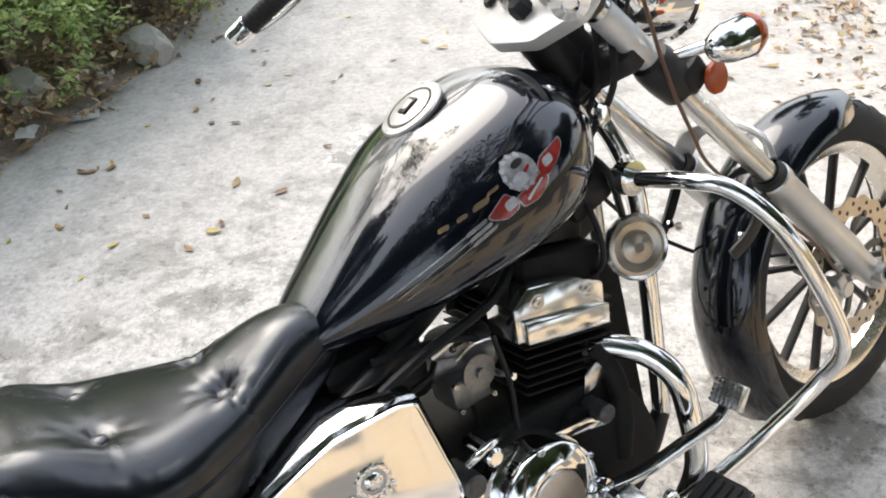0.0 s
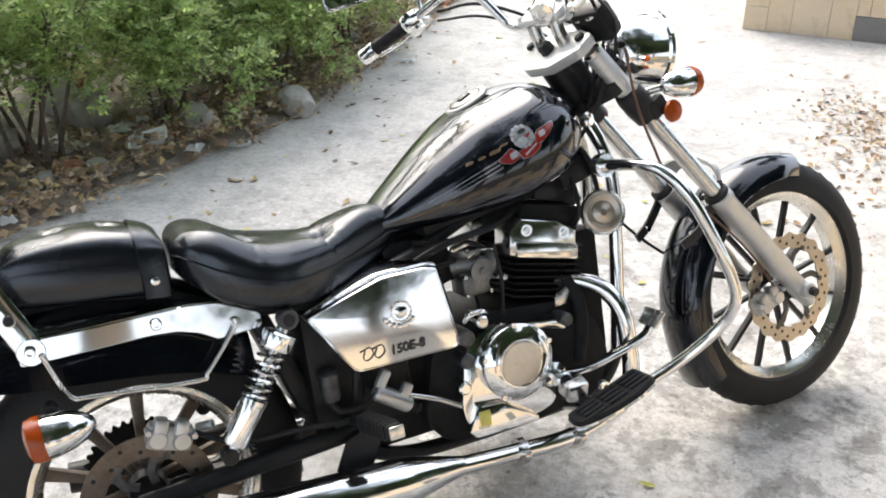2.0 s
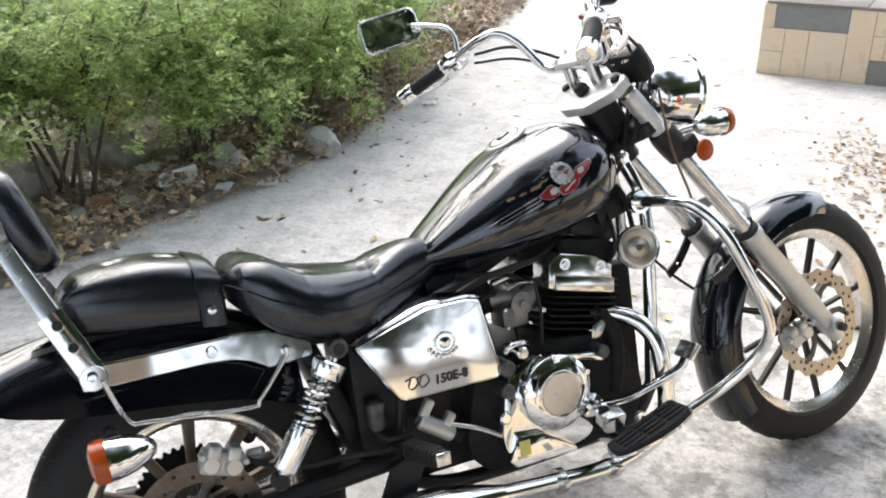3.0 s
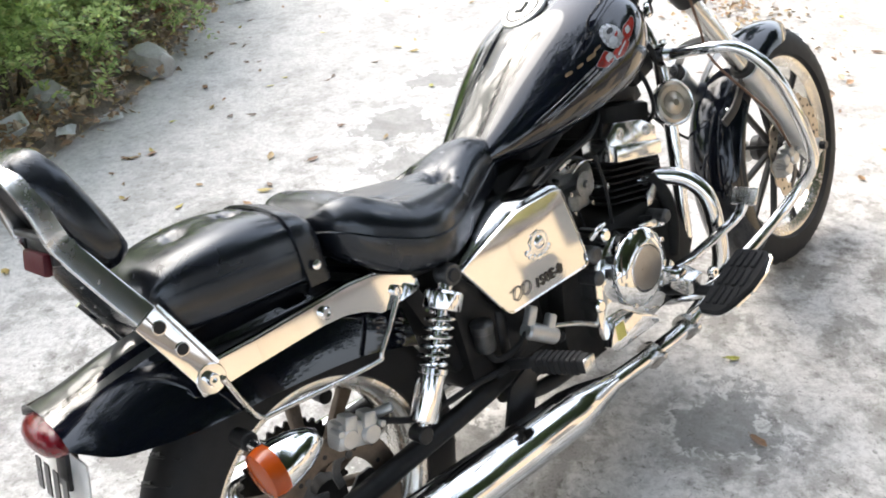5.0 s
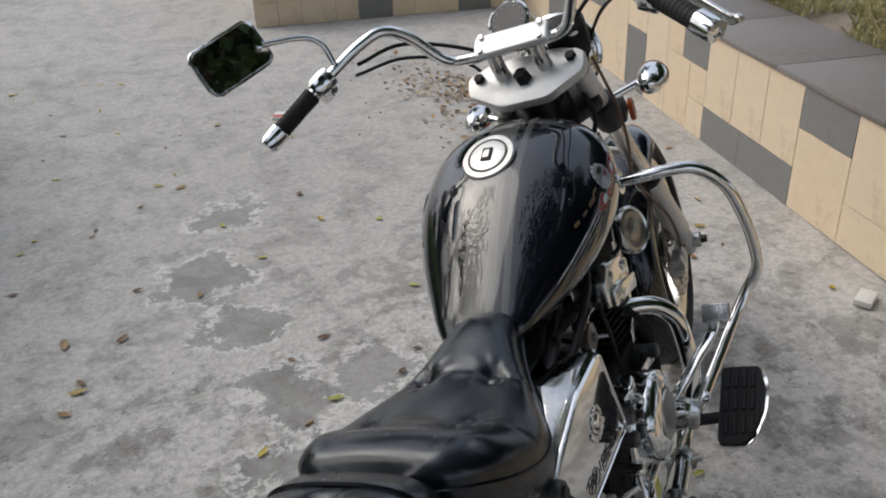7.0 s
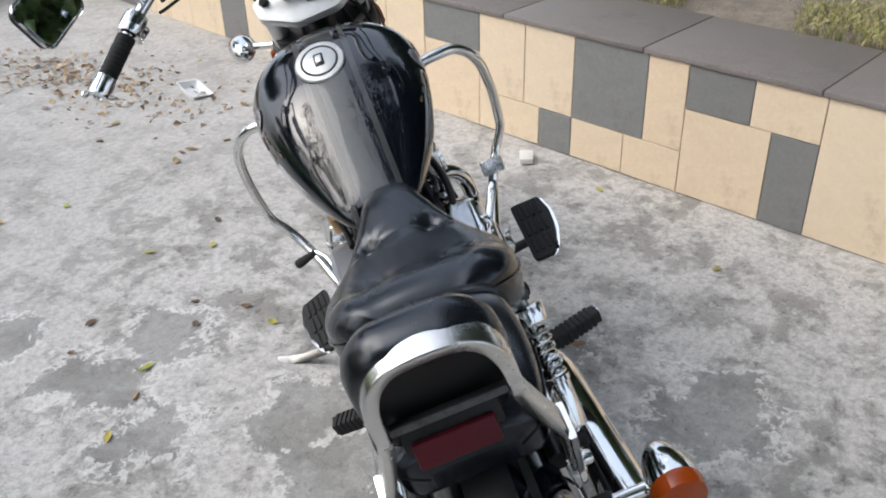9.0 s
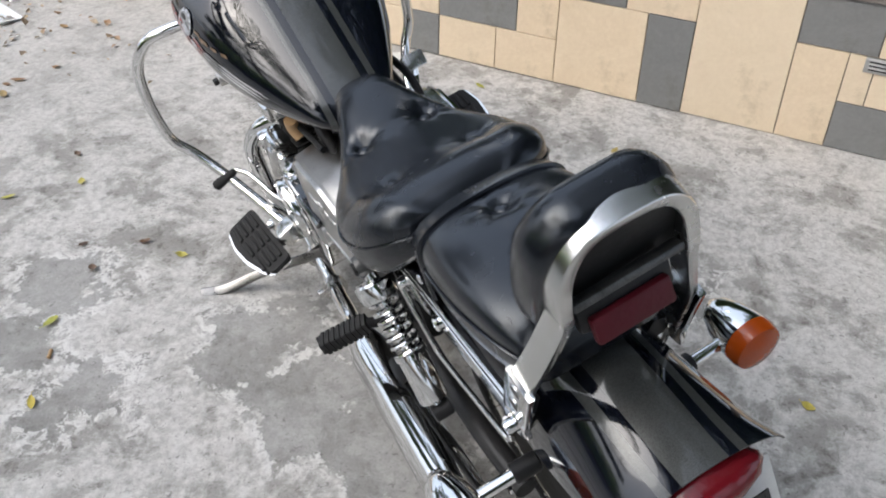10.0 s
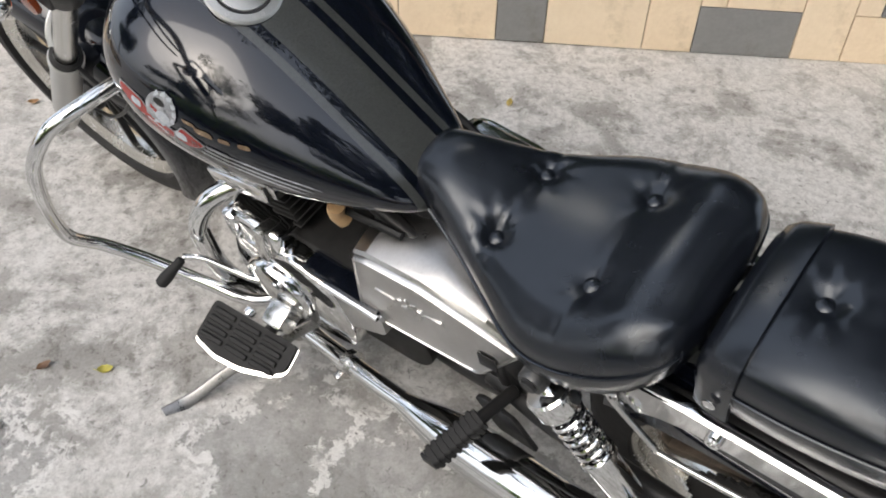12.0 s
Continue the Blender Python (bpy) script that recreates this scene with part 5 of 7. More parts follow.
seat = make_seat("rider_seat", SEAT, [(0.056, 0.418, 1.0), (-0.060, 0.418, 1.0), (0.072, 0.265, 0.6), (-0.072, 0.265, 0.6)], "black leather solo saddle with four tuft buttons", 0.62, 0.006, True)
pillion = make_seat("pillion_seat", PILLION, [(0.0, 0.03, 0.9), (0.0, -0.064, 0.9)], "black leather pillion pad with two tuft buttons", 0.5, 0.0, False)


def make_strap():
    rows = []
    for y, lift in ((0.066, 0.0), (0.068, 0.005), (0.098, 0.006), (0.112, 0.004), (0.114, -0.002)):
        _, zt, w, zs, zb = at_value(steps(PILLION, 64), y)
        pts = []
        for k in range(31):
            a = math.pi * (k / 30 - 0.5)
            s = math.sin(a)
            pts.append(Vector(((w + lift) * math.copysign(abs(s) ** 0.85, s), y, zs + (zt + lift - zs) * max(0, math.cos(a)) ** 0.5)))
        rows.append([Vector((-(w + lift), y, zb - 0.005)), Vector((-(w + lift), y, (zs + zb) / 2))] + pts + [Vector((w + lift, y, (zs + zb) / 2)), Vector((w + lift, y, zb - 0.005))])
    strap = part("seat_strap", loft(rows, caps=False, close=False), LEATHER, pillion, "leather grab strap across the pad")
    for s in (1, -1):
        part("snap", lathe([(0.008, 0), (0.008, 0.002), (0.004, 0.004), (0, 0.004)], (0.120 * s, 0.088, 0.700), (s, 0, 0), 14), CHROME, strap, "chrome press stud")


make_strap()


def make_backrest():
    half = [(0.1115, -0.133, 0.632), (0.1115, -0.150, 0.672), (0.1105, -0.180, 0.742), (0.093, -0.208, 0.806), (0.0755, -0.236, 0.875)]
    half += [(0.0745 * math.cos(a) ** 0.62, -0.242 - 0.012 * math.sin(a), 0.900 + 0.088 * max(0.0, math.sin(a)) ** 0.85) for a in [radians(15 * k) for k in range(6)]] + [(0.0, -0.254, 0.988)]
    pts = half + [(-x, y, z) for x, y, z in reversed(half[:-1])]
    hoop = part("backrest", sweep(bmesh.new(), curve_points(pts, 5), lambda u: rounded(0.0090 - 0.004 * max(0, abs(2 * u - 1) - 0.45) / 0.55, 0.0150 + 0.005 * max(0, abs(2 * u - 1) - 0.45) / 0.55, 0.0035, 3), up=(0, 0.92, 0.38)), BRUSHED, bike, "brushed chrome hoop carrying a padded backrest", sharp=25)
    n = Vector((0, 0.94, 0.33))
    up = Vector((0, -0.33, 0.94))
    base = Vector((-0.004, -0.218, 0.908))
    outline = round_outline([(-0.080, -0.100), (0.080, -0.100), (0.090, -0.02), (0.084, 0.060), (0.05, 0.098), (-0.05, 0.098), (-0.084, 0.060), (-0.090, -0.02)], 0.04, 5)
    rows = []
    for k, d in ((0.86, -0.012), (0.96, -0.008), (1.0, 0.004), (1.02, 0.016), (1.0, 0.030), (0.93, 0.041), (0.74, 0.047), (0.38, 0.050), (0.05, 0.051)):
        rows.append([base + Vector((1, 0, 0)) * u * k + up * v * k + n * d for u, v in outline])
    part("pad", loft(rows), LEATHER, hoop, "black leather backrest cushion", sharp=70)
    part("pad_plate", loft([[base + Vector((1, 0, 0)) * u * 0.8 + up * v * 0.8 - n * d for u, v in outline] for d in (0.010, 0.018)]), PLASTIC, hoop, "black back plate")
    part("reflector_bracket", box((-0.004, -0.240, 0.866), (0.112, 0.016, 0.034), (-15, 0, 0), 0.004), BLACK_METAL, hoop)
    part("rear_reflector", box((-0.004, -0.256, 0.855), (0.094, 0.013, 0.032), (-18, 0, 0), 0.004), REFLECTOR, hoop, "dark red rectangular rear reflector")
    part("hoop_crossbar", box((0, -0.246, 0.893), (0.132, 0.018, 0.010), (-18, 0, 0), 0.003), ALLOY, hoop)
    for s in (1, -1):
        pl = bmesh.new()
        sweep(pl, [Vector((0.1160 * s, -0.186, 0.752)), Vector((0.1165 * s, -0.166, 0.706)), Vector((0.1170 * s, -0.152, 0.672)), Vector((0.1175 * s, -0.136, 0.634))], rounded(0.0050, 0.0240, 0.002, 3), up=(0, 0.92, 0.38))
        sp = part("strut_plate", pl, CHROME, hoop, "polished plate bolted over the hoop's foot")
        for x, y, z in ((0.1212, -0.176, 0.730), (0.1218, -0.158, 0.686)):
            part("bolt_hole", lathe([(0.0088, -0.002), (0.0088, 0.0014), (0.0108, 0.0012), (0.0112, -0.002)], (x * s, y, z), (s, 0, 0), 22, closed=True), DULL_CHROME, sp)
            # flat black disc fills the hole so that its inside reads dark
            part("hole_fill", lathe([(0, 0.0008), (0.0088, 0.0008), (0.0090, -0.003)], (x * s, y, z), (s, 0, 0), 18), BLACK_METAL, sp, "black disc filling the hole")
        part("foot_lug", lathe([(0, 0), (0.024, 0), (0.024, 0.0035), (0.0225, 0.005), (0, 0.005)], (0.1185 * s, -0.136, 0.624), (s, 0, 0), 28), CHROME, hoop, "rounded chrome foot of the plate")
        bolt((0.1235 * s, -0.138, 0.626), 0.010, (s, 0, 0), hoop, h=0.014)


make_backrest()

# rear mudguard: y, top z, half width, skirt z
FENDER = [(0.24, 0.610, 0.095, 0.465), (0.20, 0.640, 0.097, 0.482), (0.12, 0.680, 0.101, 0.510), (0.02, 0.700, 0.105, 0.530), (-0.08, 0.704, 0.109, 0.544), (-0.17, 0.698, 0.112, 0.556), (-0.23, 0.690, 0.113, 0.569), (-0.29, 0.677, 0.114, 0.588), (-0.325, 0.671, 0.112, 0.612), (-0.345, 0.668, 0.108, 0.630)]


def make_rear_fender():
    rows = []
    for y, zt, w, zs in steps(FENDER, 40):
        pts = []
        for k in range(25):
            a = radians(144) * (k / 24 - 0.5)
            low = math.cos(radians(72))
            pts.append(Vector((w * math.sin(a) / math.sin(radians(72)), y, zs + (zt - zs) * ((math.cos(a) - low) / (1 - low)) ** 0.85)))
        inner = [Vector((p.x * 0.972, p.y, zs + (p.z - zs) * 0.97)) for p in reversed(pts)]
        rows.append(pts + inner)
    f = part("rear_fender", loft(rows), STRIPED, bike, "glossy black rear mudguard with charcoal stripe", sharp=60)
    tl = lathe([(0, -0.03), (0.020, -0.028), (0.030, 0.0), (0.030, 0.010), (0.025, 0.022), (0.014, 0.031), (0, 0.034)], (0, -0.338, 0.628), (0, -0.86, -0.5), 32)
    bmesh.ops.scale(tl, vec=(2.5, 1, 1), verts=tl.verts)
    part("tail_light", tl, RED_LENS, f, "wide oval dark red tail light")
    part("tail_light_base", box((0, -0.318, 0.622), (0.12, 0.03, 0.03), (-30, 0, 0), 0.008), BLACK_METAL, f)
    b = box((0, -0.352, 0.522), (0.190, 0.003, 0.150), (-16, 0, 0), 0.001)
    pl = part("number_plate", b, WHITE_PLASTIC, f, "white two-row number plate with dark bars")
    part("plate_bracket", box((0, -0.335, 0.575), (0.05, 0.02, 0.08), (-16, 0, 0), 0.004), BLACK_METAL, f)
    for z, n in ((0.555, 4), (0.491, 4)):
        for k in range(n):
            part("bar", box(((k - (n - 1) / 2) * 0.040, -0.3525 - (0.522 - z) * -0.287 - 0.0035, z), (0.022, 0.002, 0.048), (-16, 0, 0), 0), DECAL_BLACK, pl)
    return f


rear_fender = make_rear_fender()


def make_rear_side(s):
    o = round_outline([(-0.158, 0.602), (-0.158, 0.646), (-0.045, 0.642), (0.133, 0.642), (0.187, 0.635), (0.262, 0.598), (0.262, 0.570), (0.177, 0.566), (0.146, 0.586), (0.107, 0.599), (0.060, 0.603)], 0.008)
    x = 0.1125
    strut = part("fender_strut", plate(o, x * s, (x + 0.008) * s, 0.0022), CHROME, bike, "long chrome plate bracing the mudguard", sharp=14)
    part("strut_lip", sweep(bmesh.new(), [Vector((x * s - 0.003 * s, y, z)) for y, z in ((-0.150, 0.6455), (-0.045, 0.643), (0.060, 0.643), (0.133, 0.643), (0.187, 0.6355))], rounded(0.0075, 0.003, 0.002, 2), up=(0, 0.05, 1)), CHROME, strut, "folded upper lip")
    bolt(((x + 0.008) * s, 0.073, 0.622), 0.011, (s, 0, 0), strut, h=0.009)
    bolt(((x + 0.008) * s, 0.212, 0.592), 0.010, (s, 0, 0), strut, h=0.010)
    part("bag_rail", tube([(0.127 * s, 0.212, 0.600), (0.127 * s, 0.206, 0.580), (0.127 * s, 0.146, 0.512), (0.127 * s, 0.122, 0.500), (0.125 * s, -0.060, 0.522), (0.123 * s, -0.086, 0.526), (0.123 * s, -0.102, 0.552), (0.128 * s, -0.122, 0.618)], 0.0048, 10, 6), DULL_CHROME, bike, "thin bent chrome bag rail")
    top, bot = Vector((0.152 * s, 0.303, 0.582)), Vector((0.158 * s, 0.150, 0.352))
    d = (bot - top).normalized()
    l = (bot - top).length
    sh = part("shock_absorber", lathe([(0, 0.010), (0.0125, 0.012), (0.0125, 0.026), (0.031, 0.028), (0.0345, 0.032), (0.0345, 0.058), (0.033, 0.061), (0.010, 0.062), (0.0, 0.062)], top, d, 32), CHROME, bike, "chrome rear shock absorber with coil spring")
    part("damper", lathe([(0.0105, 0.062), (0.0105, l - 0.10), (0, l - 0.10)], top, d, 18), CHROME, sh, "chrome damper rod")
    part("shock_eye", lathe([(0.010, -0.017), (0.018, -0.017), (0.020, -0.012), (0.020, 0.012), (0.018, 0.017), (0.010, 0.017)], top, (1, 0, 0), 24, closed=True), ALLOY, sh)
    part("shock_bolt", rod(top - Vector((0.02 * s, 0, 0)), top + Vector((0.022 * s, 0, 0)), 0.0125, 16), BLACK_METAL, sh)
    part("shock_can", lathe([(0.010, l - 0.116), (0.0285, l - 0.115), (0.0285, l - 0.106), (0.0255, l - 0.104), (0.0255, l - 0.026), (0.0235, l - 0.022), (0.009, l - 0.021), (0.009, l - 0.004), (0, l - 0.004)], top, d, 28), CHROME, sh, "chrome lower shock shroud")
    sp = []
    turns, n = 6.2, 160
    e1 = d.orthogonal().normalized()
    e2 = d.cross(e1)
    for k in range(n + 1):
        u = k / n
        a = 2 * math.pi * turns * u
        sp.append(top + d * (0.066 + (l - 0.18) * u) + (e1 * math.cos(a) + e2 * math.sin(a)) * 0.0240)
    part("spring", sweep(bmesh.new(), sp, circle(0.0037, 8)), CHROME, sh, "chrome coil spring")
    part("shock_foot", rod(bot - Vector((0.02 * s, 0, 0)), bot + Vector((0.014 * s, 0, 0)), 0.016, 18), BLACK_METAL, sh)
    b = Vector((0.112 * s, -0.130, 0.515))
    e = Vector((0.205 * s, -0.125, 0.508))
    st = part("rear_indicator", rod(b, e, 0.010, 14), CHROME, bike, "chrome bullet indicator with amber lens")
    part("stalk_base", rod(b - Vector((0.005 * s, 0, 0)), b + Vector((0.035 * s, 0.002, 0)), 0.015, 14), PLASTIC, st)
    c = e + Vector((0.028 * s, -0.005, 0))
    part("indicator_body", lathe([(0, -0.072), (0.012, -0.068), (0.024, -0.052), (0.033, -0.028), (0.038, 0.0), (0.038, 0.012), (0, 0.012)], c, (0, -1, -0.05), 26), CHROME, st)
    part("indicator_lens", lathe([(0.0385, 0.010), (0.039, 0.022), (0.036, 0.034), (0.022, 0.040), (0, 0.041)], c, (0, -1, -0.05), 26), AMBER, st, "amber lens")


both_sides(make_rear_side)

rear_wheel = make_wheel("rear_wheel", REAR, 0.316, 0.219, 0.062, 0.098, 10, True, bike)
teeth = [(REAR.y + (0.114 if k % 4 < 2 else 0.106) * math.cos(math.pi * k / 74), REAR.z + (0.114 if k % 4 < 2 else 0.106) * math.sin(math.pi * k / 74)) for k in range(148)]
part("drive_sprocket", plate(teeth, -0.066, -0.060, 0), BLACK_ENGINE, rear_wheel, "dark toothed drive sprocket")
make_disc(REAR, 0.085, 0.126, 0.082, DISC_BROWN, rear_wheel, 10, "brown rusty rear brake disc", 0.0)
make_caliper((0.108, 0.055, 0.405), (-20, 0, 0), bike, ALLOY_PAINT, "silver rear brake caliper")

# ---- frame, engine and running gear ----


def make_frame():
    f = part("frame", tube([(0, 1.06, 0.90), (0, 0.95, 0.80), (0, 0.78, 0.70), (0, 0.58, 0.655)], 0.022, 14, 5), BLACK_METAL, bike, "black tubular frame")
    part("steering_head", rod((0, 1.035, 0.97), (0, 1.10, 0.86), 0.034, 24), BLACK_METAL, f)
    for s in (1, -1):
        part("down_tube", tube([(0.03 * s, 1.085, 0.84), (0.045 * s, 1.115, 0.76), (0.055 * s, 1.125, 0.66), (0.058 * s, 1.105, 0.42), (0.06 * s, 1.09, 0.28)], 0.0165, 14, 6), CHROME if s > 0 else DULL_CHROME, f, "chrome front down tube")
        part("cradle_tube", tube([(0.06 * s, 1.091, 0.285), (0.06 * s, 1.03, 0.215), (0.06 * s, 0.90, 0.195), (0.07 * s, 0.55, 0.20), (0.08 * s, 0.40, 0.26)], 0.0165, 14, 6), BLACK_METAL, f, "black lower cradle tube")
        part("seat_rail", tube([(0.05 * s, 0.80, 0.70), (0.085 * s, 0.56, 0.62), (0.098 * s, 0.36, 0.59), (0.10 * s, 0.12, 0.625), (0.095 * s, -0.14, 0.64)], 0.014, 12, 5), BLACK_METAL, f)
        part("rear_down_tube", tube([(0.085 * s, 0.52, 0.62), (0.09 * s, 0.45, 0.48), (0.085 * s, 0.42, 0.28)], 0.015, 12, 5), BLACK_METAL, f)
        part("swingarm", tube([(0.085 * s, 0.46, 0.30), (0.105 * s, 0.32, 0.30), (0.112 * s, 0.12, 0.295), (0.108 * s, -0.02, 0.285)], 0.020, 14, 5), BLACK_METAL, bike, "black swingarm leg")
        part("axle_nut", rod((0.10 * s, 0, 0.285), (0.135 * s, 0, 0.285), 0.013, 6), CHROME, bike)
    # plain black boxes added to close the see-through gaps round the engine
    part("battery_box", box((0, 0.445, 0.455), (0.19, 0.22, 0.32), (0, 0, 0), 0.02), PLASTIC, bike)
    part("inner_guard", box((0, 0.30, 0.47), (0.15, 0.04, 0.24), (18, 0, 0), 0.01), PLASTIC, bike)
    part("air_box", box((0, 0.62, 0.60), (0.11, 0.16, 0.12), (0, 0, 0), 0.02), PLASTIC, bike)
    part("tank_tunnel", box((0, 0.83, 0.715), (0.15, 0.40, 0.07), (8, 0, 0), 0.015), BLACK_METAL, bike)
    part("neck_cover", box((0, 1.03, 0.80), (0.075, 0.08, 0.14), (-12, 0, 0), 0.02), BLACK_METAL, bike)
    part("engine_front_filler", box((0, 1.04, 0.44), (0.09, 0.07, 0.30), (0, 0, 0), 0.012), BLACK_ENGINE, bike)
    part("gearbox_back", box((0, 0.54, 0.33), (0.16, 0.16, 0.20), (0, 0, 0), 0.02), BLACK_ENGINE, bike)
    return f


make_frame()


def outward(bm, s):
    """Leans a cover's upper edge outward."""
    for v in bm.verts:
        v.co.x += s * 0.16 * (v.co.z - 0.60)
    return bm


def make_engine():
    crank = round_outline([(0.56, 0.28), (0.60, 0.22), (0.80, 0.205), (0.98, 0.22), (1.03, 0.30), (1.00, 0.40), (0.93, 0.46), (0.72, 0.48), (0.60, 0.44)], 0.04, 5)
    eng = part("engine", plate(crank, -0.12, 0.12, 0.012), BLACK_ENGINE, bike, "black air-cooled engine with polished covers")
    # cylinder fins, leaning forward a little
    lean = Matrix.Translation((0, 0.885, 0.47)) @ Matrix.Rotation(radians(-13), 4, "X")
    XF[0] = lean
    part("cylinder", box((0, 0, 0.095), (0.15, 0.13, 0.21), bevel=0.02), BLACK_ENGINE, eng)
    for k in range(9):
        part("fin", box((0, 0, 0.006 + k * 0.0145), (0.225, 0.168, 0.004), bevel=0.0015, seg=1), BLACK_ENGINE, eng)
    part("cylinder_head", box((0, 0, 0.175), (0.20, 0.15, 0.07), bevel=0.012), BLACK_ENGINE, eng)
    XF[0] = Matrix()
    for s in (1, -1):
        o = [(0.800, 0.590), (0.806, 0.642), (0.838, 0.663), (0.925, 0.640), (0.968, 0.612), (0.958, 0.551)]
        cov = part("head_cover", plate(o, 0.058 * s, 0.130 * s, 0.0035), POLISHED, eng, "polished cylinder head cover")
        part("cover_lip", plate([(0.811, 0.586), (0.814, 0.620), (0.9625, 0.582), (0.958, 0.550)], 0.122 * s, 0.141 * s, 0.003), POLISHED, cov)
        for y, z in ((0.846, 0.6365), (0.936, 0.614)):
            part("bolt_recess", lathe([(0.0125, 0), (0.0125, 0.0022), (0.0095, 0.0022), (0.0095, 0)], (0.1298 * s, y, z), (s, 0, 0), 18, closed=True), POLISHED, cov)
            bolt((0.1298 * s, y, z), 0.0075, (s, 0, 0), cov, DULL_CHROME, h=0.005)
    # right cover with its round cap
    c = Vector((0.12, 0.760, 0.378))
    rc = part("clutch_cover", lathe([(0.0, 0.0), (0.082, 0.0), (0.084, 0.055), (0.083, 0.066), (0.0805, 0.0690), (0.052, 0.0800), (0.0495, 0.0800), (0.048, 0.0765), (0.046, 0.0790), (0, 0.0800)], c, (1, 0, 0), 48), CHROME, eng, "round polished engine side cover")
    part("cover_disc", lathe([(0.0462, 0.0785), (0.0450, 0.0825), (0, 0.0830)], c, (1, 0, 0), 36), SATIN, rc, "brushed round inset")
    for k in range(5):
        a = radians(20 + 72 * k)
        bolt(c + Vector((0.066, 0.081 * math.cos(a), 0.081 * math.sin(a))), 0.006, (1, 0, 0), rc)
    side = round_outline([(0.63, 0.300), (0.64, 0.255), (0.80, 0.236), (0.855, 0.250), (0.862, 0.33), (0.842, 0.42), (0.80, 0.455), (0.72, 0.462), (0.655, 0.43)], 0.03, 4)
    part("right_case", plate(side, 0.115, 0.158, 0.008), CHROME, eng, "polished right crankcase cover")
    part("front_case", plate(round_outline([(0.84, 0.235), (0.93, 0.245), (0.965, 0.31), (0.95, 0.40), (0.86, 0.45), (0.83, 0.40)], 0.03, 4), 0.11, 0.138, 0.008), BLACK_ENGINE, eng, "black front crankcase cover")
    part("breather_tube", tube([(0.10, 0.945, 0.50), (0.125, 0.955, 0.455), (0.135, 0.950, 0.39), (0.13, 0.935, 0.32)], 0.017, 14, 6), BLACK_ENGINE, eng, "black ribbed breather tube")
    part("finned_tab", plate([(0.895, 0.450), (0.925, 0.452), (0.945, 0.470), (0.930, 0.492), (0.905, 0.480)], 0.118, 0.124, 0.002), DULL_CHROME, eng)
    part("cover_bracket", plate(round_outline([(0.80, 0.448), (0.87, 0.436), (0.905, 0.420), (0.90, 0.408), (0.86, 0.420), (0.80, 0.434)], 0.004), 0.150, 0.156, 0.001), CHROME, eng, "bright bracket over the clutch cover")
    part("sump_plate", plate([(0.635, 0.250), (0.66, 0.300), (0.72, 0.292), (0.80, 0.240), (0.80, 0.228), (0.65, 0.232)], 0.150, 0.172, 0.003), CHROME, eng)
    part("yellow_sticker", box((0.1735, 0.672, 0.272), (0.002, 0.026, 0.034), (0, 0, 0), 0.0005), YELLOW, eng, "small yellow sticker")
    part("oil_filter_cap", lathe([(0, 0), (0.030, 0), (0.030, 0.018), (0.026, 0.028), (0.012, 0.03), (0.012, 0.036), (0, 0.037)], (0.155, 0.845, 0.325), (1, 0, 0), 24), CHROME, eng)
    for y, z, r in ((0.66, 0.45, 0.018), (0.70, 0.475, 0.014), (0.655, 0.40, 0.016), (0.64, 0.345, 0.014), (0.90, 0.43, 0.015)):
        part("case_boss", rod((0.10, y, z), (0.168, y, z), r, 16, 0.004), ALLOY if r > 0.0145 else CHROME, eng)
    part("oil_line", tube([(0.16, 0.66, 0.485), (0.172, 0.672, 0.50), (0.165, 0.70, 0.50), (0.15, 0.72, 0.49)], 0.006, 10, 5), CHROME, eng)
    # left covers
    left = round_outline([(0.690, 0.320), (0.715, 0.245), (0.80, 0.225), (0.96, 0.245), (0.99, 0.33), (0.95, 0.43), (0.80, 0.47), (0.71, 0.450)], 0.03, 4)
    part("left_case", plate(left, -0.115, -0.165, 0.012), CHROME, eng, "polished left crankcase cover")
    gen = part("generator_cover", lathe([(0, 0), (0.074, 0), (0.075, 0.012), (0.070, 0.020), (0.05, 0.024), (0, 0.025)], (-0.162, 0.865, 0.335), (-1, 0, 0), 40), CHROME, eng, "round polished generator cover")
    for k in range(6):
        bolt((-0.180, 0.865 + 0.062 * math.cos(k * 1.047), 0.335 + 0.062 * math.sin(k * 1.047)), 0.006, (-1, 0, 0), gen)
    part("starter_motor", box((-0.128, 0.880, 0.468), (0.066, 0.120, 0.060), (4, 8, 0), 0.012, None, 3), CHROME, eng, "chrome starter motor")
    part("starter_clamp", box((-0.148, 0.855, 0.470), (0.05, 0.026, 0.066), (0, 12, 0), 0.005), DULL_CHROME, eng)
    part("starter_lug", box((-0.140, 0.935, 0.470), (0.055, 0.03, 0.07), (10, 0, 0), 0.008), CHROME, eng)
    part("drive_case", plate(round_outline([(0.602, 0.400), (0.600, 0.452), (0.77, 0.452), (0.775, 0.350), (0.70, 0.340)], 0.015), -0.09, -0.162, 0.004), SATIN, eng, "satin drive case on the engine's flank")
    part("case_edge", sweep(bmesh.new(), [Vector((-0.163, 0.604 + 0.0117 * k, 0.459)) for k in range(11)], circle(0.006, 8)), CHROME, eng)
    part("sprocket_cover", box((-0.129, 0.690, 0.459), (0.064, 0.166, 0.014), (0, 4, 0), 0.004), BLACK_PAINT, eng, "glossy black sprocket cover")
    part("starter", rod((-0.10, 0.93, 0.50), (0.06, 0.93, 0.50), 0.03, 20), BLACK_ENGINE, eng)
    return eng


engine = make_engine()


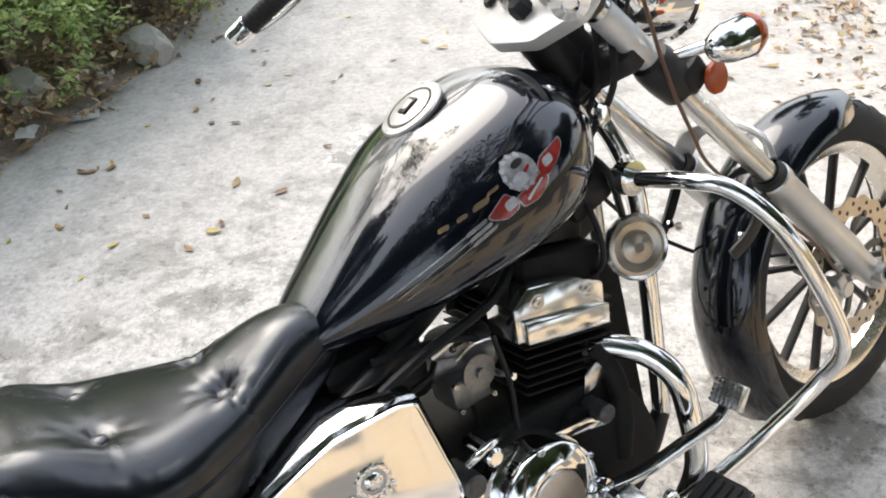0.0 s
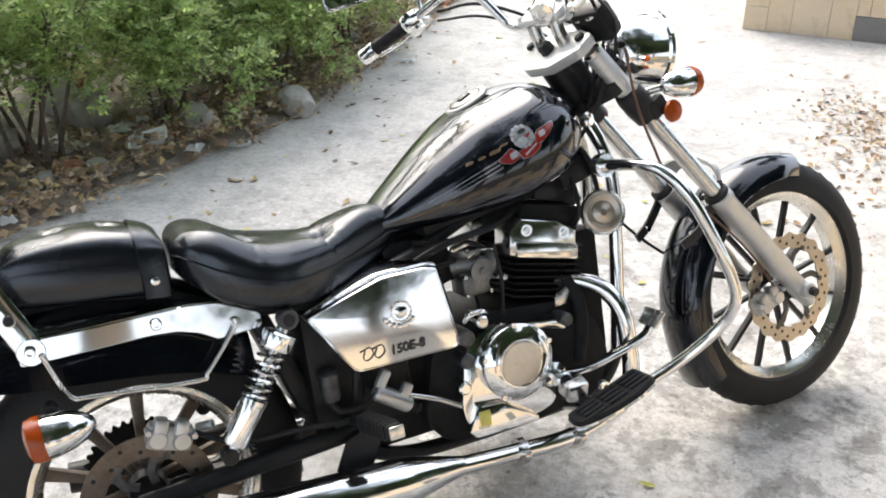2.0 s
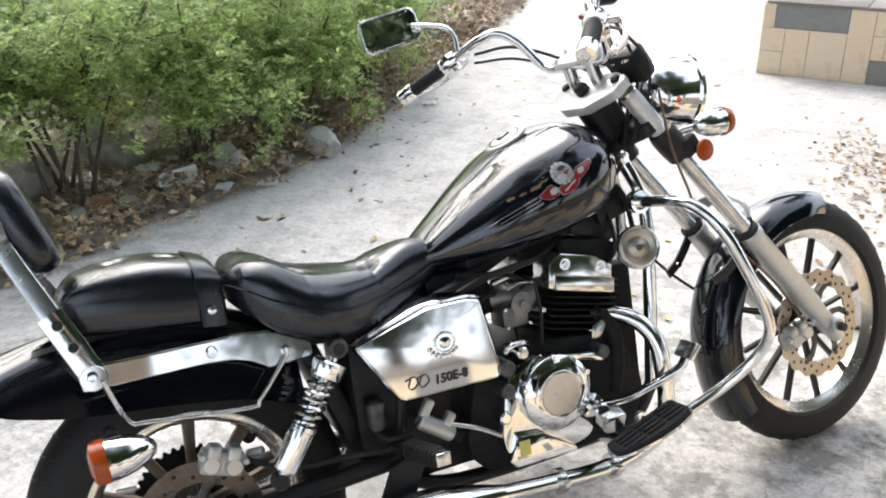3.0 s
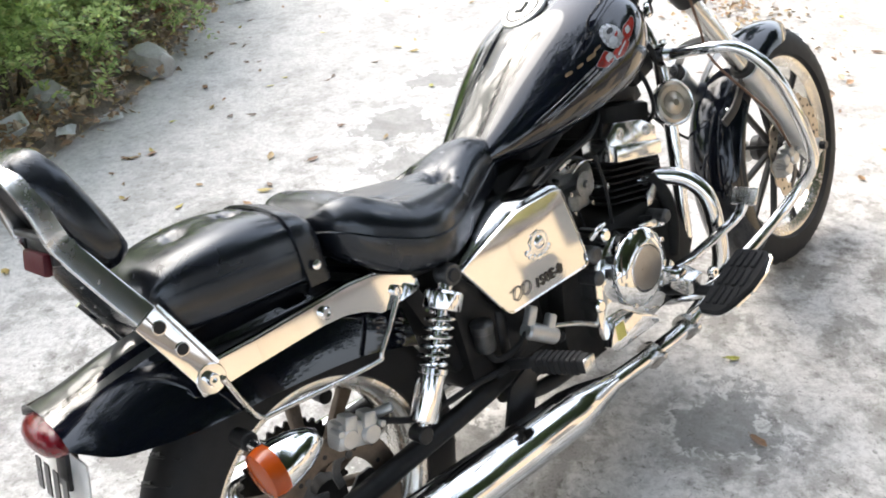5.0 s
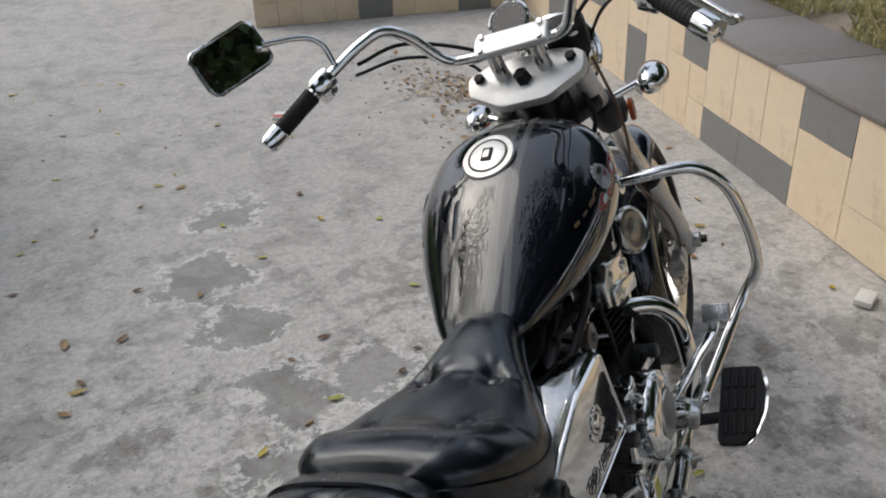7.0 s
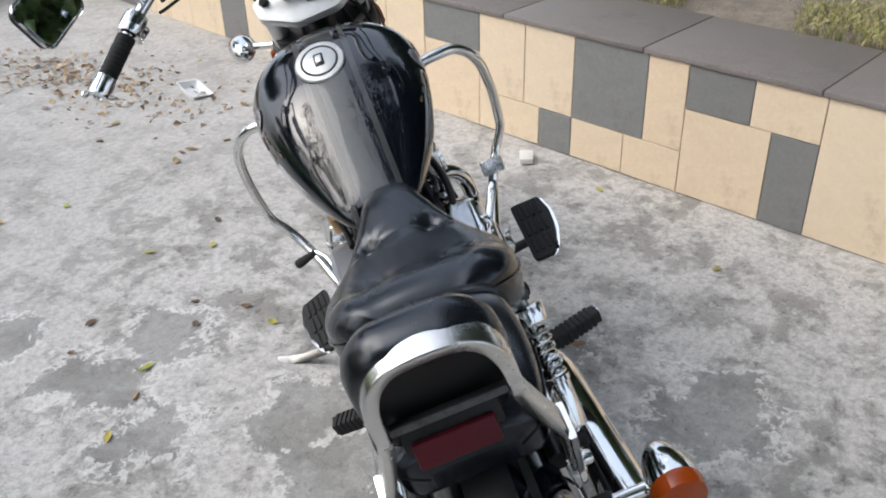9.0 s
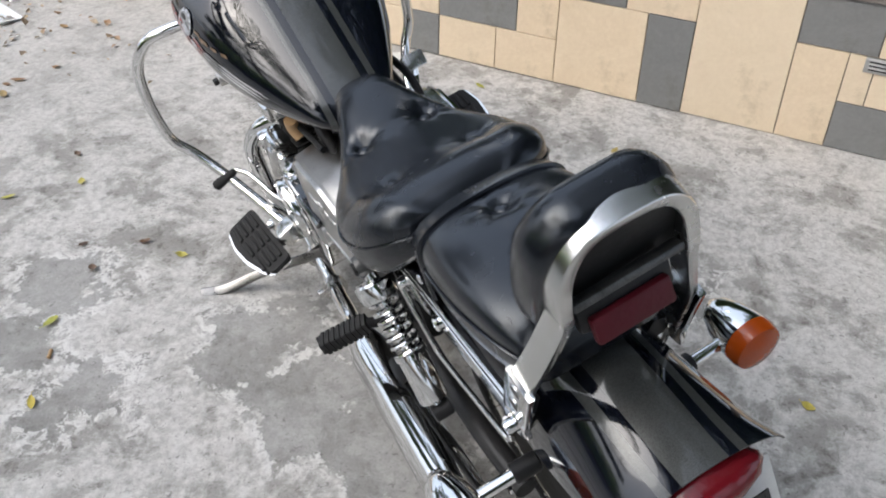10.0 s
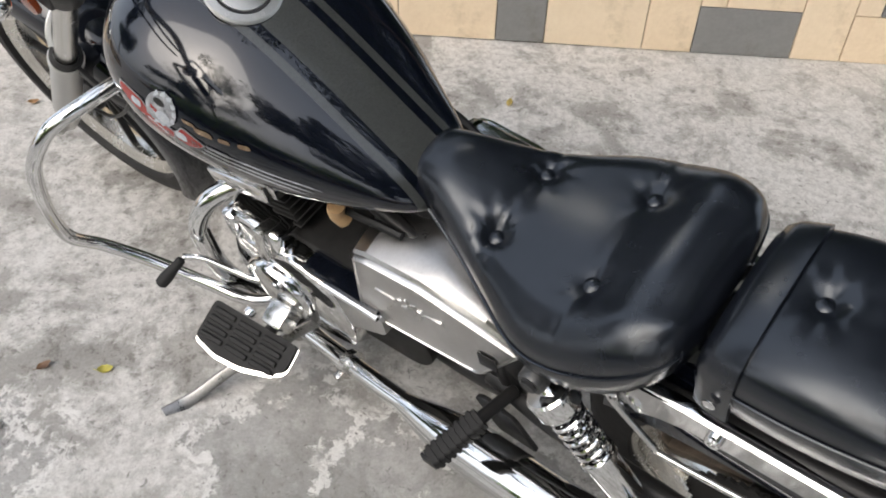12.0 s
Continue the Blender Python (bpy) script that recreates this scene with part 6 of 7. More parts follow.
def make_carburettor():
    c = part("carburettor", rod((0.02, 0.70, 0.575), (0.06, 0.80, 0.575), 0.032, 20, 0.004), CARB_ALLOY, bike, "grey alloy carburettor")
    part("float_bowl", box((0.05, 0.735, 0.535), (0.07, 0.065, 0.05), bevel=0.008), CARB_ALLOY, c)
    part("diaphragm_top", lathe([(0, 0), (0.034, 0), (0.036, 0.006), (0.034, 0.014), (0.015, 0.02), (0, 0.021)], (0.05, 0.735, 0.600), (0.1, 0, 1), 24), CARB_ALLOY, c)
    part("choke_cam", lathe([(0, 0), (0.026, 0), (0.027, 0.006), (0.008, 0.007), (0.008, 0.014), (0, 0.015)], (0.095, 0.745, 0.565), (1, 0, 0), 24), CARB_ALLOY, c)
    for y, z in ((0.708, 0.515), (0.765, 0.515), (0.708, 0.556), (0.765, 0.556), (0.72, 0.612), (0.75, 0.612)):
        bolt((0.086, y, z), 0.005, (1, 0, 0), c, DULL_CHROME)
    part("throttle_link", sweep(bmesh.new(), curve_points([(0.100, 0.715, 0.600), (0.105, 0.740, 0.612), (0.104, 0.775, 0.606)], 4), rounded(0.004, 0.002, 0.001, 1)), DULL_CHROME, c)
    part("idle_screw", rod((0.085, 0.775, 0.545), (0.125, 0.785, 0.545), 0.006, 12), CHROME, c)
    part("choke_lever", box((0.098, 0.700, 0.628), (0.012, 0.045, 0.010), (12, 0, 0), 0.003), DULL_CHROME, c)
    part("drain_hose", tube([(0.07, 0.735, 0.51), (0.085, 0.73, 0.48), (0.10, 0.70, 0.45), (0.11, 0.66, 0.43)], 0.004, 8, 5), RUBBER, c)
    part("intake_boot", tube([(0.0, 0.60, 0.56), (0.01, 0.65, 0.57), (0.02, 0.71, 0.575)], 0.034, 16, 4), RUBBER, c)
    part("fuel_tap", tube([(-0.12, 0.66, 0.665), (-0.12, 0.665, 0.645), (-0.115, 0.66, 0.625)], 0.013, 12, 4), TAN_HOSE, bike, "tan rubber fuel tap grip")
    for pts, r in (([(0.09, 0.60, 0.655), (0.10, 0.70, 0.64), (0.09, 0.76, 0.61), (0.05, 0.76, 0.58)], 0.006), ([(0.11, 0.56, 0.61), (0.12, 0.66, 0.645), (0.10, 0.80, 0.66), (0.05, 0.90, 0.70)], 0.008),
                   ([(0.12, 0.77, 0.62), (0.125, 0.775, 0.54), (0.13, 0.765, 0.47)], 0.004), ([(0.09, 0.52, 0.60), (0.115, 0.58, 0.60), (0.105, 0.66, 0.60), (0.06, 0.70, 0.59)], 0.005),
                   ([(-0.10, 0.56, 0.64), (-0.11, 0.70, 0.65), (-0.09, 0.85, 0.68), (-0.04, 0.97, 0.76)], 0.007), ([(0.03, 0.98, 0.80), (0.10, 0.99, 0.72), (0.12, 0.985, 0.64), (0.08, 0.97, 0.60)], 0.005),
                   ([(0.06, 1.02, 0.80), (0.11, 1.03, 0.76), (0.09, 1.06, 0.68), (0.07, 1.08, 0.60)], 0.006)):
        part("cable", tube(pts, r, 8, 6), PLASTIC, bike)
    for k in range(5):
        x = -0.05 + 0.025 * k
        part("loom_cable", tube([(x, 1.13, 0.985), (x * 1.3 + 0.02, 1.105, 0.93), (x * 1.5 + 0.03, 1.075, 0.87), (x + 0.02, 1.04, 0.80), (x, 1.0, 0.745)], 0.0045 + 0.0008 * (k % 3), 8, 5), RUBBER, bike)
    part("ignition_box", box((0.075, 1.0, 0.735), (0.05, 0.08, 0.06), (15, 0, 0), 0.008), PLASTIC, bike)
    part("coil_box", box((0.03, 0.95, 0.70), (0.10, 0.09, 0.05), (-15, 0, 0), 0.008), BLACK_METAL, bike)
    h = part("horn", lathe([(0, -0.03), (0.02, -0.03), (0.03, -0.018), (0.046, -0.014), (0.050, -0.006), (0.051, 0.004), (0.047, 0.010), (0.043, 0.006), (0.038, 0.004), (0, 0.003)], (0.131, 1.040, 0.637), (1, -0.30, 0.22), 36), DULL_CHROME, bike, "round chrome-rimmed horn with brassy grey face")
    part("horn_face", lathe([(0.045, 0.0062), (0.038, 0.009), (0.026, 0.005), (0.024, 0.008), (0.010, 0.011), (0.008, 0.013), (0, 0.013)], (0.131, 1.040, 0.637), (1, -0.30, 0.22), 32), DISC, h)
    part("head_stay", box((0.045, 0.985, 0.665), (0.02, 0.10, 0.05), (20, 0, 0), 0.004), BLACK_METAL, bike)
    for s in (1, -1):
        part("side_horn_stay", rod((0.10 * s, 1.06, 0.735), (0.13 * s, 1.062, 0.737), 0.022, 20, 0.005), CHROME, bike)


make_carburettor()


COVER_SLOPE = 0.05


def on_cover(bm, s):
    """Leans what lies on the side cover with the cover's slanting face."""
    for v in bm.verts:
        v.co.x += s * COVER_SLOPE * (v.co.y - 0.40)
    return bm


def cover_x(y):
    return 0.147 + COVER_SLOPE * (y - 0.40)


def make_side_cover(s):
    """A wedge-shaped cover: a flat face in a bevelled rim, and two facets rising inward to the seat."""
    shine = CHROME if s > 0 else SATIN
    face = round_outline([(0.338, 0.568), (0.500, 0.616), (0.598, 0.618), (0.620, 0.610), (0.650, 0.446), (0.640, 0.434), (0.428, 0.434), (0.414, 0.442)], 0.007, 3)
    yc, zc = 0.515, 0.530
    rows = []
    for k, dx in ((0.985, -0.075), (1.0, -0.03), (1.0, -0.009), (0.985, -0.0035), (0.968, -0.0015), (0.955, -0.0015), (0.945, -0.004), (0.70, -0.0035), (0.40, -0.003), (0.05, -0.003)):
        rows.append([Vector((s * (cover_x(yc + (y - yc) * k) + dx), yc + (y - yc) * k, zc + (z - zc) * k)) for y, z in face])
    cover = part("side_cover", loft(rows), shine, bike, "polished chrome side cover with embossed emblem" if s > 0 else "satin silver side cover with embossed emblem", sharp=26)
    crest = [(0.336, 0.569), (0.400, 0.588), (0.460, 0.606), (0.500, 0.617), (0.598, 0.619), (0.621, 0.612)]
    inner = [(0.134, 0.345, 0.574), (0.112, 0.400, 0.598), (0.095, 0.460, 0.620), (0.082, 0.505, 0.632), (0.060, 0.600, 0.630), (0.058, 0.632, 0.616)]
    deep = [(0.10, 0.350, 0.576), (0.07, 0.402, 0.602), (0.05, 0.460, 0.626), (0.04, 0.507, 0.638), (0.02, 0.600, 0.630), (0.02, 0.634, 0.610)]
    top = [[Vector((s * (cover_x(y) - 0.010), y, z)) for y, z in crest], [Vector((s * (cover_x(y) - 0.015), y, z + 0.0045)) for y, z in crest]]
    for u in (0.12, 0.35, 0.65, 0.90):
        top.append([Vector((s * ((cover_x(y) - 0.015) * (1 - u) + x1 * u), y * (1 - u) + y1 * u, (z + 0.0045) * (1 - u) + z1 * u + 0.003 * math.sin(math.pi * u))) for (y, z), (x1, y1, z1) in zip(crest, inner)])
    top.append([Vector((s * x, y, z)) for x, y, z in inner])
    top.append([Vector((s * x, y, z)) for x, y, z in deep])
    tb = loft(top, caps=False, close=False)
    bmesh.ops.solidify(tb, geom=tb.faces[:], thickness=-0.003 * s)
    part("cover_shoulder", tb, shine, cover, sharp=16)
    nose = [[Vector((s * (cover_x(0.62) - dx), y, z)) for y, z in ((0.624, 0.612), (0.636, 0.540), (0.650, 0.446))] for dx in (0.008, 0.04, 0.09)]
    nb = loft(nose, caps=False, close=False)
    bmesh.ops.solidify(nb, geom=nb.faces[:], thickness=0.003)
    part("cover_front", nb, shine, cover)
    ex = 0.1455
    ey, ez = 0.530, 0.538
    flower = [(ey + (0.024 + 0.003 * math.cos(9 * a)) * math.cos(a), ez + (0.022 + 0.003 * math.cos(9 * a)) * math.sin(a)) for a in [2 * math.pi * k / 72 for k in range(72)]]
    emblem = part("cover_emblem", on_cover(plate(flower, s * (ex - 0.004), s * (ex + 0.0008), 0.0), s), shine, cover, "embossed round emblem")
    if s > 0:
        for k in range(16):
            a = radians(22.5 * k + 8)
            q = Vector((s * (ex + 0.0002), ey + 0.021 * math.cos(a), ez + 0.020 * math.sin(a)))
            e = Vector((0, -math.sin(a) + 0.35 * math.cos(a), math.cos(a) + 0.35 * math.sin(a))) * 0.008
            part("wreath_leaf", on_cover(sweep(bmesh.new(), [q - e * 0.6, q, q + e * 0.6], lambda u: rounded(0.0012 + 0.0022 * math.sin(math.pi * u), 0.0012, 0.0008, 2), up=(1, 0, 0)), s), shine, emblem)
        for k in range(7):
            a = radians(200 + 20 * k)
            q = Vector((ex, ey - 0.002 + 0.033 * math.cos(a), ez + 0.028 * math.sin(a)))
            part("scroll_relief", on_cover(lathe([(0.006, 0), (0.005, 0.0016), (0.0, 0.0024)], q, (1, 0, 0), 10), s), shine, emblem)
    part("emblem_boss", on_cover(lathe([(0, 0), (0.014, 0), (0.012, 0.003), (0.006, 0.005), (0, 0.005)], (s * ex, ey, ez), (s, 0, 0), 20), s), shine, emblem)
    for dy in (() if s > 0 else (-0.05, 0.05)):
        wing = [(ey + dy * 0.5, ez - 0.008), (ey + dy * 1.3, ez + 0.004), (ey + dy * 1.2, ez + 0.014), (ey + dy * 0.5, ez + 0.008)]
        part("emblem_wing", on_cover(plate(wing, s * (ex - 0.004), s * (ex + 0.001), 0.001, None, None, 1), s), shine, emblem)
    if s > 0:
        cu = bpy.data.curves.new("model_number", "FONT")
        cu.body, cu.size, cu.extrude = "150E-8", 0.0265, 0.0004
        cu.shear, cu.offset = 0.12, 0.0007
        txt = new("model_number", cu)
        bpy.context.view_layer.update()
        me = bpy.data.meshes.new_from_object(txt.evaluated_get(bpy.context.evaluated_depsgraph_get()))
        bpy.data.objects.remove(txt)
        b = bmesh.new()
        b.from_mesh(me)
        bmesh.ops.transform(b, matrix=pose(ex + 0.0006, 0.496, 0.4555, 90, 0, 90) @ pose(0, 0, 0, 0, 0, 1), verts=b.verts)
        part("model_number", on_cover(b, s), DECAL_BLACK, cover, "black lettered model number")
        sw = bmesh.new()
        for y0 in (0.446, 0.470):
            tube([(ex + 0.0004, y0, 0.478), (ex + 0.0004, y0 - 0.006, 0.462), (ex + 0.0004, y0 + 0.002, 0.456), (ex + 0.0004, y0 + 0.015, 0.466), (ex + 0.0004, y0 + 0.010, 0.481), (ex + 0.0004, y0 - 0.012, 0.476)], 0.0011, 6, 5, sw)
        part("scroll_mark", on_cover(sw, s), DECAL_BLACK, cover, "two black scroll strokes")
    else:
        part("cover_patch", on_cover(box((s * (ex + 0.0006), 0.398, 0.505), (0.002, 0.030, 0.034), (0, 0, 0), 0.0005), s), PLASTIC, cover)
    return cover


both_sides(make_side_cover)


def make_exhaust(s):
    # header pipe, joint clamps, silencer
    pts = [(0.075 * s, 0.935, 0.494), (0.105 * s, 0.968, 0.494), (0.150 * s, 1.005, 0.474), (0.180 * s, 1.028, 0.428), (0.188 * s, 1.034, 0.360), (0.186 * s, 1.034, 0.270), (0.172 * s, 1.010, 0.205), (0.160 * s, 0.96, 0.175), (0.168 * s, 0.86, 0.165), (0.178 * s, 0.72, 0.178), (0.186 * s, 0.58, 0.195)]
    ex = part("exhaust", tube(pts, 0.0195, 18, 7), CHROME, bike, "chrome exhaust pipe with long silencer")
    part("exhaust_flange", lathe([(0.022, 0), (0.032, 0.002), (0.032, 0.010), (0.022, 0.012)], (0.080 * s, 0.940, 0.494), (0.6 * s, 0.7, 0.0), 20, closed=True), BLACK_METAL, ex)
    for y in (0.885, 0.742):
        p = Vector(((0.167 if y > 0.8 else 0.177) * s, y, 0.166 if y > 0.8 else 0.176))
        cl = part("pipe_clamp", lathe([(0.019, -0.008), (0.0285, -0.008), (0.0290, 0.008), (0.019, 0.008)], p, (0.05 * s, -1, 0.08), 24, closed=True), DULL_CHROME, ex, "pipe clamp with bolt")
        part("clamp_lug", box(p + Vector((0.030 * s, 0, 0.004)), (0.020, 0.014, 0.014), bevel=0.002), DULL_CHROME, cl)
    a, b = Vector((0.186 * s, 0.60, 0.194)), Vector((0.205 * s, -0.13, 0.256))
    l = (b - a).length
    mf = part("silencer", lathe([(0.020, 0), (0.024, 0.02), (0.040, 0.09), (0.047, 0.14), (0.0495, l - 0.06), (0.046, l - 0.04), (0.036, l - 0.03), (0.0, l - 0.03)], a, b - a, 36), CHROME, ex, "long chrome silencer")
    part("silencer_tip", lathe([(0.034, l - 0.034), (0.033, l + 0.012), (0.028, l + 0.014), (0.027, l - 0.02), (0, l - 0.022)], a, b - a, 28), BLACK_METAL, mf, "black silencer tip")
    part("silencer_stay", plate(round_outline([(0.34, 0.22), (0.38, 0.30), (0.44, 0.32), (0.46, 0.30), (0.42, 0.22)], 0.01), 0.13 * s, 0.138 * s, 0.001), BLACK_METAL, ex)


both_sides(make_exhaust)


def make_guard(s):
    pts = [(0.075 * s, 1.062, 0.735), (0.13 * s, 1.062, 0.738), (0.22 * s, 1.075, 0.742), (0.275 * s, 1.098, 0.728), (0.318 * s, 1.130, 0.670), (0.335 * s, 1.170, 0.575), (0.338 * s, 1.208, 0.480), (0.332 * s, 1.216, 0.425), (0.300 * s, 1.205, 0.372), (0.262 * s, 1.150, 0.315), (0.225 * s, 1.060, 0.262), (0.190 * s, 0.965, 0.225), (0.12 * s, 0.92, 0.21), (0.06 * s, 0.91, 0.205)]
    g = part("engine_guard", tube(pts, 0.0128, 16, 7), CHROME, bike, "chrome tubular engine guard")
    part("guard_clamp", lathe([(0.013, -0.012), (0.026, -0.012), (0.027, 0.0), (0.026, 0.012), (0.013, 0.012)], (0.118 * s, 1.062, 0.738), (1, 0, 0), 20, closed=True), CHROME, g)
    bolt((0.118 * s, 1.062, 0.766), 0.008, (0, 0, 1), g)


both_sides(make_guard)


def make_floorboard(s):
    base = Vector((0.270, 0.902, 0.288)) if s > 0 else Vector((-0.246, 0.878, 0.292))
    y_axis = (Vector((0, 0.19, 0.062)) if s > 0 else Vector((-0.018, 0.17, 0.034))).normalized()
    x_axis = Vector((s * 1.0, 0, 0.05 if s > 0 else -0.32)).normalized()
    x_axis = (x_axis - y_axis * x_axis.dot(y_axis)).normalized()
    z_axis = (x_axis.cross(y_axis) * s).normalized()
    m = Matrix((x_axis, y_axis, z_axis)).transposed().to_4x4()
    m.translation = base
    # outline across (outward) and along
    o = round_outline([(-0.006, -0.108), (0.048, -0.110), (0.066, -0.082), (0.084, -0.02), (0.088, 0.045), (0.076, 0.104), (-0.006, 0.106)], 0.012, 4)
    XF[0] = m
    fb = part("floorboard", loft([[Vector((x, y * 0.88, z)) for x, y in o] for z in (-0.008, -0.002)]), CHROME, bike, "chrome footboard with a black rubber pad")
    pad = loft([[Vector((min(x, 0.92 * x + 0.0005) - 0.001, y * 0.88 * 0.985 + (0.003 if y < 0 else 0.0), z)) for x, y in o] for z in (-0.003, 0.006)])
    part("rubber_pad", pad, RUBBER, fb, "ribbed black rubber pad")
    for k in range(4):
        for j in range(3):
            x, y = 0.008 + k * 0.0165, -0.050 + j * 0.055
            part("rib", box((x, y, 0.008), (0.0105, 0.048, 0.006), bevel=0.002, seg=1), RUBBER, fb)
    XF[0] = Matrix()
    part("board_mount", tube([(0.10 * s, base.y - 0.02, 0.25), (0.18 * s, base.y - 0.02, base.z - 0.025), (0.27 * s, base.y - 0.01, base.z - 0.02)], 0.012, 12, 4), BLACK_METAL, fb)
    part("mount_bracket", box((0.205 * s, base.y - 0.03, base.z + 0.006), (0.05, 0.05, 0.045), (0, 20 * s, 0), 0.008), DULL_CHROME, fb)
    bolt((0.225 * s, base.y + 0.03, base.z), 0.012, (s, 0, 0), fb, h=0.014)


both_sides(make_floorboard)


def make_pedals():
    arm = part("brake_pedal", sweep(bmesh.new(), curve_points([(0.165, 0.85, 0.318), (0.185, 0.92, 0.318), (0.215, 0.985, 0.345), (0.245, 1.035, 0.375), (0.258, 1.050, 0.405)], 6), rounded(0.006, 0.011, 0.003), up=(1, 0, 0)), CHROME, bike, "chrome brake pedal with ribbed pad")
    part("pedal_pivot", rod((0.13, 0.85, 0.318), (0.215, 0.85, 0.318), 0.018, 20, 0.004), CHROME, arm)
    XF[0] = pose(0.262, 1.050, 0.418, 52, 0, 0)
    part("pedal_pad", box((0, 0, 0), (0.058, 0.040, 0.012), bevel=0.004), DULL_CHROME, arm, "studded metal pedal pad")
    studs = bmesh.new()
    for i in range(7):
        for j in range(5):
            box((-0.024 + i * 0.008, -0.015 + j * 0.0075, 0.007), (0.005, 0.0045, 0.003), bevel=0, bm=studs)
    tagged(part("pedal_studs", studs, DULL_CHROME, arm), kind="stuff")
    XF[0] = Matrix()
    part("brake_rod", tube([(0.155, 0.83, 0.30), (0.150, 0.70, 0.275), (0.145, 0.58, 0.335), (0.140, 0.52, 0.36)], 0.006, 10, 5), DULL_CHROME, arm)
    mc = part("rear_master_cylinder", rod((0.135, 0.455, 0.385), (0.135, 0.525, 0.335), 0.018, 18, 0.004), ALLOY_PAINT, bike, "silver rear brake master cylinder")
    for y, z in ((0.462, 0.395), (0.505, 0.355)):
        part("mounting_lug", box((0.138, y + 0.012, z + 0.012), (0.018, 0.022, 0.040), (-35, 0, 0), 0.005), ALLOY_PAINT, mc)
    part("boot", lathe([(0.010, 0), (0.014, 0.004), (0.010, 0.01), (0.014, 0.016), (0.009, 0.024)], (0.135, 0.525, 0.335), (0, 0.8, -0.55), 14), RUBBER, mc)
    part("fluid_cup", lathe([(0, 0), (0.018, 0), (0.020, 0.006), (0.020, 0.04), (0.022, 0.042), (0.022, 0.058), (0.012, 0.064), (0, 0.064)], (0.112, 0.37, 0.385), (0.1, 0, 1), 24), ALLOY, bike, "small dark brake fluid cup with black lid")
    part("fluid_hose", tube([(0.118, 0.36, 0.40), (0.122, 0.38, 0.36), (0.13, 0.43, 0.36), (0.135, 0.46, 0.38)], 0.007, 10, 5), RUBBER, bike)
    part("rear_brake_hose", tube([(0.135, 0.47, 0.375), (0.13, 0.40, 0.34), (0.13, 0.30, 0.35), (0.128, 0.18, 0.36), (0.12, 0.10, 0.40)], 0.006, 10, 6), RUBBER, bike)
    sp = [Vector((0.13, 0.36 + 0.05 * k / 80, 0.338)) + Vector((0, 0, 0)) + Vector((math.cos(k * 0.7) * 0.008, 0, math.sin(k * 0.7) * 0.008)) for k in range(81)]
    part("return_spring", sweep(bmesh.new(), sp, circle(0.0016, 6)), BLACK_METAL, bike)
    # left: gear lever, side stand
    gl = part("gear_lever", tube([(-0.165, 0.86, 0.345), (-0.19, 0.92, 0.345), (-0.215, 1.00, 0.376), (-0.238, 1.032, 0.388)], 0.006, 10, 5), CHROME, bike, "chrome gear lever with rubber toe peg")
    part("toe_peg", lathe([(0.006, 0), (0.0085, 0.002), (0.0095, 0.02), (0.0125, 0.045), (0.0115, 0.060), (0.006, 0.064), (0, 0.064)], (-0.242, 1.030, 0.388), (-0.9, 0.2, -0.35), 16), RUBBER, gl, "flared black rubber toe peg")
    st = part("side_stand", sweep(bmesh.new(), curve_points([(-0.085, 0.80, 0.205), (-0.16, 0.86, 0.185), (-0.30, 0.945, 0.150), (-0.395, 0.985, 0.128), (-0.455, 1.0, 0.135)], 6), lambda u: rounded(0.011 + 0.006 * max(0, u - 0.7) / 0.3, 0.011 - 0.006 * max(0, u - 0.7) / 0.3, 0.004)), WORN_STEEL, bike, "worn chrome side stand with a flattened foot")
    part("stand_pivot", rod((-0.085, 0.80, 0.23), (-0.085, 0.80, 0.17), 0.018, 18), BLACK_METAL, st)
    for s in (1, -1):
        a, b = (Vector((0.195, 0.405, 0.357)), Vector((0.300, 0.432, 0.361))) if s > 0 else (Vector((-0.178, 0.408, 0.358)), Vector((-0.270, 0.440, 0.334)))
        d = (b - a).normalized()
        peg = part("passenger_peg", rod((0.10 * s, 0.40, 0.33), a + d * 0.01, 0.011, 14), BLACK_METAL, bike, "folding passenger footpeg with ribbed rubber")
        part("peg_rubber", sweep(bmesh.new(), [a, b], rounded(0.016, 0.014, 0.005), up=(0, 0, 1)), RUBBER, peg)
        for k in range(8):
            part("peg_rib", sweep(bmesh.new(), [a + d * (0.008 + k * 0.0115), a + d * (0.0145 + k * 0.0115)], rounded(0.0185, 0.0165, 0.005), up=(0, 0, 1)), RUBBER, peg)
        part("peg_end", box(b + d * 0.003, (0.006, 0.030, 0.026), (0, 0, 0), 0.002), PLASTIC if s < 0 else DULL_CHROME, peg)


make_pedals()

# ---- loose things on the ground ----


def leaf_mesh(name, l, w, curl, seed):
    rng = random.Random(seed)
    bm = bmesh.new()
    rows = []
    for i in range(7):
        u = i / 6
        hw = w * math.sin(math.pi * (u * 0.94 + 0.03)) ** 0.8
        z = curl * (u - 0.5) ** 2 * 4 * l * 0.3
        rows.append([Vector(((u - 0.5) * l, -hw, z + hw * 0.35 + 0.003)), Vector(((u - 0.5) * l, 0, z + 0.002)), Vector(((u - 0.5) * l, hw, z + hw * (0.2 + 0.4 * rng.random()) + 0.003))])
    loft(rows, caps=False, bm=bm, close=False)
    tube([(-l * 0.5, 0, curl * l * 0.3 + 0.002), (-l * 0.62, 0.002, curl * l * 0.33 + 0.003), (-l * 0.72, 0.006, curl * l * 0.3 + 0.003)], 0.0007, 5, 2, bm)
    for f in bm.faces:
        f.smooth = True
    me = bpy.data.meshes.new(name)
    bm.to_mesh(me)
    bm.free()
    return me


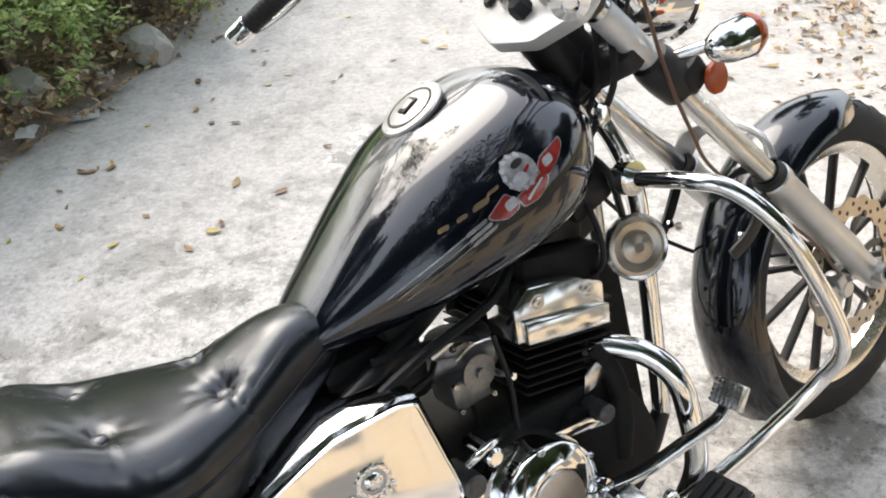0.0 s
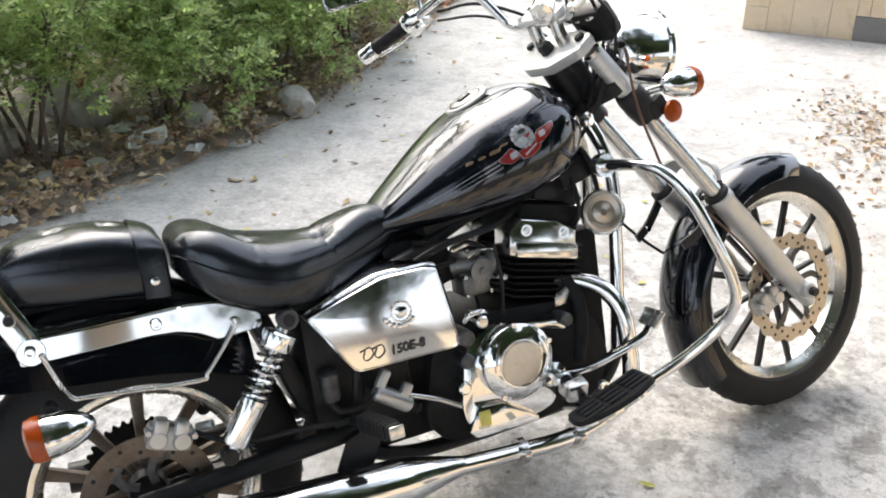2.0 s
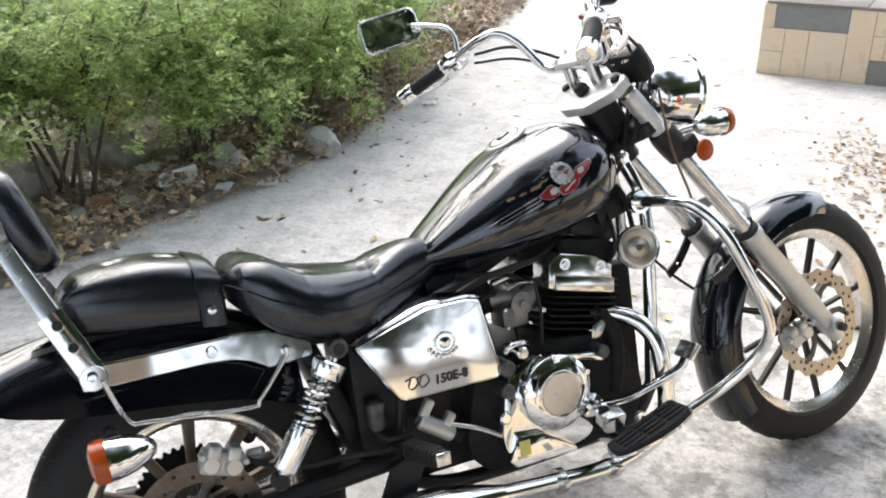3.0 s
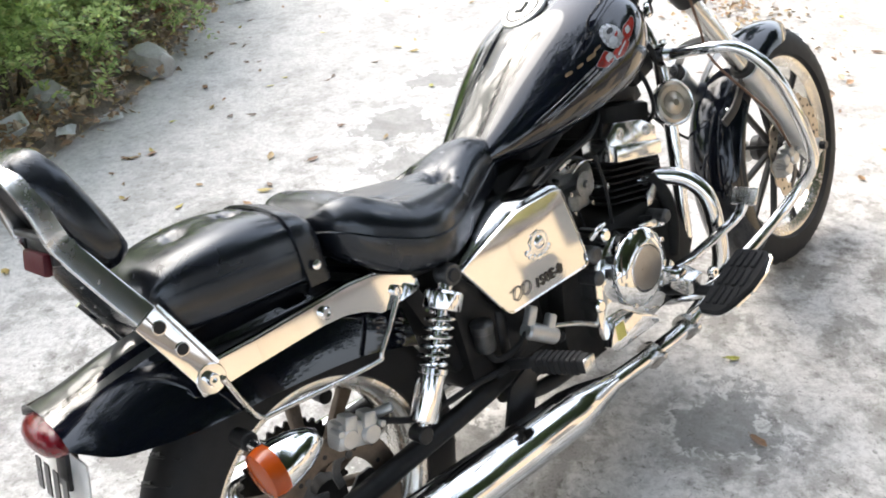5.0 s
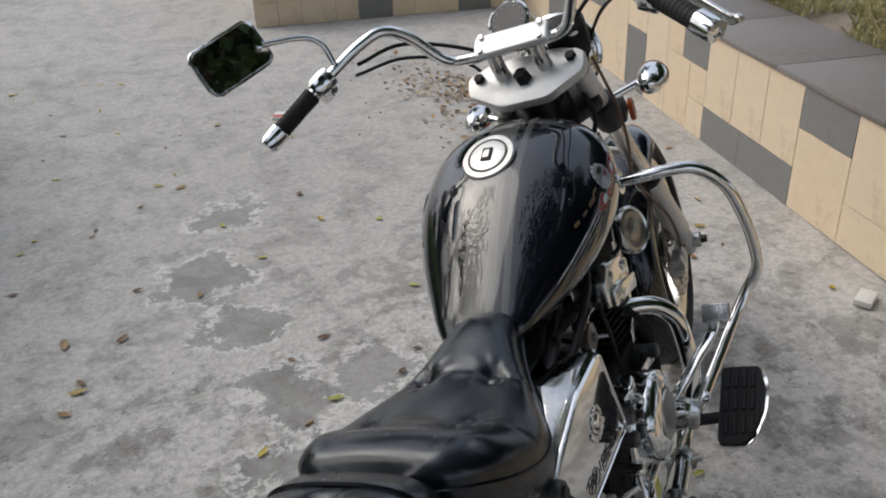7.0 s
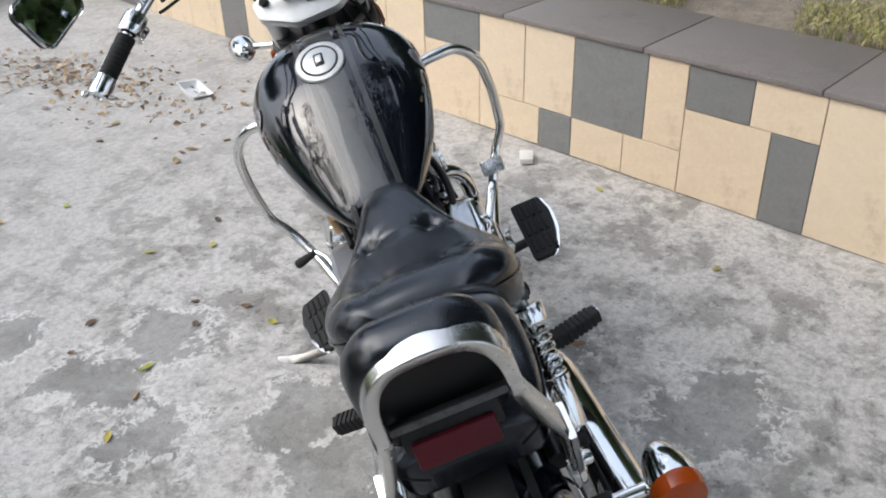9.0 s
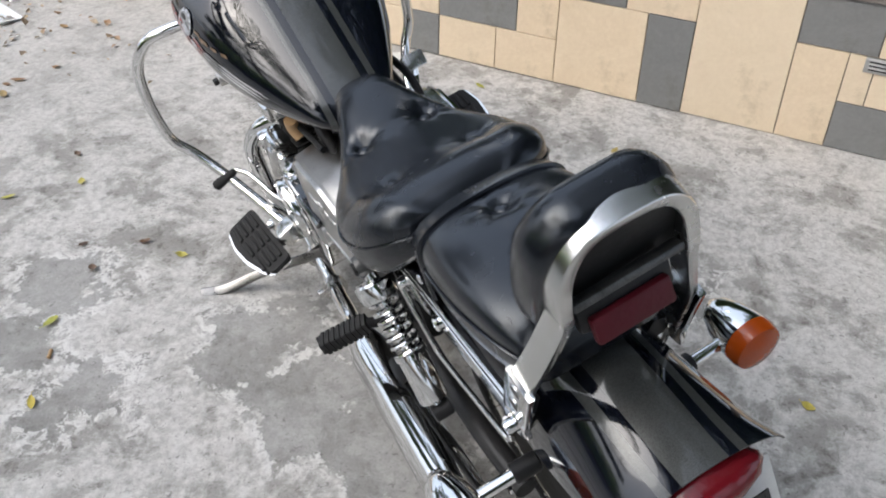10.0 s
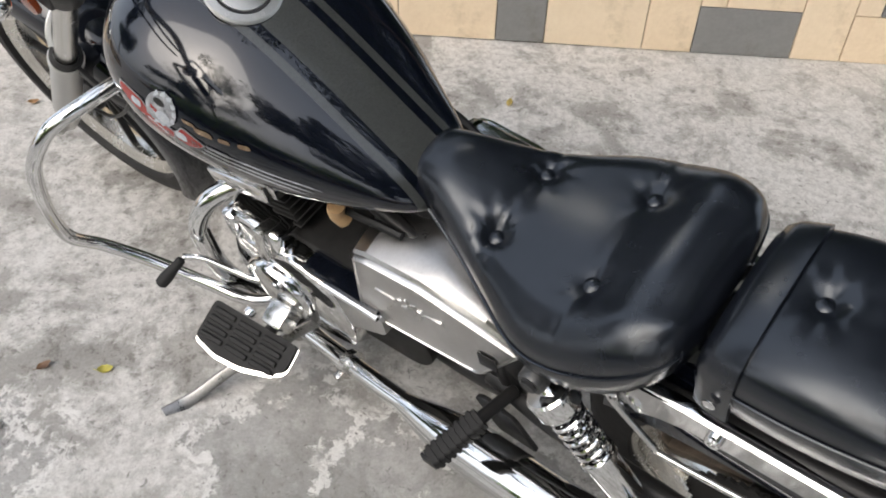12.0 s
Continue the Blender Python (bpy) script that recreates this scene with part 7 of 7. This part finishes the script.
LEAVES = [leaf_mesh("fallen_leaf", l, w, c, i) for i, (l, w, c) in enumerate([(0.045, 0.010, 0.3), (0.036, 0.012, 0.5), (0.055, 0.013, 0.2), (0.030, 0.007, 0.6), (0.062, 0.016, 0.35)])]
for k, me in enumerate(LEAVES):
    me.materials.append(DRY_LEAF)
GOLD = [m.copy() for m in LEAVES[:3]]
for m in GOLD:
    m.materials[0] = YELLOW_LEAF


def put_leaf(x, y, gold, size, rng):
    ob = new("fallen_leaf", rng.choice(GOLD if gold else LEAVES))
    ob.matrix_basis = pose(x, y, ground_height(x, y) + 0.001, rng.uniform(-8, 8), rng.uniform(-8, 8), rng.uniform(0, 360)) @ Matrix.Scale(size, 4)
    tagged(ob, "small yellow leaf lying on the concrete" if gold else "dry brown leaf lying on the concrete", "leaf", group="fallen leaves")


rng = random.Random(77)
for x, y, g in [(0.61, 0.79, 0), (0.65, 1.07, 1), (-0.36, 2.64, 0), (-1.08, 2.54, 0), (-0.82, 2.83, 0), (0.36, 2.82, 0), (-0.43, 3.13, 0), (-0.24, 1.66, 1), (0.0, 1.77, 1), (0.21, 1.79, 0), (0.32, 1.60, 1), (1.92, 1.92, 1), (-1.09, 2.57, 0), (0.55, 2.7, 1),
                (0.72, 2.15, 0), (1.60, 1.50, 1), (1.15, 0.55, 0), (0.16, 0.06, 1), (1.50, 1.05, 1), (0.45, 2.2, 1), (0.58, 2.05, 1), (-0.6, 2.2, 0), (-0.9, 2.1, 1), (-1.2, 2.4, 0), (0.35, 1.72, 0)]:
    put_leaf(x, y, g, 0.85, rng)
for i in range(120):
    u = rng.random()
    if u < 0.5:
        y = rng.uniform(1.4, 6.5)
        x = hedge_edge(y) + abs(rng.gauss(0, 0.5)) + 0.1
    elif u < 0.75:
        x, y = rng.gauss(1.45, 0.3), rng.gauss(3.3, 0.7)
    else:
        x, y = rng.uniform(-1.2, 1.2), rng.uniform(1.8, 5.5)
    if (WALL_A.inverted() @ Vector((x, y, 0))).y > 0.05 and y < 5.5:
        put_leaf(x, y, rng.random() < 0.3, rng.uniform(0.45, 0.9), rng)

# drifts of dry leaves by the far wall
drift = bmesh.new()
for i in range(520):
    x, y = (rng.gauss(1.53, 0.13), rng.gauss(3.75, 0.33)) if i % 3 else (rng.gauss(1.5, 0.2), rng.gauss(3.3, 0.5))
    if (WALL_A.inverted() @ Vector((x, y, 0))).y > 0.04:
        leaf_quad(drift, Vector((x, y, 0.004 + rng.uniform(0, 0.008))), rng, rng.uniform(0.014, 0.042), 1.0)
tagged(part("leaf_drift", drift, LITTER_LEAF), "drift of dry brown leaves on the concrete", "leaf litter", kind="stuff")


def make_packet(at, turn, size, label, red):
    p = new("cigarette_packet")
    p.matrix_basis = pose(*at, 0, 0, turn)
    tagged(p, label, "packet")
    part("carton", box((0, 0, size[2] / 2), size, bevel=0.002), WHITE_PLASTIC, p)
    if red:
        part("print", box((-size[0] * 0.22, 0, size[2] / 2), (size[0] * 0.4, size[1] * 1.01, size[2] * 1.02), bevel=0.001), PAPER_RED, p)


make_packet((1.616, 1.388, 0.0), 25, (0.085, 0.052, 0.02), "crushed white cigarette packet lying by the wall", False)
make_packet((0.59, 3.98, 0.0), 60, (0.085, 0.052, 0.018), "red and white cigarette packet lying flat", True)


def make_butt(x, y, turn):
    b = rod((-0.012, 0, 0.005), (0.014, 0, 0.005), 0.004, 12)
    ob = part("cigarette_butt", b, TAN_HOSE)
    ob.matrix_basis = pose(x, y, ground_height(x, y), 0, 0, turn)
    tagged(ob, "tan cigarette butt dropped on concrete", "cigarette butt")


make_butt(-0.10, 1.708, 20)


def make_tray(x, y, z, turn, size):
    bm = bmesh.new()
    ring = rounded(0.5, 0.36, 0.1, 4)
    rows = [[Vector((a * k, b * k, h)) for a, b in ring] for k, h in ((0.7, 0.0), (0.75, 0.0), (0.95, 0.2), (1.05, 0.21), (1.05, 0.19), (0.93, 0.18), (0.70, 0.03), (0.1, 0.03))]
    loft(rows, bm=bm)
    bmesh.ops.scale(bm, vec=(size, size, size), verts=bm.verts)
    ob = part("foam_tray", bm, STYRO)
    ob.matrix_basis = pose(x, y, z, 8, -12, turn)
    tagged(ob, "white foam food tray thrown under the hedge", "foam tray")


make_tray(-1.66, 2.70, bed_height(-1.66, 2.70) + 0.02, 30, 0.17)
make_tray(1.60, 3.05, 0.0, 70, 0.15)


def make_stone(x, y, z, s, seed, mat, label, name="stone"):
    rng = random.Random(seed)
    bm = bmesh.new()
    bmesh.ops.create_icosphere(bm, subdivisions=3, radius=1)
    for v in bm.verts:
        n = noise.noise(v.co * 1.3 + Vector((seed, 0, 0))) * 0.35 + noise.noise(v.co * 3.5 + Vector((0, seed, 0))) * 0.16 + noise.noise(v.co * 8 + Vector((seed, seed, 0))) * 0.05
        v.co = Vector((v.co.x * s[0], v.co.y * s[1], v.co.z * s[2])) * (1 + n)
        v.co.x = max(-s[0] * 0.8, min(s[0] * 0.8, v.co.x))
        v.co.z = max(-s[2] * 0.7, min(s[2] * 0.75, v.co.z))
    ob = part(name, bm, mat, sharp=30)
    ob.matrix_basis = pose(x, y, bed_height(x, y) + s[2] * 0.45, rng.uniform(-10, 10), rng.uniform(-10, 10), rng.uniform(0, 360))
    tagged(ob, label, name, group="stones under the hedge")


# a pale crumpled lump, given a stone's shape and colour
make_stone(-1.24, 3.40, 0.045, (0.12, 0.08, 0.085), 4, PALE_STONE, "pale rough lump at the hedge's edge")
make_stone(-2.36, 3.02, 0.10, (0.11, 0.09, 0.13), 21, PALE_STONE, "pale rough stone under the hedge")
make_stone(-2.12, 2.90, 0.09, (0.13, 0.10, 0.11), 22, STONE, "dark grey rough stone under the hedge")
make_stone(-1.60, 3.03, 0.07, (0.10, 0.07, 0.07), 23, PALE_STONE, "pale rough stone under the hedge")
make_stone(-2.24, 2.38, 0.10, (0.14, 0.11, 0.13), 24, STONE, "dark grey rough stone under the hedge")
make_stone(-1.88, 2.40, 0.06, (0.12, 0.07, 0.03), 25, BRICK_RED, "broken red brick under the hedge", "brick_fragment")
make_stone(-2.55, 3.35, 0.07, (0.13, 0.08, 0.04), 26, BRICK_RED, "broken red brick under the hedge", "brick_fragment")
for i in range(34):
    y = rng.uniform(1.5, 7.0)
    x = hedge_edge(y) - abs(rng.gauss(0.25, 0.25))
    k = rng.uniform(0.025, 0.075)
    if i % 5 == 0:
        make_stone(x, y, 0.05, (k, k * 0.7, k * 0.4), 100 + i, BRICK_RED, "broken red brick under the hedge", "brick_fragment")
    else:
        make_stone(x, y, 0.05 + k * 0.3, (k, k * rng.uniform(0.6, 1), k * rng.uniform(0.5, 0.9)), 100 + i, STONE, "grey rough stone under the hedge")


def make_scrap(x, y, z, s, turn, seed, mat=None, name="paper_scrap", label="crumpled white paper scrap among the litter"):
    rng = random.Random(seed)
    bm = bmesh.new()
    rows = [[Vector((i * s / 4, j * s / 5, 0.012 + 0.18 * s * noise.noise(Vector((i * 0.8, j * 0.8, seed))))) for j in range(5)] for i in range(5)]
    loft(rows, caps=False, bm=bm, close=False)
    bmesh.ops.solidify(bm, geom=bm.faces[:], thickness=0.001)
    ob = part(name, bm, mat or STYRO)
    ob.matrix_basis = pose(x, y, bed_height(x, y) + (0.015 if x < hedge_edge(y) else 0.0), 0, 0, turn)
    tagged(ob, label, name.replace("_", " "), group="scraps in the litter")


make_scrap(-1.36, 2.86, 0.0, 0.10, 20, 3)
make_scrap(-2.10, 2.50, 0.07, 0.13, 40, 5)
make_scrap(-1.00, 4.40, 0.0, 0.09, 10, 6)
make_scrap(-2.38, 2.99, 0.06, 0.16, 30, 61)
make_scrap(-1.96, 2.49, 0.06, 0.15, 75, 64)
make_scrap(-1.93, 2.73, 0.06, 0.12, 10, 67)
make_scrap(-1.71, 2.34, 0.06, 0.11, 50, 70)
make_scrap(-2.85, 3.5, 0.12, 0.34, 15, 8, CLOTH, "cloth_scrap", "faded yellow cloth lying under the hedge")
for i in range(26):
    y = rng.uniform(1.8, 5.5)
    make_scrap(hedge_edge(y) - abs(rng.gauss(0.2, 0.25)), y, 0.055, rng.uniform(0.03, 0.10), rng.uniform(0, 360), 10 + i)


# ---- trees out of view round the yard, placed for shade and reflections ----


def make_tree(at, height, spread, seed, leaves=9000):
    rng = random.Random(seed)
    root = new("tree")
    root.location = at
    tagged(root, "leafy tree out of view beyond the yard, placed for shade and reflections", "tree", group="trees round the yard")
    tr = bmesh.new()
    tube([(0, 0, -0.1), (0.1, 0.05, height * 0.25), (0.0, 0.15, height * 0.5), (0.1, 0.1, height * 0.8)], 0.17, 10, 5, tr, 0.06)
    tips = []
    for k in range(int(spread * 3.4)):
        a, h = rng.uniform(0, 6.28), height * rng.uniform(0.12 if spread < 4 else 0.4, 0.75)
        e = Vector((math.cos(a) * spread * rng.uniform(0.5, 1), math.sin(a) * spread * rng.uniform(0.5, 1), h + height * rng.uniform(0.1, 0.3)))
        m = Vector((e.x * 0.4, e.y * 0.4, h + (e.z - h) * 0.6))
        tube([(0.05, 0.1, h), m, e], 0.06, 7, 4, tr, 0.015)
        tips += [m, m.lerp(e, 0.5), e]
    part("trunk", tr, BARK, root, "brown tapered trunk and limbs")
    cr = bmesh.new()
    cl = [(t + Vector((rng.gauss(0, .5), rng.gauss(0, .5), rng.gauss(0, .35))), rng.uniform(0.5, 1.1) * spread / 3) for t in tips for _ in range(2)]
    for i in range(int(leaves * spread)):
        c, s = rng.choice(cl)
        leaf_quad(cr, c + Vector((rng.gauss(0, 1), rng.gauss(0, 1), rng.gauss(0, 0.7))).normalized() * s * rng.random() ** 0.4, rng, rng.uniform(0.09, 0.17))
    part("crown", cr, TREE_LEAF, root, "uneven crown of many leaves")


# unseen trees, known by reflections at most, set to darken what the bike mirrors
for i, (x, y, h, s) in enumerate([(9.4, -0.4, 7.0, 3.4), (7.8, -5.4, 7.0, 3.4), (6.2, -2.4, 6.2, 3.0), (7.0, 2.2, 6.4, 3.0), (-7.6, 14.5, 6.6, 3.2), (2.6, 11.0, 9.4, 3.0), (2.9, -3.2, 9.0, 5.0), (-2.6, -4.6, 9.0, 4.6), (4.8, -5.6, 6.4, 3.0), (-6.0, -2.2, 5.6, 2.6), (-7.6, 0.9, 6.8, 2.4)]):
    make_tree((x, y, 0), h, s, 60 + i)
# sparse unseen tree added to break up the sun's broad reflection
make_tree((-6.4, 7.4, 0), 9.0, 3.6, 91, 2100)
